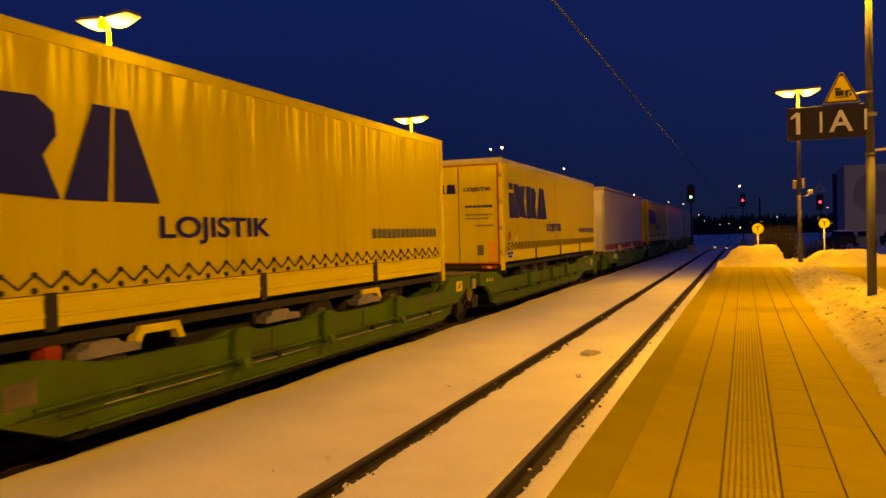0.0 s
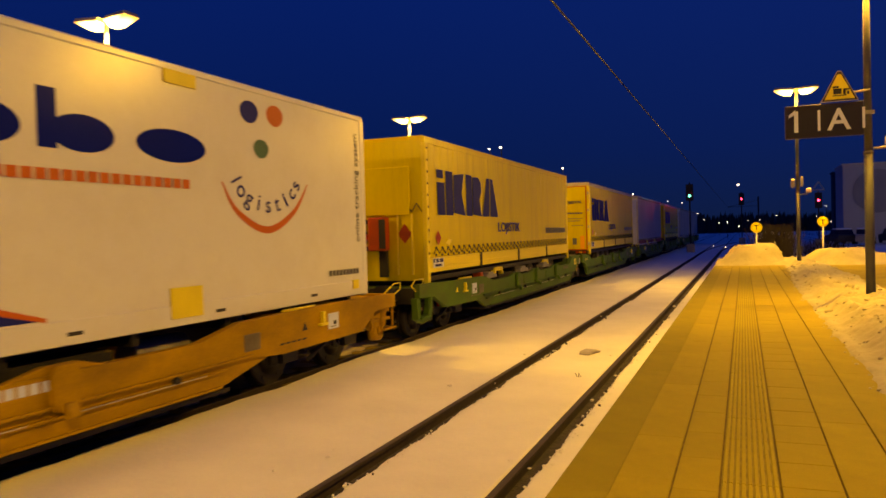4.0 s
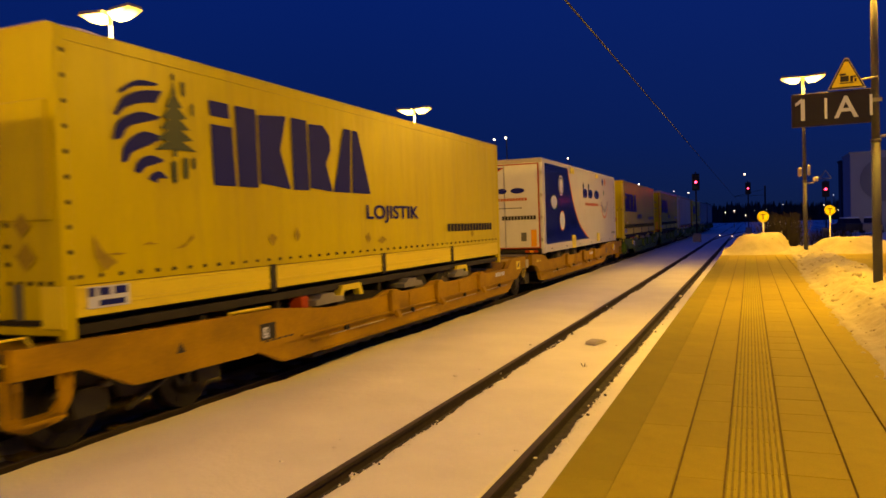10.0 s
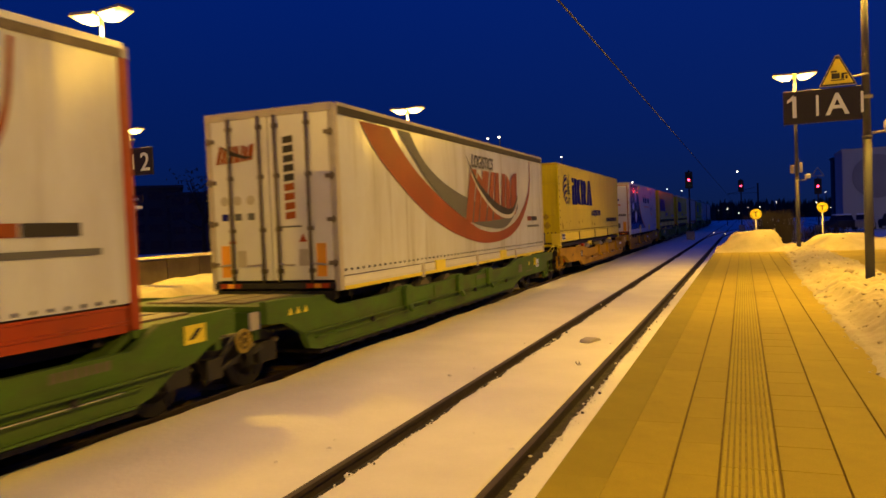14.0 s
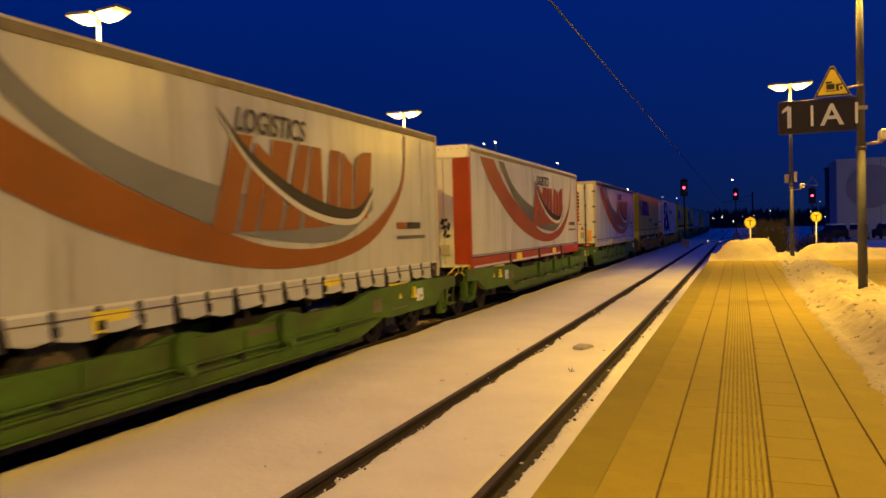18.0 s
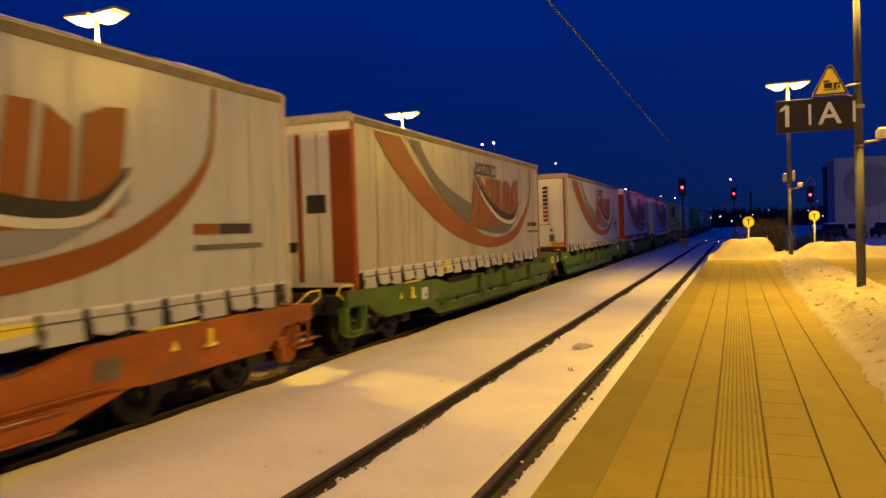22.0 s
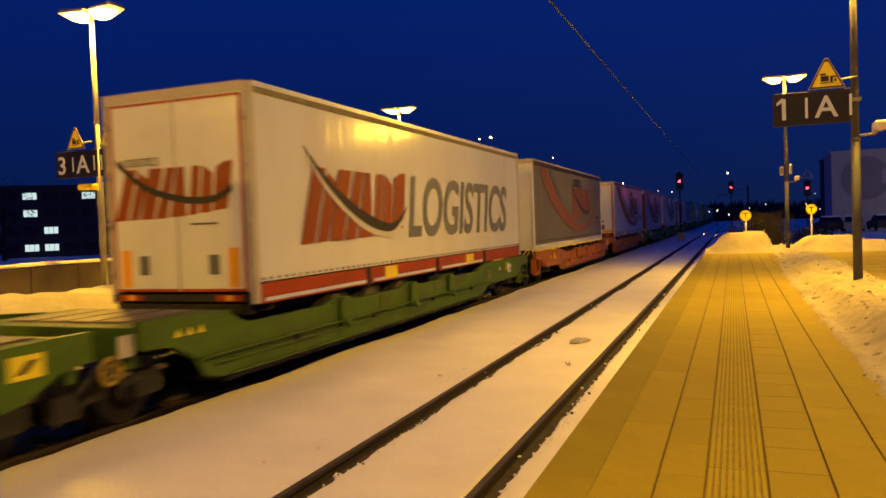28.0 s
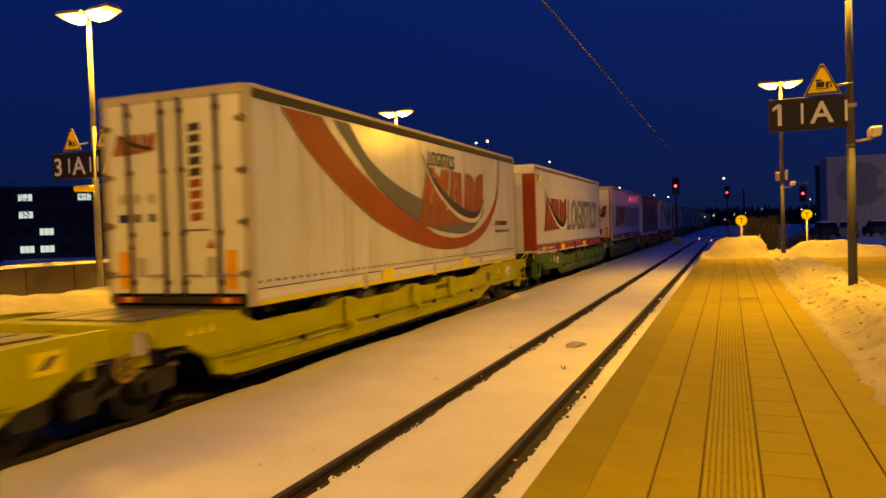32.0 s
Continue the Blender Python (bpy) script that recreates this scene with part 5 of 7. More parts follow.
def blue_blocks(tr, u, z0, z1, k=1.0, mat=BLUE_MARK):
    """The carrier's name as plain blue blocks."""
    h = z1 - z0
    def s(pts):
        return [(u + a * k, z0 + h * b) for a, b in pts]
    for pts in ([(0.0, 0.82), (0.38, 0.82), (0.36, 1.0), (-0.02, 1.0)], [(0.02, 0.0), (0.46, 0.0), (0.42, 0.72), (0.0, 0.72)],
                [(0.52, 0.0), (0.95, 0.0), (0.94, 1.0), (0.50, 1.0)], [(1.0, 0.06), (1.74, 0.0), (1.50, 0.52), (1.68, 1.0), (1.0, 0.94)],
                [(1.82, 0.0), (2.24, 0.0), (2.22, 1.0), (1.80, 1.0)], [(2.28, 0.04), (2.94, 0.0), (2.76, 0.42), (2.92, 0.62), (2.90, 0.84), (2.70, 0.98), (2.28, 0.96)],
                [(2.98, 0.0), (3.52, 0.0), (3.60, 1.0), (3.36, 1.0)], [(3.60, 0.0), (4.26, 0.0), (3.84, 1.0), (3.65, 1.0)]):
        side_poly("blue_block", s(pts), mat, tr)


def bars(tr, u0, u1, z, h, n, mat, end=False):
    """Writing too small to read: a row of bars."""
    w = (u1 - u0) / n
    for k in range(n):
        pts = rect(u0 + k * w, z - h / 2, u0 + (k + 0.78) * w, z + h / 2)
        (end_poly if end else side_poly)("print_bar", pts, mat, tr)


def globe_print(tr):
    """A globe of curved blue stripes with a dark fir in front of it, and scuffs below."""
    for upper, lower in (
            ([(0.76, 3.66), (0.90, 3.78), (1.09, 3.86), (1.37, 3.86)], [(0.88, 3.71), (0.98, 3.77), (1.12, 3.80), (1.32, 3.83)]),
            ([(0.71, 3.44), (0.82, 3.61), (1.08, 3.74), (1.42, 3.79)], [(0.75, 3.43), (0.87, 3.53), (1.09, 3.61), (1.31, 3.64)]),
            ([(0.68, 3.17), (0.76, 3.37), (1.06, 3.51), (1.37, 3.49)], [(0.80, 3.20), (0.90, 3.33), (1.11, 3.40), (1.31, 3.45)]),
            ([(0.78, 2.94), (0.84, 3.14), (1.10, 3.30), (1.39, 3.27)], [(0.87, 2.97), (0.94, 3.06), (1.15, 3.15), (1.35, 3.23)]),
            ([(0.95, 2.86), (1.02, 2.98), (1.20, 3.05), (1.40, 3.01)], [(1.04, 2.84), (1.12, 2.91), (1.25, 2.95), (1.38, 2.99)]),
            ([(1.15, 2.79), (1.22, 2.85), (1.33, 2.88), (1.44, 2.82)], [(1.29, 2.74), (1.30, 2.79), (1.34, 2.81), (1.43, 2.80)])):
        side_band("globe_stripe", lower, upper, BLUE_MARK, tr)
    tiers = ((3.86, 0.03), (3.74, 0.13), (3.62, 0.20), (3.49, 0.24), (3.37, 0.29), (3.24, 0.34))
    right = [q for z, w in tiers for q in ((1.60 + 0.35 * w, z), (1.60 + w, z - 0.10))]
    left = [q for z, w in tiers for q in ((1.58 - 0.35 * w, z - 0.01), (1.58 - w * 0.95, z - 0.125))]
    side_poly("fir_emblem", left[::-1] + [(1.59, 3.93)] + right + [(1.62, 3.14), (1.61, 3.06), (1.55, 3.06), (1.55, 3.14)], FIR_MARK, tr, SKIN + 0.003)
    for u, z0, z1, w in ((1.59, 3.92, 4.02, 0.025), (1.75, 3.76, 3.95, 0.03), (1.90, 3.55, 3.72, 0.02), (1.56, 2.74, 3.02, 0.04), (1.75, 2.80, 3.07, 0.04), (1.89, 2.92, 3.08, 0.03)):
        side_poly("trunk_stroke", [(u - w, z0 + 0.03), (u, z0), (u + w, z0 + 0.04), (u + w, z1 - 0.02), (u, z1), (u - w, z1 - 0.03)], FIR_MARK, tr, SKIN + 0.002)
    for pts in ([(0.36, 2.20), (0.48, 2.03), (0.66, 1.90), (0.50, 1.82), (0.38, 1.96)], [(0.52, 1.99), (0.68, 1.975), (0.80, 1.985), (0.66, 2.00)],
                [(1.02, 2.06), (1.12, 2.10), (1.26, 2.06), (1.12, 2.075)], [(1.50, 2.00), (1.66, 2.015), (1.84, 2.12), (1.82, 2.17), (1.72, 2.06)],
                [(3.30, 2.06), (3.40, 2.14), (3.52, 2.08), (3.42, 1.96)], [(3.95, 2.10), (4.02, 2.22), (4.10, 2.10), (4.03, 2.00)], [(6.10, 2.02), (6.22, 2.10), (6.30, 1.98), (6.20, 1.90)],
                [(6.55, 1.94), (6.75, 2.02), (6.90, 1.95), (6.72, 1.88)], [(11.30, 1.97), (11.42, 2.05), (11.52, 1.95), (11.40, 1.88)]):
        side_poly("scuff", pts, SCUFF, tr, SKIN + 0.001)


def grimy_front(tr, top, tarp):
    """Slack front tarpaulin, eyeleted round an opening where the couplings sit."""
    w = end_wall(tr, 0.0, top, tarp, "front_wall")
    boxpart("bulge", (-0.40, 1.18, -0.030, 0.0, 2.34, 3.52), tarp, w, bevel=0.029)
    boxpart("bulge", (-0.16, 0.62, -0.042, -0.028, 2.36, 3.10), tarp, w, bevel=0.012)
    for x0, x1 in ((-0.66, -0.47), (0.22, 0.50)):
        boxpart("upright", (x0, x1, -0.045, 0.0, 1.36, 2.30), tarp, w, bevel=0.02)
    boxpart("corner_apron", (0.98, HALF + 0.012, -0.02, 0.0, 1.28, 1.70), YELLOW_BOARD, w, bevel=0.008)
    boxpart("grey_post", (0.62, 0.74, -0.03, 0.0, 1.36, 1.72), GREY_MARK, w, bevel=0.01)
    boxpart("lower_edge", (-1.22, 0.98, -0.02, 0.0, 1.31, 1.37), UNDER, w)
    gear = boxpart("coupling_panel", (-0.45, 0.20, -0.02, 0.0, 1.86, 2.08), BLACK, w)
    bm = bmesh.new()
    for a, b, r in (((-0.50, 1.88), (-0.38, 2.22), 0.05), ((-0.46, 2.18), (-0.24, 2.02), 0.045), ((-0.40, 1.95), (-0.10, 2.06), 0.04), ((-0.20, 2.06), (-0.02, 1.90), 0.03)):
        rod(bm, (a[0], -0.06, a[1]), (b[0], -0.07, b[1]), r, r * 0.8, 8)
    part("air_hose", bm, BLACK, gear)
    boxpart("label_plate", (0.08, 0.18, -0.03, -0.02, 1.93, 2.04), GREY_MARK, gear)
    bm = bmesh.new()
    rod(bm, (0.04, -0.05, 1.60), (0.04, 0.0, 1.60), 0.13, 0.14, 16)
    part("spare_coupling", bm, UNDER, w)
    for x, z in [(-1.18 + 0.13 * k, 1.73) for k in range(4)] + [(0.56 + 0.14 * k, 1.73) for k in range(5)] + [(-0.30 + 0.16 * k, 2.325) for k in range(4)] + [(0.54, 1.92), (0.54, 2.10), (0.54, 2.31), (-0.74, 1.95), (-0.74, 2.30)]:
        shared(("front_eyelet",), lambda bm: rod(bm, (0, -0.02, 0), (0, 0.0, 0), 0.024, 0.028, 8), BLACK, w, (x, 0, z))
    for cx, cz, r in ((0.80, 2.31, 0.13), (0.84, 2.00, 0.15), (-1.0, 2.03, 0.14)):
        end_poly("diamond_stain", [(cx - r, cz), (cx - 0.02, cz - r), (cx + r * 0.9, cz - 0.02), (cx, cz + r * 0.95)], SCUFF, w, -0.033)


def yellow_trailer(start, front, lace, marks, label, folds, seed):
    globe = marks == "globe"
    L = 13.54 if globe else 13.42
    tarp = TARP_GRIMY if globe else TARP_YELLOW
    tr = thing("semi_trailer", label, "trailer", group="trailers on the freight train")
    top = 4.25
    shell(tr, L, 1.70, top, tarp, tarp if front else ROOFMAT, tarp if globe else YELLOW_BOARD, folds, seed)
    boards(tr, L, 1.38, 1.69, YELLOW_BOARD, BLACK)
    if lace:
        lacing(tr, L, 1.76, 1.89, 0.345)
    else:
        studs(tr, L, 1.78, 0.26)
    chassis(tr, L, not front)
    end_wall(tr, L - 0.06, top, tarp)
    if front:
        for k in range(10):
            shared(("corner_eyelet",), lambda bm: rod(bm, (HALF + 0.012, 0.09, 0), (HALF + 0.026, 0.09, 0), 0.028, 0.020, 8), BLACK, tr, (0, 0, 1.78 + 0.245 * k))
    if globe:
        grimy_front(tr, top, tarp)
    elif front:
        w = end_wall(tr, 0.0, top, tarp, "front_wall")
        boxpart("bulge", (-0.16, 0.92, -0.034, 0.0, 2.60, 3.62), tarp, w, bevel=0.033)
        for x in (-1.16, -0.86, 0.62, 0.95):
            boxpart("rib", (x - 0.02, x + 0.02, -0.025, 0.0, 1.34, 2.62), YELLOW_BOARD, w)
        bm = bmesh.new()
        for k in range(10):
            x = -1.16 + k * 0.235
            rod(bm, (x, -0.02, 2.66), (x + 0.117, -0.02, 2.84), 0.009, None, 5)
            rod(bm, (x + 0.117, -0.02, 2.84), (x + 0.235, -0.02, 2.66), 0.009, None, 5)
        part("lacing_rope", bm, BLACK, w)
        gear_frame(tr, ladder=False)
        end_poly("hazard_plate", rect(-1.30 + 0.12, 2.99, -0.90, 3.31), GREY_MARK, tr, -0.012)
        end_poly("hazard_diamond", [(0.78, 2.0), (0.95, 2.20), (0.78, 2.42), (0.61, 2.20)], RED_PAINT, tr, -0.012)
    else:
        door_end(tr, top, tarp, flash=True)
        for k, (x0, x1) in enumerate(((-0.95, -0.72), (-0.68, -0.40), (-0.36, -0.08))):
            end_poly("blue_block", [(x0, 3.30), (x1, 3.30), (x1 - 0.03, 3.56), (x0 + 0.03, 3.56)], BLUE_MARK, tr, -0.012)
        fitted_text("printed_word", "LOJISTIK", 0.16, 0.98, 3.32, 3.46, BLUE_MARK, tr, end=True, off=-0.012, bold=0.02)
        bars(tr, 0.2, 1.0, 2.93, 0.06, 7, BLUE_MARK, True)
        bars(tr, 0.2, 1.0, 2.70, 0.04, 9, GREY_MARK, True)
        bars(tr, 0.2, 0.9, 2.60, 0.04, 8, GREY_MARK, True)
        bars(tr, 0.5, 1.0, 2.40, 0.04, 6, GREY_MARK, True)
    if marks == "far":
        blue_blocks(tr, 0.60, 2.60, 3.58, 1.0)
        fitted_text("printed_word", "LOJISTIK", 4.85, 6.95, 2.13, 2.46, BLUE_MARK, tr, bold=0.02)
        bars(tr, 10.02, 12.98, 2.22, 0.17, 15, GREY_MARK)
        side_poly("hazard_diamond", [(0.60, 1.94), (0.76, 2.10), (0.60, 2.27), (0.44, 2.10)], RED_PAINT, tr)
        side_poly("stain", [(1.0, 1.98), (1.25, 1.93), (1.4, 2.05), (1.2, 2.08)], YELLOW_BOARD, tr)
        side_poly("number_plate", rect(0.26, 1.47, 0.86, 1.67), SIGN_WHITE, tr, SKIN + 0.005)
        for a, b, c, d in ((0.27, 1.58, 0.36, 1.66), (0.42, 1.575, 0.56, 1.655), (0.62, 1.575, 0.82, 1.655), (0.36, 1.49, 0.74, 1.545)):
            side_poly("plate_bar", rect(a, b, c, d), BLUE_PANEL, tr, SKIN + 0.008)
    else:
        globe_print(tr)
        blue_blocks(tr, 2.22, 2.76, 3.80, 0.97)
        fitted_text("printed_word", "LOJISTIK", 6.18, 8.36, 2.25, 2.57, BLUE_MARK, tr, bold=0.02)
        bars(tr, 9.87, 12.91, 2.12, 0.17, 15, DARK_MARK)
        side_poly("number_plate", rect(0.26, 1.45, 0.80, 1.67), SIGN_WHITE, tr, SKIN + 0.005)
        for a, b, c, d in ((0.27, 1.57, 0.35, 1.66), (0.40, 1.575, 0.54, 1.655), (0.60, 1.575, 0.77, 1.655), (0.40, 1.47, 0.74, 1.53)):
            side_poly("plate_bar", rect(a, b, c, d), BLUE_PANEL, tr, SKIN + 0.008)
    ROLLING.append((tr, start))
    return tr


def white_trailer(start, L, label, front, side_style, marks, tarp=TARP_WHITE, corner=ROOFMAT, roof=ROOFMAT, seed=1.0, rods=False, mark_mats=(RED_MARK, GREY_MARK), door_mat=None, flash=True):
    tr = thing("semi_trailer", label, "trailer", group="trailers on the freight train")
    top = 4.24
    BOW[0] = 0.022
    low = {"white": 1.40, "red": 1.46, "straps": 1.46}[side_style]
    shell(tr, L, low, top, tarp, roof, corner, 0.007, seed)
    if side_style == "white":
        boards(tr, L, 1.16, 1.385, WHITE, ROOFMAT, stripe=YELLOW_PAINT)
        bm = bmesh.new()
        box(bm, HALF + 0.012, HALF + 0.020, 0.14, L - 0.1, top - 0.19, top - 0.05)
        part("roof_rail", bm, UNDER, tr, "dark weathered roof rail")
        boxpart("roof_lip", (HALF + 0.010, HALF + 0.026, 0.1, L - 0.08, top - 0.052, top + 0.006), ROOFMAT, tr, "pale riveted roof lip")
        studs(tr, L, 1.49, 0.21)
    elif side_style == "red":
        boards(tr, L, 1.15, 1.44, RED_PAINT, BLACK)
        studs(tr, L, 1.50, 0.19)
        boxpart("roof_rail", (HALF + 0.012, HALF + 0.020, 0.14, L - 0.1, top - 0.155, top - 0.07), LOCK_STEEL, tr, "grey weathered roof rail")
        boxpart("roof_lip", (HALF + 0.010, HALF + 0.024, 0.1, L - 0.08, top - 0.066, top + 0.006), WHITE, tr, "pale roof lip")
        for a, b in ((0.16, 3.3), (3.55, 6.6), (6.95, 9.9)):
            side_poly("reflective_stripe", rect(a + 0.05, 1.18, b, 1.235), SIGN_WHITE, tr, SKIN + 0.006)
    else:
        straps(tr, L, 1.16, 1.48)
        for k in range(9):
            u = 0.9 + k * (L - 1.8) / 8
            side_band("webbing_seam", [(u - 0.012, z) for z in (1.50, 2.3, 2.9, 3.5, 4.06)], [(u + 0.012, z) for z in (1.50, 2.3, 2.9, 3.5, 4.06)], TARP_GREY if tarp is TARP_GRUBBY else TARP_GRUBBY, tr, SKIN - 0.005)
        boxpart("roof_rail", (HALF + 0.012, HALF + 0.020, 0.14, L - 0.1, top - 0.17, top - 0.06), LOCK_STEEL, tr, "brown weathered roof rail")
        bm = bmesh.new()
        box(bm, HALF - 0.30, HALF - 0.22, 0.1, L - 0.1, 1.20, 1.40)
        part("side_rail", bm, UNDER, tr)
        bm = bmesh.new()
        box(bm, HALF + 0.0, HALF + 0.012, 0.12, L - 0.12, 1.455, 1.49)
        part("curtain_seam", bm, WHITE, tr)
    for u in (4.32, 8.9) if tarp is not TARP_GREY else ():
        bm = bmesh.new()
        box(bm, HALF, HALF + 0.035, u - 0.26, u + 0.26, 1.20, 1.42)
        part("lifting_plate", bm, YELLOW_PAINT, tr, "yellow lifting plate")
    chassis(tr, L, not front)
    end_wall(tr, L - 0.06, top, WHITE)
    if front:
        w = end_wall(tr, 0.0, top, WHITE, "front_wall")
        boxpart("header", (-HALF, HALF, -0.02, 0.05, top - 0.31, top - 0.15), WHITE, tr, bevel=0.02)
        bm = bmesh.new()
        for k in range(15):
            rod(bm, (-1.18 + k * 0.1686, -0.034, top - 0.09), (-1.18 + k * 0.1686, -0.048, top - 0.09), 0.018, 0.012, 6)
        part("rivet_row", bm, LOCK_STEEL, tr)
        for x in (-1.0, -0.52, 0.08, 0.6):
            boxpart("rib", (x - 0.012, x + 0.012, -0.012, 0.0, 1.3, top - 0.32), ROOFMAT, w)
        red = corner is RED_PAINT
        boxpart("roof_roll", (-HALF - 0.008, HALF + 0.015, -0.035, 0.06, top - (0.33 if red else 0.15), top + 0.012), WHITE if red else roof, tr, "rolled tarpaulin roof edge", bevel=0.03)
        if corner is RED_PAINT:
            boxpart("corner_panel", (0.86, HALF + 0.004, -0.02, 0.0, 1.30, top - 0.30), RED_PAINT, w)
            boxpart("corner_panel", (-HALF, -HALF + 0.10, -0.02, 0.0, 1.30, top - 0.30), RED_PAINT, w)
    else:
        w = None
        door_end(tr, top, door_mat or WHITE, rods=rods, flash=flash, tape=not rods)
    if marks == "swoosh":
        swoosh_marks(tr, mark_mats[0], mark_mats[1], tarp if tarp is TARP_GREY else PALE_PRINT)
    elif marks == "wide":
        slanted_blocks(tr, 1.15, 5.10, 1.94, 3.14, mark_mats[0])
        side_stroke("pale_outline", [(1.40, 3.28), (2.1, 2.76), (3.25, 2.25), (4.40, 2.06), (5.12, 2.40)], (0.02, 0.13, 0.22, 0.18, 0.02), PALE_PRINT, tr, SKIN + 0.013)
        side_stroke("dark_arc", [(1.30, 3.45), (2.1, 2.86), (3.25, 2.35), (4.40, 2.16), (5.14, 2.55)], (0.02, 0.12, 0.20, 0.15, 0.02), DARK_MARK, tr, SKIN + 0.016)
        fitted_text("printed_word", "LOGISTICS", 5.20, 12.25, 1.92, 3.20, mark_mats[1], tr, shear=0.22, bold=0.022)
    BOW[0] = 0.0
    ROLLING.append((tr, start))
    return tr


def door_marks(tr, big=False):
    """Emblem and vertical carrier's name on the doors, as plain blocks."""
    if big:
        slanted_blocks(tr, -1.12, 1.0, 2.38, 3.12, end=True)
        pts = smooth([(-1.05, 3.24), (-0.55, 2.86), (0.1, 2.66), (0.65, 2.64), (0.98, 2.78)])
        end_poly("dark_arc", [(x, z + 0.05) for x, z in pts] + [(x, z - 0.05) for x, z in pts[::-1]], DARK_MARK, tr, -0.016)
        fitted_text("printed_word", "LOGISTICS", -0.95, -0.28, 3.16, 3.28, DARK_MARK, tr, end=True, off=-0.014, shear=0.2)
        bars(tr, 0.25, 0.85, 2.30, 0.03, 1, GREY_MARK, True)
    else:
        slanted_blocks(tr, -1.08, -0.27, 3.36, 3.66, end=True)
        end_poly("dark_arc", [(-1.0, 3.70), (-0.75, 3.50), (-0.45, 3.42), (-0.28, 3.46), (-0.45, 3.47), (-0.72, 3.56)], DARK_MARK, tr, -0.016)
        for k in range(9):
            z0 = 2.36 + k * 0.158
            m = RED_MARK if k < 4 else DARK_MARK
            end_poly("name_block", [(0.30, z0), (0.50, z0 + 0.02), (0.50, z0 + 0.135), (0.30, z0 + 0.115)], m, tr, -0.014)
        for k in range(3):
            end_poly("badge", [(-0.93 + 0.27 * k + 0.085 * math.cos(a * math.tau / 12), 2.72 + 0.085 * math.sin(a * math.tau / 12)) for a in range(12)], ROOFMAT, tr, -0.012)
            end_poly("badge", rect(-1.0 + 0.27 * k, 2.38, -0.86 + 0.27 * k, 2.50), BLUE_MARK if k == 0 else GREY_MARK, tr, -0.012)
        bars(tr, 0.10, 0.75, 2.24, 0.03, 1, GREY_MARK, True)
        for x in (-0.80, 0.62):
            end_poly("small_triangle", [(x - 0.08, 1.98), (x + 0.08, 1.98), (x, 2.12)], RED_PAINT, tr, -0.014)


# the trailers, from the head of the train backwards
white_trailer(86.0, 13.5, "dull grey curtain-sided trailer far along the train", False, "straps", None, tarp=TARP_GRUBBY, seed=2.0)
white_trailer(68.6, 13.5, "dull grey curtain-sided trailer with white front wall", True, "straps", None, tarp=TARP_GRUBBY, seed=3.0)
yellow_trailer(52.5, False, False, "far", "yellow tarpaulin trailer with plain blue blocks on it", 0.006, 5.0)
white_trailer(35.4, 13.7, "dull white curtain-sided trailer with red side boards", True, "red", None, corner=ROOFMAT, tarp=TARP_GRUBBY, seed=7.0)
yellow_trailer(19.5, False, True, "far", "yellow tarpaulin trailer with doors and blue lettering", 0.022, 11.0)
yellow_trailer(1.75, True, True, "far", "creased yellow tarpaulin trailer with black rope lacing", 0.022, 13.0)


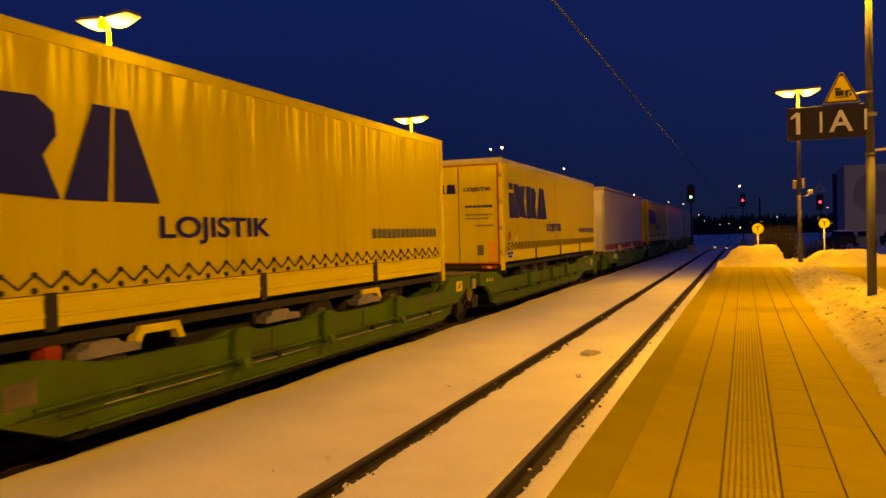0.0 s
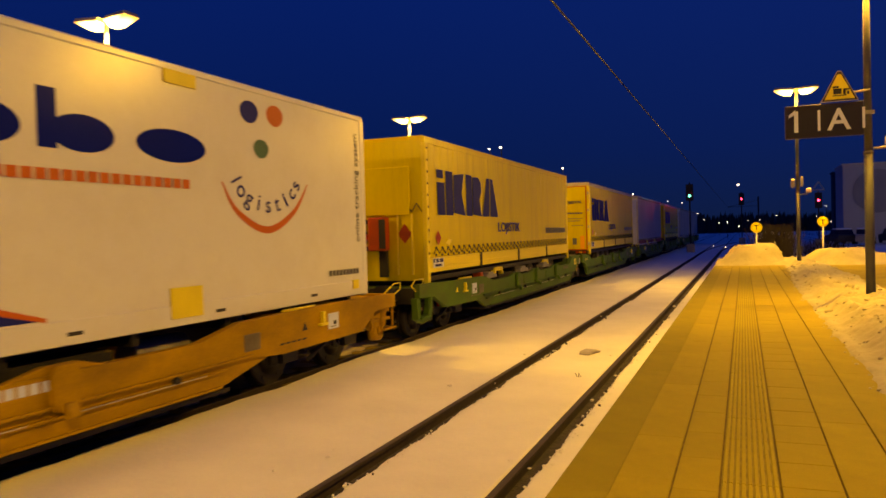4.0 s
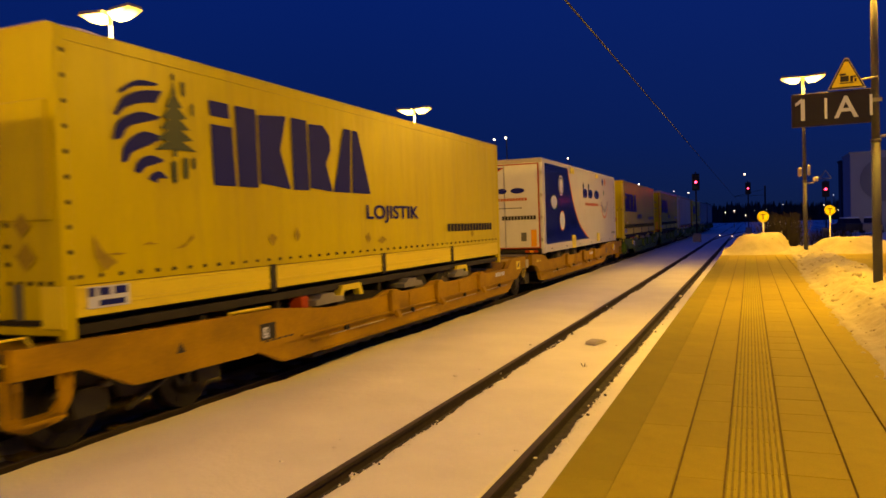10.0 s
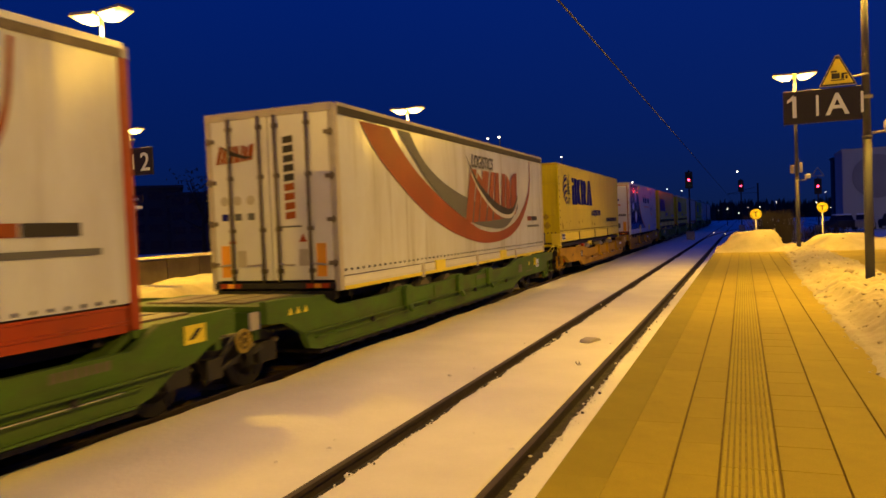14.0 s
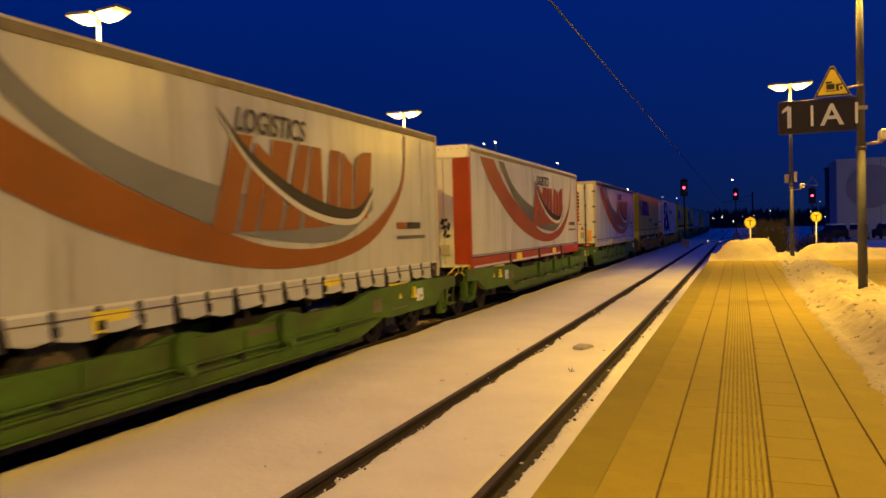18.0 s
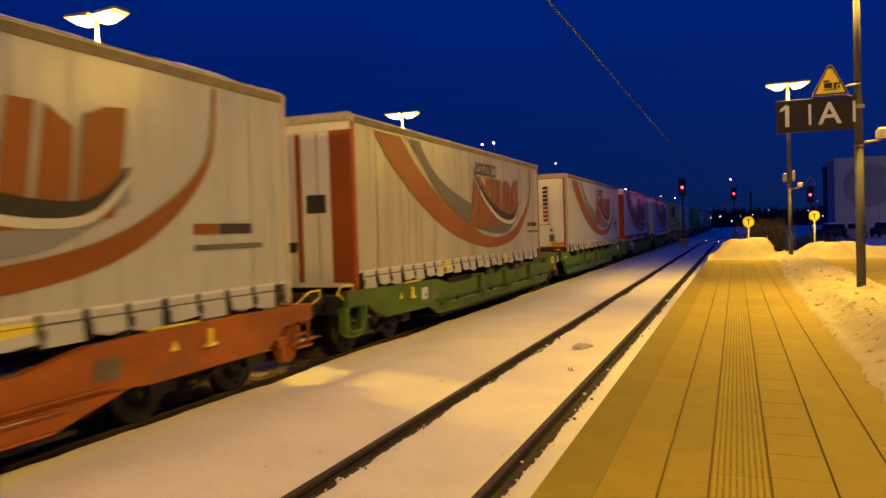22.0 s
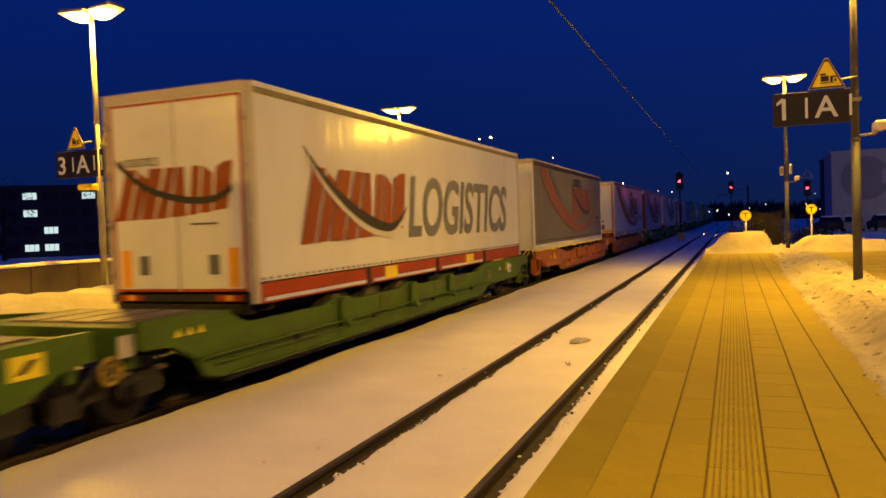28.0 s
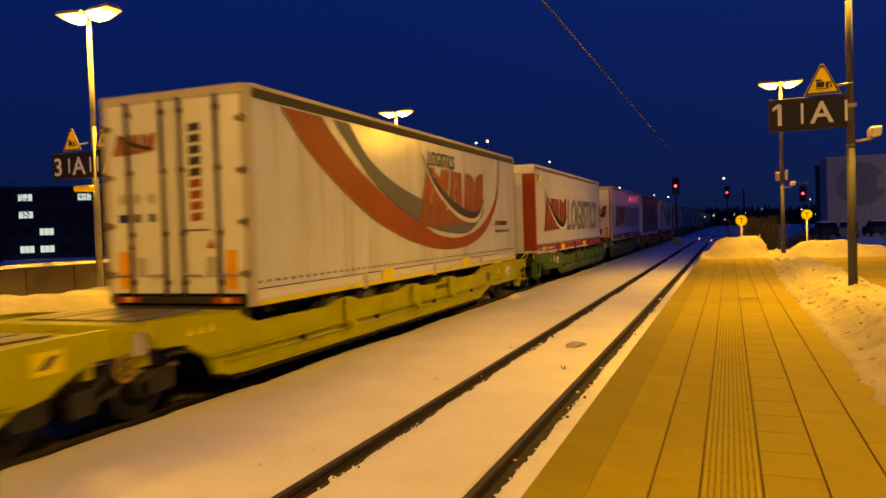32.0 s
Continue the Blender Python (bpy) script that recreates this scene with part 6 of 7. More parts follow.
def box_trailer(start):
    L, top = 13.75, 4.25
    tr = thing("semi_trailer", "white and blue box trailer with egg-shaped prints", "trailer", group="trailers on the freight train")
    boxpart("side_panel", (HALF - 0.05, HALF + 0.004, 0.28, L - 0.1, 1.44, top - 0.10), WHITE, tr)
    boxpart("side_panel", (-HALF, -HALF + 0.05, 0.1, L - 0.1, 1.25, top - 0.10), WHITE, tr)
    boxpart("roof", (-HALF, HALF, 0.0, L, top - 0.10, top), WHITE, tr, bevel=0.02)
    boxpart("floor", (-HALF + 0.05, HALF - 0.05, 0.08, L - 0.08, 1.2, 1.3), UNDER, tr)
    sill = boxpart("sill", (HALF - 0.06, HALF + 0.016, 0.28, L - 0.02, 1.19, 1.44), WHITE, tr, bevel=0.012)
    for k in range(6):
        boxpart("sill_slot", (HALF + 0.016, HALF + 0.020, 0.9 + 2.2 * k, 1.08 + 2.2 * k, 1.28, 1.32), DARK_MARK, sill)
    for y in (0.0, L - 0.16):
        for side in (-1, 1):
            boxpart("corner_post", (*sorted((side * (HALF - 0.10), side * (HALF + 0.016))), y, y + 0.28 if y == 0 else y + 0.16, 1.17, top - 0.08), WHITE, tr, bevel=0.02)
    end_wall(tr, L - 0.06, top, WHITE)
    chassis(tr, L, True)
    door_end(tr, top, WHITE, lamps=ORANGE_PAINT)
    X = HALF + 0.008
    edge = [(3.60, 4.10), (3.88, 3.63), (4.46, 2.83), (5.29, 2.16), (6.25, 1.75), (7.27, 1.46)]
    sm = smooth(edge)
    side_poly("blue_field", [(0.31, 1.46)] + sm[::-1] + [(0.31, 4.10)], BLUE_PANEL, tr, X, "dark blue printed field")
    side_stroke("orange_edge", edge, (0.09, 0.09, 0.09, 0.09, 0.08, 0.04), ORANGE_RED, tr, X + 0.004)
    for u, z, ru, rz, rim, fat in ((2.49, 3.41, 0.37, 0.35, SIGN_WHITE, 0), (1.42, 2.82, 0.44, 0.25, bpy.data.materials.get("print_green") or material("print_green", (0.010, 0.095, 0.070), 0.4), 0), (2.56, 2.18, 0.40, 0.36, ORANGE_RED, 0)):
        side_oval("egg_print", u, z, ru, rz, rim, tr, X + 0.004, 0.35)
        if rim is SIGN_WHITE:
            side_oval("egg_print", u, z, ru * 0.87, rz * 0.87, BLUE_PANEL, tr, X + 0.006, 0.35)
            side_oval("egg_print", u, z, ru * 0.70, rz * 0.70, SIGN_WHITE, tr, X + 0.008, 0.35)
        else:
            side_oval("egg_print", u, z, ru * 0.90, rz * 0.88, SIGN_WHITE, tr, X + 0.006, 0.35)
    for k, (a, b, tall) in enumerate(((6.23, 7.05, 1), (7.25, 8.15, 1), (8.35, 9.58, 0))):
        z1 = 3.68 if tall else 3.44
        if tall:
            side_poly("blue_block", rect(a, 3.10, a + 0.22, z1), BLUE_PANEL, tr, X)
        side_oval("blue_block", (a + b) / 2 + 0.08, 3.28, (b - a) / 2 - 0.05, 0.19, BLUE_PANEL, tr, X + 0.002)
    bars(tr, 6.6, 9.33, 2.85, 0.11, 18, ORANGE_RED)
    for u, z, r, m in ((10.50, 3.87, 0.2, BLUE_MARK), (11.09, 3.89, 0.2, ORANGE_RED), (10.75, 3.40, 0.17, bpy.data.materials["print_green"])):
        side_oval("dot_print", u, z, r, r * 0.75, m, tr, X, 0.3)
    side_stroke("smile", [(9.90, 2.92), (10.2, 2.54), (10.85, 2.30), (11.50, 2.55), (11.90, 2.98)], (0.02, 0.08, 0.10, 0.08, 0.02), ORANGE_RED, tr, X)
    for k, ch in enumerate("logistics"):
        a = math.pi * (1.13 + 0.74 * k / 8)
        ob = letters("letter", ch, 0.34, Matrix.Identity(4), BLUE_MARK, tr, depth=0.002, align="CENTER")
        turn = a + math.pi / 2
        ob.matrix_basis = Matrix.Translation((X + 0.003, 10.88 + 0.86 * math.cos(a), 3.16 + 0.62 * math.sin(a))) @ pose(0, 0, 0, math.degrees(turn), 0, 0) @ pose(0, 0, 0, 90, 0, 90)
    ob = letters("vertical_word", "online tracking system", 0.205, Matrix.Identity(4), GREY_MARK, tr, depth=0.002)
    ob.matrix_basis = Matrix.Translation((X + 0.003, 13.50, 2.08)) @ pose(0, 0, 0, 90, 0, 0) @ pose(0, 0, 0, 90, 0, 90)
    split_letters(ob, GREY_MARK, tr)
    for a, b, c, d in ((4.05, 3.95, 4.65, 4.16), (8.92, 4.0, 9.45, 4.16), (4.05, 1.19, 4.65, 1.66), (8.92, 1.28, 9.45, 1.64), (13.2, 1.3, 13.4, 1.45)):
        boxpart("lifting_plate", (HALF + 0.006, HALF + 0.03, a, c, b, d), YELLOW_PAINT, tr, "yellow lifting plate")
    bars(tr, 12.45, 13.45, 1.60, 0.09, 9, GREY_MARK)
    corner = smooth([(-0.05, 3.99), (-0.55, 3.70), (-0.92, 3.28), (-1.15, 2.75)])
    end_poly("blue_field", [(-1.15, 3.99)] + [(-1.15, 2.75)] + corner[::-1][1:], BLUE_PANEL, tr, -0.010)
    end_poly("orange_edge", corner + [(x + 0.05, z - 0.02) for x, z in corner[::-1]], ORANGE_RED, tr, -0.012)
    for k, (a, b, tall) in enumerate(((-0.80, -0.42, 1), (-0.34, 0.08, 1), (0.14, 0.67, 0))):
        if tall:
            end_poly("blue_block", rect(a, 3.14, a + 0.09, 3.40), BLUE_MARK, tr, -0.012)
        end_poly("blue_block", [((a + b) / 2 + 0.04 + ((b - a) / 2 - 0.03) * math.cos(q * math.tau / 20), 3.22 + 0.09 * math.sin(q * math.tau / 20)) for q in range(20)], BLUE_MARK, tr, -0.014)
    bars(tr, -0.92, 0.77, 2.94, 0.09, 17, ORANGE_RED, True)
    bars(tr, -0.8, 0.6, 2.66, 0.035, 14, GREY_MARK, True)
    bars(tr, -0.10, 1.06, 2.34, 0.13, 11, DARK_MARK, True)
    ROLLING.append((tr, start))


box_trailer(-14.70)
yellow_trailer(-32.80, True, False, "globe", "grimy yellow tarpaulin trailer with a globe and fir print", 0.006, 17.0)
t = white_trailer(-48.6, 13.45, "white trailer with red swoosh and barred steel doors", False, "white", "swoosh", rods=True, seed=19.0, corner=ROOFMAT)
door_marks(t)
t = white_trailer(-66.25, 13.3, "white trailer with red boards and red corner posts", True, "red", "swoosh", corner=RED_PAINT, seed=23.0)
gear_frame(t, (0.06, 2.47, 0.46, 3.21))
for k, (x, z, w, h) in enumerate(((0.56, 2.36, 0.07, 0.09), (0.66, 2.40, 0.05, 0.05), (0.60, 2.22, 0.10, 0.06), (0.72, 2.24, 0.05, 0.12), (0.62, 2.08, 0.06, 0.10), (0.70, 2.00, 0.08, 0.05))):
    end_poly("spray_mark", [(x - w, z - h * 0.6), (x + w * 0.2, z - h), (x + w, z + h * 0.5), (x - w * 0.1, z + h)], BLACK, t, -0.024)
end_poly("notice_plate", rect(0.50, 1.52, 0.74, 1.78), ROOFMAT, t, -0.024)
t = white_trailer(-81.95, 13.6, "off-white trailer with hanging strap buckles and doors", False, "straps", "swoosh", tarp=TARP_STRAPS, seed=29.0, flash=False, mark_mats=(ORANGE_MARK, SLATE_MARK))
door_marks(t)
t = white_trailer(-99.55, 13.0, "grubby white trailer with red-striped front wall", True, "straps", "swoosh", corner=RED_MARK, tarp=TARP_GRUBBY, seed=31.0, mark_mats=(ORANGE_MARK, GREY_MARK))
for x in (-0.60, 0.22):
    boxpart("red_rib", (x - 0.05, x + 0.05, -0.03, 0.0, 1.32, 3.92), RED_MARK, t)
boxpart("corner_panel", (0.86, HALF + 0.004, -0.02, 0.0, 1.30, 3.94), RED_MARK, t)
boxpart("corner_panel", (-HALF, -HALF + 0.10, -0.02, 0.0, 1.30, 3.94), RED_MARK, t)
boxpart("notice_box", (0.38, 0.75, -0.05, 0.0, 2.52, 2.84), DARK_MARK, t, bevel=0.01)
boxpart("gauge_plate", (-1.02, -0.75, -0.05, 0.0, 1.75, 2.15), DARK_MARK, t, bevel=0.01)
boxpart("coupling_box", (-0.52, 0.14, -0.09, 0.0, 1.84, 2.02), UNDER, t, bevel=0.015)
end_poly("hazard_diamond", [(-1.0, 2.22), (-0.87, 2.36), (-1.0, 2.50), (-1.13, 2.36)], DARK_MARK, t, -0.012)
t = white_trailer(-115.05, 13.5, "off-white trailer with orange swoosh and plain doors", False, "straps", "swoosh", tarp=TARP_STRAPS, seed=37.0, flash=False, mark_mats=(ORANGE_MARK, material("blue_grey_print", (0.22, 0.24, 0.27), 0.45, var=0.12, scale=1, grain=25, bump=0.1)))
door_marks(t)
white_trailer(-133.1, 13.5, "grimy grey trailer with faded swoosh and white boards", True, "white", "swoosh", tarp=TARP_GREY, corner=WHITE, seed=41.0,
              mark_mats=(material("faded_red_print", (0.185, 0.062, 0.008), 0.5, var=0.15, scale=1, grain=25, bump=0.1), material("faded_grey_print", (0.115, 0.115, 0.11), 0.5, var=0.12, scale=1, grain=25, bump=0.1)))
t = white_trailer(-148.55, 13.7, "clean white trailer with red boards and large lettering", False, "red", "wide", tarp=TARP_CLEAN, mark_mats=(RED_MARK, SLATE_MARK), seed=43.0, corner=ROOFMAT)
door_marks(t, True)
t = white_trailer(-166.35, 13.5, "white trailer with red corner posts and gear frame", True, "red", "wide", tarp=TARP_CLEAN, mark_mats=(RED_MARK, SLATE_MARK), seed=47.0, corner=RED_PAINT)
gear_frame(t, (0.12, 2.46, 0.46, 3.16))
side_poly("approval_label", rect(0.58, 3.70, 0.95, 3.86), YELLOW_PAINT, t, SKIN + 0.006)
side_poly("faded_label", rect(0.34, 3.72, 0.56, 3.92), GREY_MARK, t, SKIN + 0.004)
side_poly("board_label", rect(0.20, 1.24, 0.82, 1.36), SIGN_WHITE, t, SKIN + 0.010)
side_poly("board_label", rect(0.30, 1.28, 0.78, 1.345), BLUE_PANEL, t, SKIN + 0.013)
side_poly("board_label", rect(0.86, 1.26, 1.34, 1.40), YELLOW_PAINT, t, SKIN + 0.010)
bars(t, 1.55, 2.75, 1.34, 0.07, 9, PALE_PRINT)
t = white_trailer(-182.5, 13.55, "white trailer with dented steel doors and red swoosh", False, "white", "swoosh", rods=True, seed=53.0, corner=ROOFMAT)
door_marks(t)


def roof_snow(start, length, seed):
    """A ragged crust of snow left along a trailer's roof edge."""
    def height(x, y):
        lump = 0.55 + 0.9 * noise.noise(Vector((0, y * 0.9, seed))) + 0.5 * noise.noise(Vector((x * 3, y * 3.4, seed + 2)))
        return 4.21 + 0.065 * max(0.0, min(1.0, lump)) * math.sqrt(max(0.0, 1 - ((x - 1.18) / 0.115) ** 2))
    ob = tagged(sheet("roof_snow", spread([(1.06, 1.30, 0.03)]), spread([(0.1, length - 0.1, 0.07)]), height, SNOW), "thin crust of old snow on a trailer roof", "snow", kind="stuff")
    ROLLING.append((ob, start))


roof_snow(-32.80, 0.7, 4.0)
roof_snow(-115.05, 13.5, 3.0)
roof_snow(-133.1, 13.5, 6.0)

# ---- masts and signs ----


def lamp_mast(x, y, base, label, paint=GALV):
    m = thing("lamp_mast", label, "street lamp", group="platform lamps", at=pose(x, y, 0))
    bm = bmesh.new()
    rod(bm, (0, 0, base), (0, 0, 3.3), 0.072, 0.068, 14)
    rod(bm, (0, 0, 3.3), (0, 0, HEAD + 0.05), 0.062, 0.045, 14)
    pole = part("pole", bm, paint, m)
    bm = bmesh.new()
    rod(bm, (0, 0, 3.28), (0, 0, 3.34), 0.077, 0.077, 14)
    part("collar", bm, paint, pole)
    bm = bmesh.new()
    box(bm, -0.08, 0.08, -0.05, 0.05, HEAD - 0.02, HEAD + 0.08)
    part("cross_arm", bm, GALV, m)
    for s in (-1, 1):
        bm = bmesh.new()
        v = [bm.verts.new(p) for p in ((s * 0.10, -0.16, HEAD + 0.0), (s * 0.10, 0.16, HEAD + 0.0), (s * 0.72, 0.22, HEAD + 0.04), (s * 0.72, -0.22, HEAD + 0.04),
                                       (s * 0.10, -0.13, HEAD + 0.09), (s * 0.10, 0.13, HEAD + 0.09), (s * 0.69, 0.18, HEAD + 0.12), (s * 0.69, -0.18, HEAD + 0.12))]
        for q in ((0, 1, 2, 3), (4, 7, 6, 5), (0, 4, 5, 1), (1, 5, 6, 2), (2, 6, 7, 3), (3, 7, 4, 0)):
            bm.faces.new([v[i] for i in q])
        bmesh.ops.recalc_face_normals(bm, faces=bm.faces[:])
        h = part("lamp_head", bm, GALV, m)
        bm = bmesh.new()
        v = [bm.verts.new(p) for p in ((s * 0.09, -0.19, HEAD - 0.004), (s * 0.09, 0.19, HEAD - 0.004), (s * 0.71, 0.22, HEAD + 0.035), (s * 0.71, -0.22, HEAD + 0.035),
                                       (s * 0.18, -0.11, HEAD - 0.15), (s * 0.18, 0.11, HEAD - 0.15), (s * 0.40, 0.13, HEAD - 0.14), (s * 0.40, -0.13, HEAD - 0.14))]
        for q in ((4, 5, 6, 7), (0, 1, 5, 4), (1, 2, 6, 5), (2, 3, 7, 6), (3, 0, 4, 7)):
            bm.faces.new([v[i] for i in q])
        bmesh.ops.recalc_face_normals(bm, faces=bm.faces[:])
        g = part("diffuser", bm, LAMP_GLOW, h, "glowing yellow glass diffuser")
        g.visible_shadow = False
    return m


for mx, my in LEFT_MASTS:
    lamp_mast(mx, my, 0.7, "tall grey steel lamp mast with two glowing heads")
right_masts = [lamp_mast(mx, my, 0.7, "grey steel lamp mast standing in platform snow", MAST) for mx, my in RIGHT_MASTS]


def cctv(mast, z, s):
    """A camera on a bracket and a loudspeaker on the mast."""
    bm = bmesh.new()
    rod(bm, (0.07, 0, z - 0.12), (0.30, 0, z - 0.10), 0.022, None, 8)
    rod(bm, (0.30, 0, z - 0.10), (0.34, -0.02, z), 0.022, None, 8)
    arm = part("camera_bracket", bm, GALV, mast)
    bm = bmesh.new()
    prism(bm, [(-0.20, z - 0.06), (0.16, z - 0.06), (0.16, z + 0.08), (-0.20, z + 0.09), (-0.26, z + 0.07)], 0.26, 0.42)
    part("camera_housing", bm, WHITE, arm, "pale weatherproof camera housing", bevel=0.015)
    bm = bmesh.new()
    rod(bm, (0.34, -0.205, z + 0.01), (0.34, -0.19, z + 0.01), 0.05, None, 12)
    part("lens", bm, BLACK, arm)


cctv(right_masts[1], 3.55, 1)
cctv(right_masts[2], 3.50, 1)
cctv(right_masts[3], 3.36, 1)
bm = bmesh.new()
box(bm, -0.22, -0.09, -0.12, 0.06, 3.50, 3.80)
part("loudspeaker", bm, GALV, right_masts[3], bevel=0.02)
bm = bmesh.new()
box(bm, 0.09, 0.18, -0.12, 0.06, 3.52, 3.88)
part("loudspeaker", bm, ROOFMAT, right_masts[3], bevel=0.02)

def platform_sign(x, y, z, letters_left, group="platform signs"):
    """A dark board with white characters under a yellow warning triangle, reaching left of its pole."""
    s = thing("platform_sign", "dark blue platform sign board with white characters", "sign", group=group, at=pose(x, y, z))
    b = boxpart("board", (0.03, 1.20, -0.03, 0.03, -0.28, 0.27), SIGN_DARK, s, bevel=0.008)
    m = Matrix.Translation((0, -0.034, 0)) @ pose(0, 0, 0, 90, 0, 0)
    for text, cx in letters_left:
        letters("character", text, 0.50, Matrix.Translation((cx, -0.034, -0.17)) @ pose(0, 0, 0, 90, 0, 0), SIGN_WHITE, b, depth=0.003, bold=0.006, align="CENTER")
    return s, b


s, b = platform_sign(0.63, 13.95, 3.89, (("1", 0.20), ("A", 0.84)))
for cx in (0.545, 1.20):
    boxpart("divider", (cx - 0.02, cx + 0.02, -0.036, -0.030, -0.17, 0.17), SIGN_WHITE, b)
boxpart("bracket", (1.20, 1.36, -0.02, 0.02, 0.05, 0.11), GALV, s)
bm = bmesh.new()
prism_y(bm, [(0.09, 0.07), (0.09, 0.12), (0.19, 0.20), (0.19, 0.13)], -0.037, -0.030)
part("character_flag", bm, SIGN_WHITE, b)


def warning_triangle(x, y, z, size, label):
    t = thing("warning_sign", label, "sign", group="warning triangles", at=pose(x, y, z))
    def tri(k):
        h = size * k * 0.88
        return [(-size * k / 2, -h * 0.36 + 0.0), (size * k / 2, -h * 0.36), (0.05 * size, h * 0.66), (-0.05 * size, h * 0.66)]
    for name, k, y0, y1, mat in (("plate", 1.0, -0.004, 0.012, ROOFMAT), ("black_border", 0.94, -0.008, -0.004, DARK_MARK), ("yellow_field", 0.80, -0.012, -0.008, YELLOW_PAINT)):
        bm = bmesh.new()
        prism_y(bm, tri(k), y0, y1)
        part(name, bm, mat, t)
    for d in ((-0.09, 0.03, -0.06, 0.03), (-0.10, -0.01, 0.04, 0.07), (0.05, 0.09, -0.07, 0.02), (0.11, 0.14, -0.07, -0.02), (0.06, 0.14, 0.0, 0.025), (-0.10, 0.10, -0.09, -0.075)):
        boxpart("pictogram_bar", (d[0] * size / 0.55, d[1] * size / 0.55, -0.016, -0.012, d[2] * size / 0.55, d[3] * size / 0.55), DARK_MARK, t)
    bm = bmesh.new()
    rod(bm, (size * 0.28, 0.02, -0.05), (size * 0.80, 0.03, -0.02), 0.018, None, 8)
    part("bracket", bm, GALV, t)
    return t


warning_triangle(1.485, 13.93, 4.36, 0.56, "yellow and black triangular warning sign")


def stop_disc(x, y, z, base, label, k=1.0):
    d = thing("stop_disc", label, "sign", group="round stop signs", at=pose(x, y, 0))
    bm = bmesh.new()
    rod(bm, (0, 0.02, base), (0, 0.02, z), 0.032, None, 10)
    part("post", bm, WHITE, d)
    bm = bmesh.new()
    rod(bm, (0, -0.012, z), (0, 0.0, z), 0.218 * k, None, 28)
    part("rim", bm, YELLOW_PAINT, d)
    bm = bmesh.new()
    rod(bm, (0, -0.015, z), (0, -0.010, z), 0.186 * k, None, 28)
    part("dark_ring", bm, DARK_MARK, d)
    bm = bmesh.new()
    rod(bm, (0, -0.018, z), (0, -0.010, z), 0.170 * k, None, 28)
    part("disc", bm, YELLOW_PAINT, d)
    letters("character", "T", 0.31 * k, Matrix.Translation((0, -0.020, z - 0.11)) @ pose(0, 0, 0, 90, 0, 0), DARK_MARK, d, depth=0.003, bold=0.006, align="CENTER")


stop_disc(0.464, 33.0, 2.10, -0.1, "round yellow stop sign with a black T behind snow")
stop_disc(2.80, 32.0, 2.26, 0.7, "round yellow stop sign with a black T in snow", 0.88)
bm = bmesh.new()
rod(bm, (1.13, 32.7, -0.1), (1.13, 32.7, 1.52), 0.024, None, 8)
tagged(part("marker_stake", bm, GALV), "thin grey marker stake behind the snow heap", "stake")

# island platform beyond the train
bm = bmesh.new()
box(bm, -19.0, -9.15, -30, 60, -0.3, ZP - 0.02)
island = tagged(part("island_platform", bm, CONCRETE_EDGE), "concrete island platform beyond the train", "platform", kind="structure")


def island_snow(x, y):
    z = ZP + 0.02 + 0.05 * rough_at(x, y, 0.8, 31)
    bank = ease(9.5, 10.6, -x) * (1 - ease(12.6, 13.4, -x))
    return z + bank * (0.36 + 0.12 * rough_at(x, y, 0.6, 33) + 0.06 * rough_at(x, y, 2.2, 35)) + 0.03 * rough_at(x, y, 4, 36)


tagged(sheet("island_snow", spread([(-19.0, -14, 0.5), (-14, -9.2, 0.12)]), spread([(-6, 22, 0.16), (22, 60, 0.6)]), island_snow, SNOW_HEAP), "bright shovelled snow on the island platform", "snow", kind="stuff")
par = thing("parapet_wall", "low stone parapet capped with snow", "wall", kind="structure")
for k in range(26):
    y = -8 + k * 1.2
    boxpart("stone", (-13.75, -13.45, y, y + 1.185, 0.7, 1.60 + 0.004 * (k % 3)), BRICK, par, bevel=0.012)
tagged(sheet("parapet_snow", spread([(-13.82, -13.38, 0.055)]), spread([(-8, 23, 0.15)]), lambda x, y: 1.60 + (0.09 + 0.02 * rough_at(x, y, 1.5, 41)) * math.sqrt(max(0.0, 1 - ((x + 13.6) / 0.23) ** 2)), SNOW_HEAP), "snow cap lying on the parapet", "snow", kind="stuff")

sg = thing("sign_post", "grey post carrying two dark platform boards", "sign", at=pose(-12.33, 12.04, 0.204) @ Matrix.Scale(0.905, 4))
bm = bmesh.new()
rod(bm, (0, 0, 0.5), (0, 0, 4.75), 0.045, None, 10)
part("post", bm, GALV, sg)
for x0, chars, divs in ((-1.30, (("3", 0.20), ("A", 0.84)), (0.54, 1.19)), (0.05, (("A", 0.40), ("2", 1.04)), (0.06, 0.70))):
    b = boxpart("board", (x0, x0 + 1.25, -0.05, 0.0, 3.58, 4.20), SIGN_DARK, sg, bevel=0.008)
    for text, cx in chars:
        letters("character", text, 0.58, Matrix.Translation((x0 + cx, -0.054, 3.68)) @ pose(0, 0, 0, 90, 0, 0), SIGN_WHITE, b, depth=0.003, bold=0.006, align="CENTER")
    for cx in divs:
        boxpart("divider", (x0 + cx - 0.02, x0 + cx + 0.02, -0.056, -0.05, 3.72, 4.06), SIGN_WHITE, b)
warning_triangle(-12.91, 11.99, 4.204, 0.507, "yellow and black triangular warning sign")
warning_triangle(-12.01, 11.99, 4.204, 0.507, "yellow and black triangular warning sign")
# the lamplight on this box is put into its yellow colour
bm = bmesh.new()
box(bm, -12.91, -12.52, 11.95, 12.22, 3.172, 3.299)
tagged(part("camera_box", bm, YELLOW_PAINT, bevel=0.03), "camera box on the sign post, coloured yellow as if lamplit", "camera")

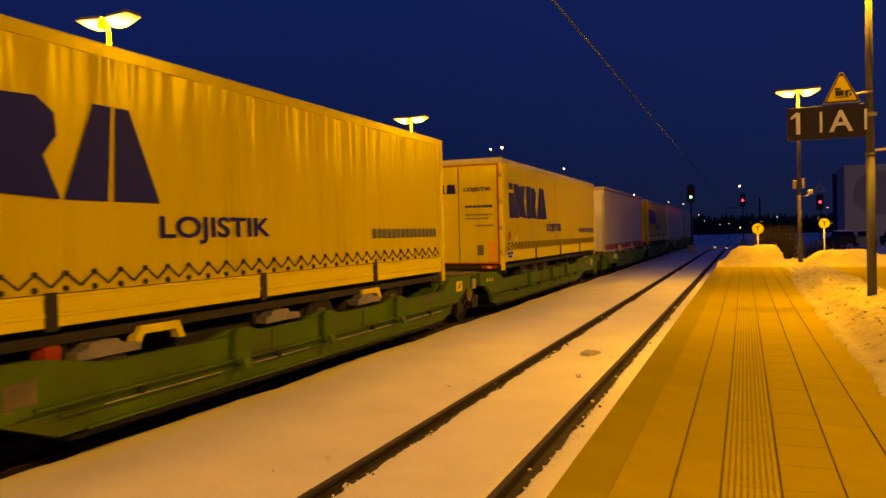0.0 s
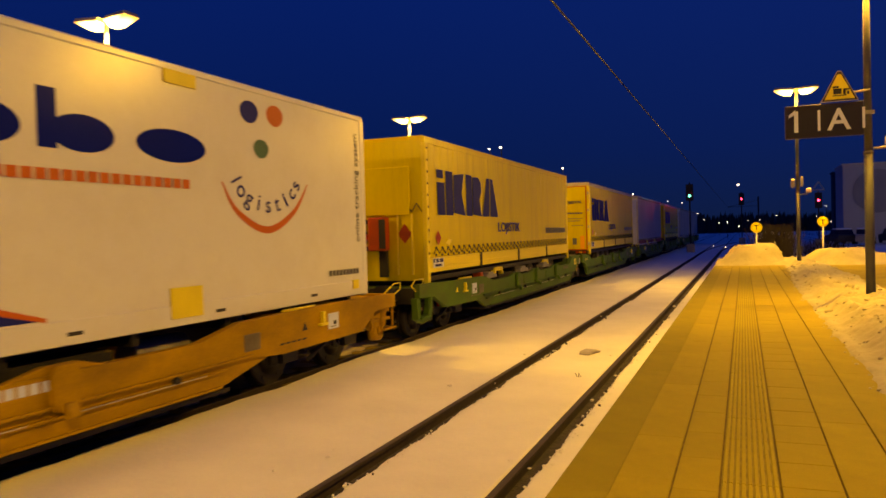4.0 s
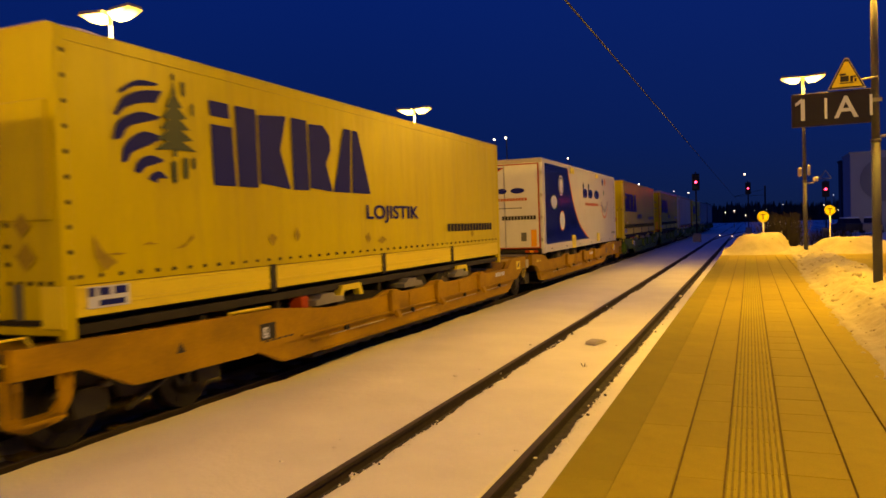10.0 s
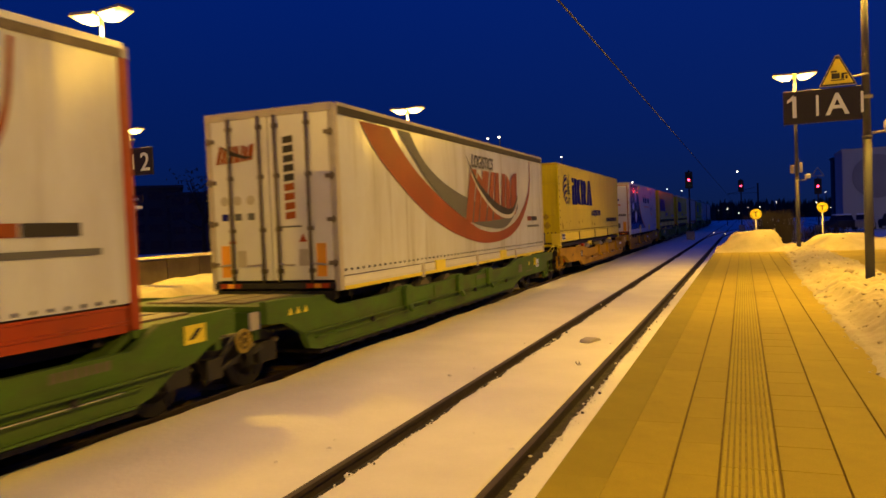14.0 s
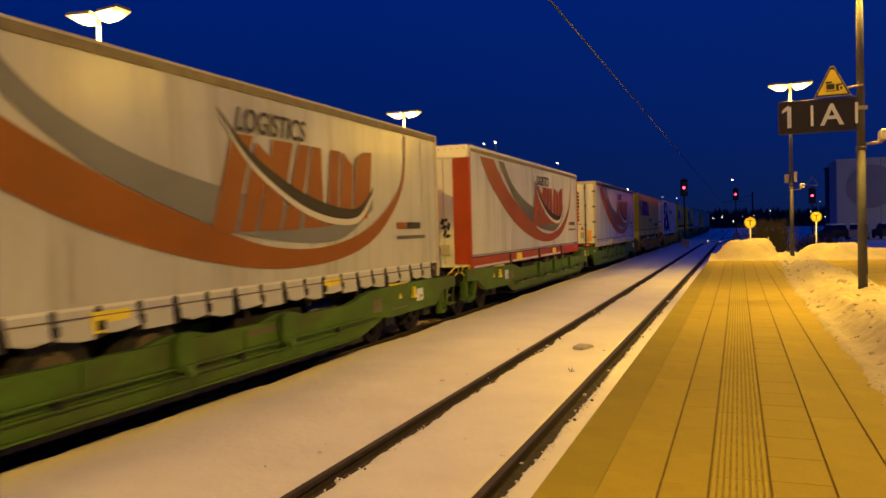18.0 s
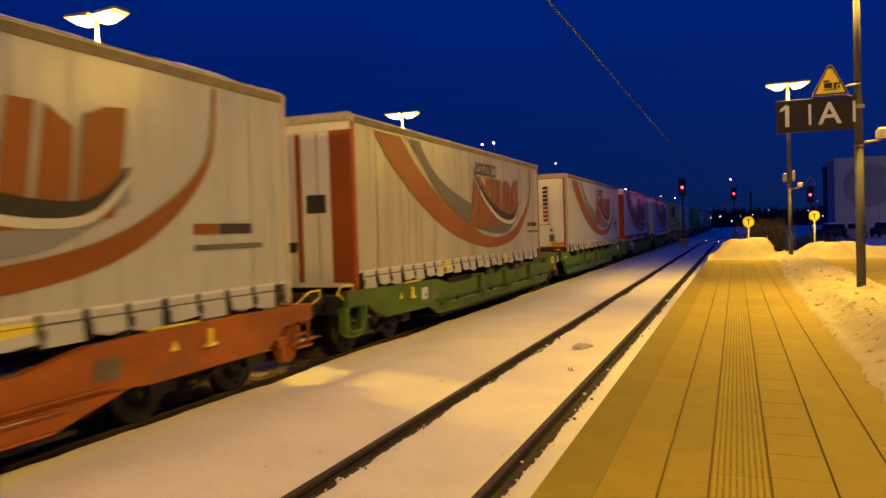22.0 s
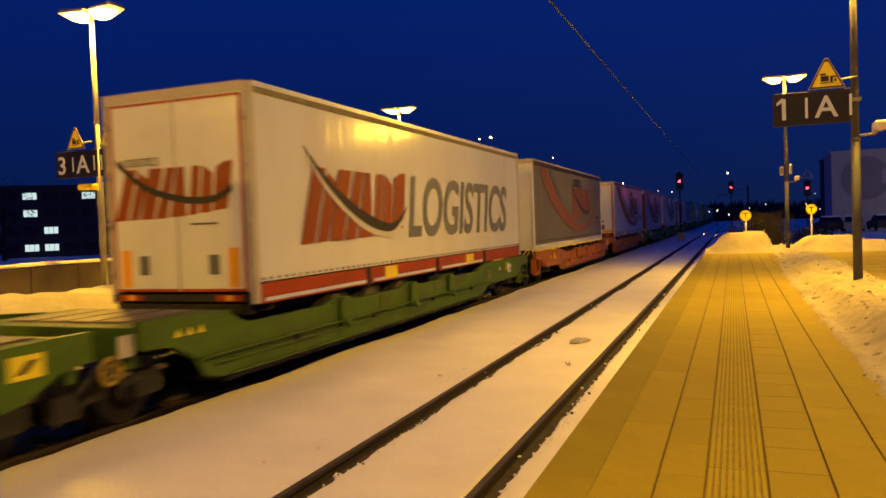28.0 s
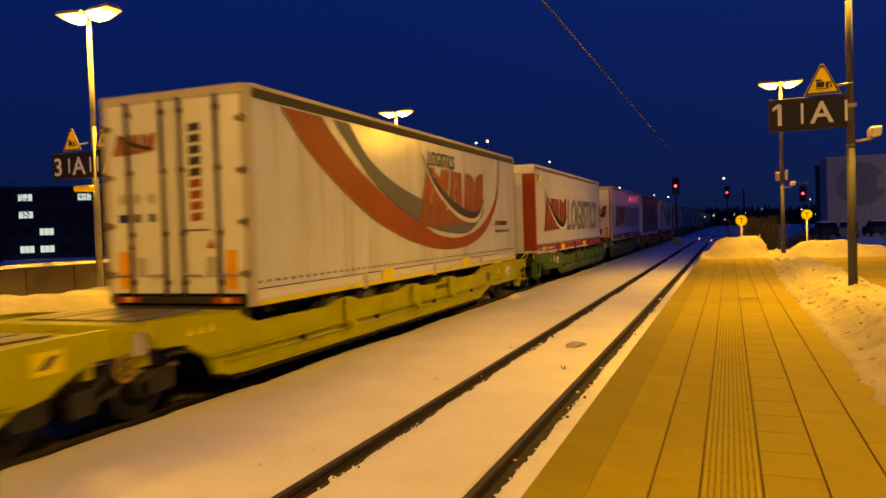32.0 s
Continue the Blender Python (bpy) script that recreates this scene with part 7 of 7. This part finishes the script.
far_mast = lamp_mast(-25.3, 25.9, 0.0, "tall grey lamp mast on the far platform")
b = boxpart("name_board", (-0.62, 0.72, -0.16, -0.10, 3.72, 4.06), SIGN_DARK, far_mast, "dark station name board", bevel=0.006)
letters("station_name", "Rosenheim", 0.235, Matrix.Translation((-0.02, -0.163, 3.82)) @ pose(0, 0, 0, 90, 0, 0), SIGN_WHITE, b, depth=0.002, align="CENTER")
cctv(far_mast, 3.50, 1)

# ---- signals ----


LENS_COVERS = []      # (added disc that hides the lens that is off, height of the red lens)


def signal(x, y, z, base, lamp_above=0.0, changes=False, beam=0.0, beam_to=0.0, triangle=False):
    s = thing("railway_signal", "dark railway signal mast showing a red light", "signal", group="signals", at=pose(x, y, 0))
    bm = bmesh.new()
    rod(bm, (0, 0.1, base), (0, 0.1, z + 0.9), 0.07, None, 8)
    part("mast", bm, UNDER, s)
    bm = bmesh.new()
    box(bm, -0.32, 0.32, 0.0, 0.16, z - 0.75, z + 0.75)
    part("screen", bm, BLACK, s, bevel=0.04)
    bm = bmesh.new()
    rod(bm, (0, -0.03, z), (0, 0.0, z), 0.105, None, 14)
    part("red_lens", bm, RED_GLOW, s, "glowing red signal lens")
    if changes:
        bm = bmesh.new()
        rod(bm, (0, -0.03, z - 0.30), (0, 0.0, z - 0.30), 0.105, None, 14)
        part("green_lens", bm, GREEN_GLOW, s, "glowing green signal lens")
        # added sliding disc: covers one glowing lens so the signal seems to switch
        bm = bmesh.new()
        rod(bm, (0, -0.06, 0), (0, -0.04, 0), 0.135, None, 16)
        LENS_COVERS.append((part("shutter", bm, BLACK, s, "black disc added to hide the lens that is off"), z))
    elif beam:
        data = bpy.data.lights.new("signal_beam", "SPOT")
        data.energy, data.color, data.spot_size, data.spot_blend, data.shadow_soft_size = beam, (1.0, 0.05, 0.02), radians(24), 0.6, 0.12
        lamp = new("signal_beam", data)
        lamp.matrix_basis = look((x, y - 0.08, z), (x + 1.5 * beam_to, y - 60, 3.2))
    bm = bmesh.new()
    rod(bm, (-0.16, -0.18, z + 0.20), (-0.16, 0.0, z + 0.20), 0.02, None, 6)
    box(bm, -0.2, 0.2, -0.25, 0.0, z + 0.19, z + 0.22)
    part("hood", bm, BLACK, s)
    if lamp_above:
        bm = bmesh.new()
        rod(bm, (-0.35, 0, lamp_above), (-0.35, 0.1, lamp_above), 0.09, None, 10)
        part("white_lamp", bm, WHITE_GLOW, s, "glowing white lamp")
    if triangle:
        bm = bmesh.new()
        for p, q in (((-0.5, 1.0), (0.5, 1.0)), ((0.5, 1.0), (0.0, 1.8)), ((0.0, 1.8), (-0.5, 1.0))):
            rod(bm, (p[0], 0, z + p[1]), (q[0], 0, z + q[1]), 0.05, None, 6)
        part("triangle_board", bm, ROOFMAT, s, "pale triangular outline board")
    bm = bmesh.new()
    box(bm, -0.35, 0.35, 0.0, 0.5, base, base + 0.8)
    part("cabinet", bm, GALV, s, bevel=0.03)


signal(-4.45, 70.4, 5.32, -0.05, changes=True)
signal(-0.20, 100.0, 5.55, -0.05, 7.35, beam=80.0, beam_to=-3.0)
signal(6.70, 80.0, 4.45, -0.05, triangle=True)

# ---- wires over the tracks ----
for wx, wz in ((-2.70, 5.72),):
    wire = thing("contact_wire", "thin dark overhead contact wire", "wire", group="overhead wires")
    bm = bmesh.new()
    for k in range(90):
        a, b = -30 + 3 * k, -27 + 3 * k
        rod(bm, (wx, a, wz + 0.0006 * a), (wx, b, wz + 0.0006 * b), 0.017, None, 6)
    part("wire", bm, WIREMAT, wire)

cm = thing("catenary_mast", "dark steel catenary mast holding the contact wire", "mast", at=pose(2.6, 150, 0))
bm = bmesh.new()
box(bm, -0.14, 0.14, -0.14, 0.14, -0.1, 7.6)
part("mast", bm, UNDER, cm)
bm = bmesh.new()
rod(bm, (0, 0, 7.0), (T1 - 2.6, 0, 5.83), 0.03, None, 6)
rod(bm, (0, 0, 5.9), (T1 - 2.6, 0, 5.83), 0.03, None, 6)
part("cantilever", bm, UNDER, cm)

# ---- buildings ----
hall = thing("warehouse", "large plain grey clad hall across the yard", "building", at=pose(9.9, 90, 0))
boxpart("wall", (0, 60, 0, 7, -0.1, 8.35), WALLMAT, hall)
boxpart("parapet", (-0.1, 60.1, -0.1, 7.1, 8.35, 8.5), ROOFMAT, hall)
for k in range(14):
    boxpart("panel_joint", (k * 4.2 + 4.1, k * 4.2 + 4.14, -0.006, 0.0, 0.2, 8.35), GREY_MARK, hall)
bm = bmesh.new()
rod(bm, (3.2, -0.10, 5.5), (3.2, -0.01, 5.5), 2.3, None, 40)
disc = part("round_emblem", bm, material("emblem_grey", (0.26, 0.25, 0.25), 0.7, var=0.1, scale=0.5, grain=5, bump=0.02), hall, "dark round emblem on the wall")
bm = bmesh.new()
box(bm, 4.7, 10.5, -0.14, -0.01, 4.9, 6.4)
part("emblem_bar", bm, ROOFMAT, hall)


def block_house(x, y, w, d, h, rows, cols, lit, label, turn=0.0, base=0.0):
    b = thing("office_building", label, "building", at=pose(x, y, base, 0, 0, turn))
    boxpart("wall", (0, w, 0, d, -0.5, h), DARKWALL, b)
    boxpart("roof", (-0.3, w + 0.3, -0.3, d + 0.3, h, h + 0.35), DARKWALL, b)
    for r in range(rows):
        for c in range(cols):
            cw = w / cols
            ww, hh = cw * 0.72, h / rows * 0.48
            x0, z0 = c * cw + cw * 0.14, (r + 0.30) * h / rows
            win = boxpart("window", (x0, x0 + ww, -0.06, 0.0, z0, z0 + hh), SIGN_DARK, b)
            if (r, c) in lit:
                for k in range(3):
                    boxpart("pane", (x0 + ww * (k + 0.06) / 3, x0 + ww * (k + 0.94) / 3, -0.09, -0.06, z0 + 0.1, z0 + hh - 0.1), COOL_GLOW, win, "lit window pane")
    return b


block_house(-84, 66, 20, 12, 8.6, 4, 9, {(3, 1), (2, 1), (1, 2), (0, 1), (0, 2), (3, 4)}, "dark office block with a few lit windows", 42)
block_house(-70, 78, 26, 14, 7.6, 4, 12, {(3, 3)}, "long dark building with one lit window", 40)
block_house(-50, 92, 18, 12, 6.2, 3, 8, {(1, 6)}, "low dark building with lit windows", 40)
block_house(23.0, 230, 6, 6, 16, 6, 3, {(5, 1), (4, 2), (3, 1), (2, 2), (1, 1), (5, 2)}, "tall dark tower block with single lit windows")

# ---- far lights, trees and the yard ----


def far_lamp(x, y, z, r=0.16, warm=True, pole=True):
    d = thing("distant_lamp", "small bright yard lamp on a dark pole", "street lamp", group="distant yard lamps", at=pose(x, y, 0))
    bm = bmesh.new()
    rod(bm, (0, -0.1, z), (0, 0.1, z), r, r * 0.8, 8)
    part("glass", bm, WHITE_GLOW if warm else COOL_GLOW, d)
    bm = bmesh.new()
    rod(bm, (0.0, 0.15, -0.05), (0, 0.15, z + 0.1), 0.06, 0.04, 6)
    part("pole", bm, UNDER, d)


for x, y, z, r in ((-20.3, 90, 9.85, 0.26), (-16.0, 120, 7.7, 0.30), (-12.6, 140, 7.0, 0.20), (-9.4, 130, 6.3, 0.22), (-8.6, 160, 5.0, 0.2), (-2.8, 150, 3.0, 0.2), (3.2, 170, 3.4, 0.16), (-6.0, 210, 3.2, 0.22), (-1.0, 190, 2.2, 0.3),
                   (-12, 260, 4.6, 0.25), (-5, 280, 4.2, 0.25), (1.5, 260, 3.8, 0.22), (9, 240, 5.0, 0.25), (16.5, 180, 6.0, 0.2), (15.5, 190, 4.0, 0.2), (14.5, 150, 2.6, 0.16), (-40, 90, 3.0, 0.2), (-46, 95, 2.6, 0.16), (-15.0, 48.0, 7.9, 0.2), (-15.8, 48.0, 7.85, 0.14)):
    far_lamp(x, y, z, r * 0.30)


for x, y in ((-3.15, 88.6), (-1.77, 82.5)):
    far_lamp(x, y, 0.10, 0.035)


def parked_car(x, y, turn, paint, label):
    """A small car seen from far off, with snow on its roof and bonnet."""
    c = thing("parked_car", label, "car", group="cars parked in the yard", at=pose(x, y, 0.12, 0, 0, turn))
    bm = bmesh.new()
    prism(bm, [(-2.05, 0.25), (2.0, 0.25), (2.1, 0.55), (2.0, 0.85), (0.95, 0.95), (-1.6, 0.98), (-2.1, 0.9)], -0.85, 0.85)
    body = part("body", bm, paint, c, bevel=0.05)
    bm = bmesh.new()
    prism(bm, [(-1.65, 0.97), (-1.15, 1.42), (0.1, 1.45), (0.9, 0.95)], -0.76, 0.76)
    part("cabin", bm, SIGN_DARK, body, bevel=0.05)
    bm = bmesh.new()
    prism(bm, [(-1.3, 1.44), (-1.1, 1.56), (0.0, 1.58), (0.3, 1.46)], -0.72, 0.72)
    prism(bm, [(0.95, 0.95), (1.1, 1.02), (1.9, 0.95), (2.0, 0.86)], -0.74, 0.74)
    part("snow_cover", bm, SNOW, c, "snow lying on roof and bonnet", bevel=0.04)
    for wx in (-0.8, 0.8):
        for wy in (-1.3, 1.3):
            bm = bmesh.new()
            rod(bm, (wx - 0.1, wy, 0.3), (wx + 0.1, wy, 0.3), 0.31, None, 14)
            part("wheel", bm, BLACK, c)


parked_car(8.9, 84.0, 12, DARKWALL, "dark parked car with snow on roof and bonnet")
parked_car(11.0, 83.0, -8, GALV, "grey parked car with snow on roof and bonnet")
parked_car(13.6, 84.5, 5, DARKWALL, "dark parked car with snow on roof and bonnet")

# a turnout beyond the platform: rails that leave the near track
for side in (-RAIL, RAIL):
    ob = thing("turnout_rail", "rusty rail curving away from the near track", "rail", group="turnout rails", kind="structure")
    bm = bmesh.new()
    for k in range(16):
        a, b = 64 + 6 * k, 70 + 6 * k
        pa, pb = (T1 + side + 0.0012 * (v - 64) ** 2 for v in (a, b))
        rod(bm, (pa, a, -0.02), (pb, b, -0.02), 0.045, None, 4)
    part("rail_body", bm, RUST, ob)


def tree(x, y, h, seed, label="bare dark tree against the evening sky"):
    rnd = random.Random(seed)
    t = thing("tree", label, "tree", group="far trees", at=pose(x, y, -0.05))
    bm = bmesh.new()
    rod(bm, (0, 0, 0), (0.1, 0, h * 0.55), h * 0.030, h * 0.014, 7)
    ends = []
    for k in range(11):
        a, z0 = rnd.uniform(0, math.tau), h * rnd.uniform(0.25, 0.55)
        q = (h * 0.28 * math.cos(a) * rnd.uniform(0.5, 1), h * 0.28 * math.sin(a) * rnd.uniform(0.5, 1), z0 + h * rnd.uniform(0.15, 0.42))
        rod(bm, (0.05, 0, z0), q, h * 0.010, h * 0.004, 5)
        ends.append(q)
    part("trunk", bm, TWIG, t)
    verts, faces = [], []
    for k in range(420):
        e = rnd.choice(ends)
        c = Vector((e[0] + rnd.gauss(0, h * 0.09), e[1] + rnd.gauss(0, h * 0.09), max(h * 0.2, e[2] + rnd.gauss(0, h * 0.09))))
        d = Vector((rnd.gauss(0, 1), rnd.gauss(0, 1), rnd.gauss(0.4, 1))).normalized() * h * rnd.uniform(0.02, 0.055)
        u = d.orthogonal().normalized() * h * 0.006
        i = len(verts)
        verts += [c - u, c + u, c + d + u * 0.4, c + d - u * 0.4]
        faces.append((i, i + 1, i + 2, i + 3))
    flat_part("crown", [tuple(v) for v in verts], faces, TREE, t)


rnd = random.Random(3)
verts, faces = [], []
for k in range(5200):
    x = rnd.uniform(-230, 230)
    y = 300 + rnd.uniform(-25, 40)
    h = 6.5 + 3.0 * noise.noise(Vector((x * 0.03, 2, 0))) + 2.2 * noise.noise(Vector((x * 0.15, 7, 0))) + rnd.uniform(-2.0, 1.2)
    w = rnd.uniform(0.25, 0.9)
    i = len(verts)
    verts += [(x - w, y, -0.1), (x + w, y, -0.1), (x + w * 0.7, y + 0.5, h * 0.6), (x + rnd.uniform(-0.4, 0.4), y, h), (x - w * 0.8, y - 0.3, h * 0.65)]
    faces.append((i, i + 1, i + 2, i + 3, i + 4))
for k in range(2600):
    f = rnd.random()
    x, y = -104 + 84 * f + rnd.uniform(-5, 5), 84 + 72 * f + rnd.uniform(-5, 5)
    h = 4.6 + 1.6 * noise.noise(Vector((x * 0.08, 5, 0))) + rnd.uniform(-1.2, 0.9)
    w = rnd.uniform(0.15, 0.5)
    i = len(verts)
    verts += [(x - w, y, -0.1), (x + w, y, -0.1), (x + w * 0.7, y + 0.5, h * 0.6), (x + rnd.uniform(-0.3, 0.3), y, h), (x - w * 0.8, y - 0.3, h * 0.65)]
    faces.append((i, i + 1, i + 2, i + 3, i + 4))
tagged(flat_part("far_woods", verts, faces, TREE, None), "dark far woods along the horizon", "trees", kind="stuff")
for x, y, h in ((-76, 60, 10), (-62, 62, 9), (-58, 70, 11), (-48, 66, 9), (-40, 75, 10), (-34, 90, 11), (-28, 110, 10)):
    tree(x, y, h, 100 + int(h * 7 + x))


def bush(x, y, w, d, h, n, seed, label):
    rnd = random.Random(seed)
    t = thing("bush", label, "bush", at=pose(x, y, -0.05))
    verts, faces = [], []
    for k in range(n):
        c = Vector((rnd.uniform(-w, w), rnd.uniform(-d, d), 0))
        tip = c + Vector((rnd.gauss(0, 0.35), rnd.gauss(0, 0.3), h * rnd.uniform(0.45, 1.1)))
        s = Vector((0.012, 0.004, 0))
        mid = (c + tip) / 2 + Vector((rnd.gauss(0, 0.1), rnd.gauss(0, 0.1), 0))
        for a, b in ((c, mid), (mid, tip)):
            i = len(verts)
            verts += [a - s, a + s, b + s * 0.6, b - s * 0.6]
            faces.append((i, i + 1, i + 2, i + 3))
        for q in range(3):
            f = mid.lerp(tip, rnd.random())
            e = f + Vector((rnd.gauss(0, 0.16), rnd.gauss(0, 0.12), rnd.uniform(0.05, 0.3)))
            i = len(verts)
            verts += [f - s * 0.5, f + s * 0.5, e + s * 0.3, e - s * 0.3]
            faces.append((i, i + 1, i + 2, i + 3))
    flat_part("branchwork", [tuple(v) for v in verts], faces, TWIG, t)


bush(1.25, 36.5, 0.55, 1.2, 2.1, 700, 5, "dense bare brown bush behind the snow heap")
bush(4.4, 50.0, 1.2, 1.2, 1.2, 300, 6, "low dark bush beside the far tracks")

# snow ridges, a parked lump and rubbish beside the rails
tagged(sheet("yard_snow", spread([(5.4, 60, 1.4)]), spread([(27, 88, 1.2)]), lambda x, y: -0.06 + 0.35 * max(0.0, rough_at(x, y, 0.16, 51)) + 0.10 * rough_at(x, y, 0.7, 52), SNOW), "drifted blue-white snow over the yard", "snow", kind="stuff")
bm = bmesh.new()
prism_y(bm, [(-0.20, 0.0), (-0.16, 0.05), (0.05, 0.07), (0.20, 0.03), (0.22, 0.0)], -0.10, 0.12)
ob = tagged(part("plank_scrap", bm, ROOFMAT, bevel=0.012), "piece of grey-brown scrap lying in the snow between rails", "debris")
ob.matrix_basis = pose(-2.64, 13.47, -0.05, 0, 0, 70)
bm = bmesh.new()
for k in range(5):
    a = k * 1.3
    rod(bm, (0, 0, 0), (0.05 * math.cos(a), 0.05 * math.sin(a), 0.05 + 0.012 * k), 0.006, 0.003, 5)
ob = tagged(part("dry_weed", bm, TWIG), "small dry weed sticking out of the snow", "plant")
ob.location = (-2.38, 11.15, -0.06)
rnd = random.Random(8)
for k in range(34):
    side = rnd.choice((T1 - RAIL, T1 + RAIL))
    bm = bmesh.new()
    r = rnd.uniform(0.010, 0.024)
    bmesh.ops.create_icosphere(bm, subdivisions=1, radius=r)
    for v in bm.verts:
        v.co *= rnd.uniform(0.7, 1.25)
    ob = tagged(part("stone_chip", bm, BALLAST), "dark ballast stone lying on the snow", "stone", group="stones beside the rails")
    ob.location = (side + rnd.uniform(0.10, 0.26), rnd.uniform(4, 20), -0.035)


def motions():
    """Everything on the train runs along the track together; its wheels roll."""
    rows = [k * 1.0 for k in range(33)]
    for ob, start in ROLLING:
        walk(ob, [(t, pose(T2, start + run(t), 0)) for t in rows])
    frames, last = [0], 0
    for k in range(1, 32 * FPS + 1):
        if run((k + 1) / FPS) - run(last / FPS) > 0.66 or k == 32 * FPS:
            frames.append(k)
            last = k
    for ob, z in LENS_COVERS:
        walk(ob, [(t, pose(0, 0, z - down)) for t, down in ((0, 0), (7.45, 0), (7.6, 0.30), (32, 0.30))])
    for ob, at in WHEELS:
        walk(ob, [(k / FPS, pose(*at, rx=-math.degrees(run(k / FPS) / 0.46))) for k in frames])


motions()
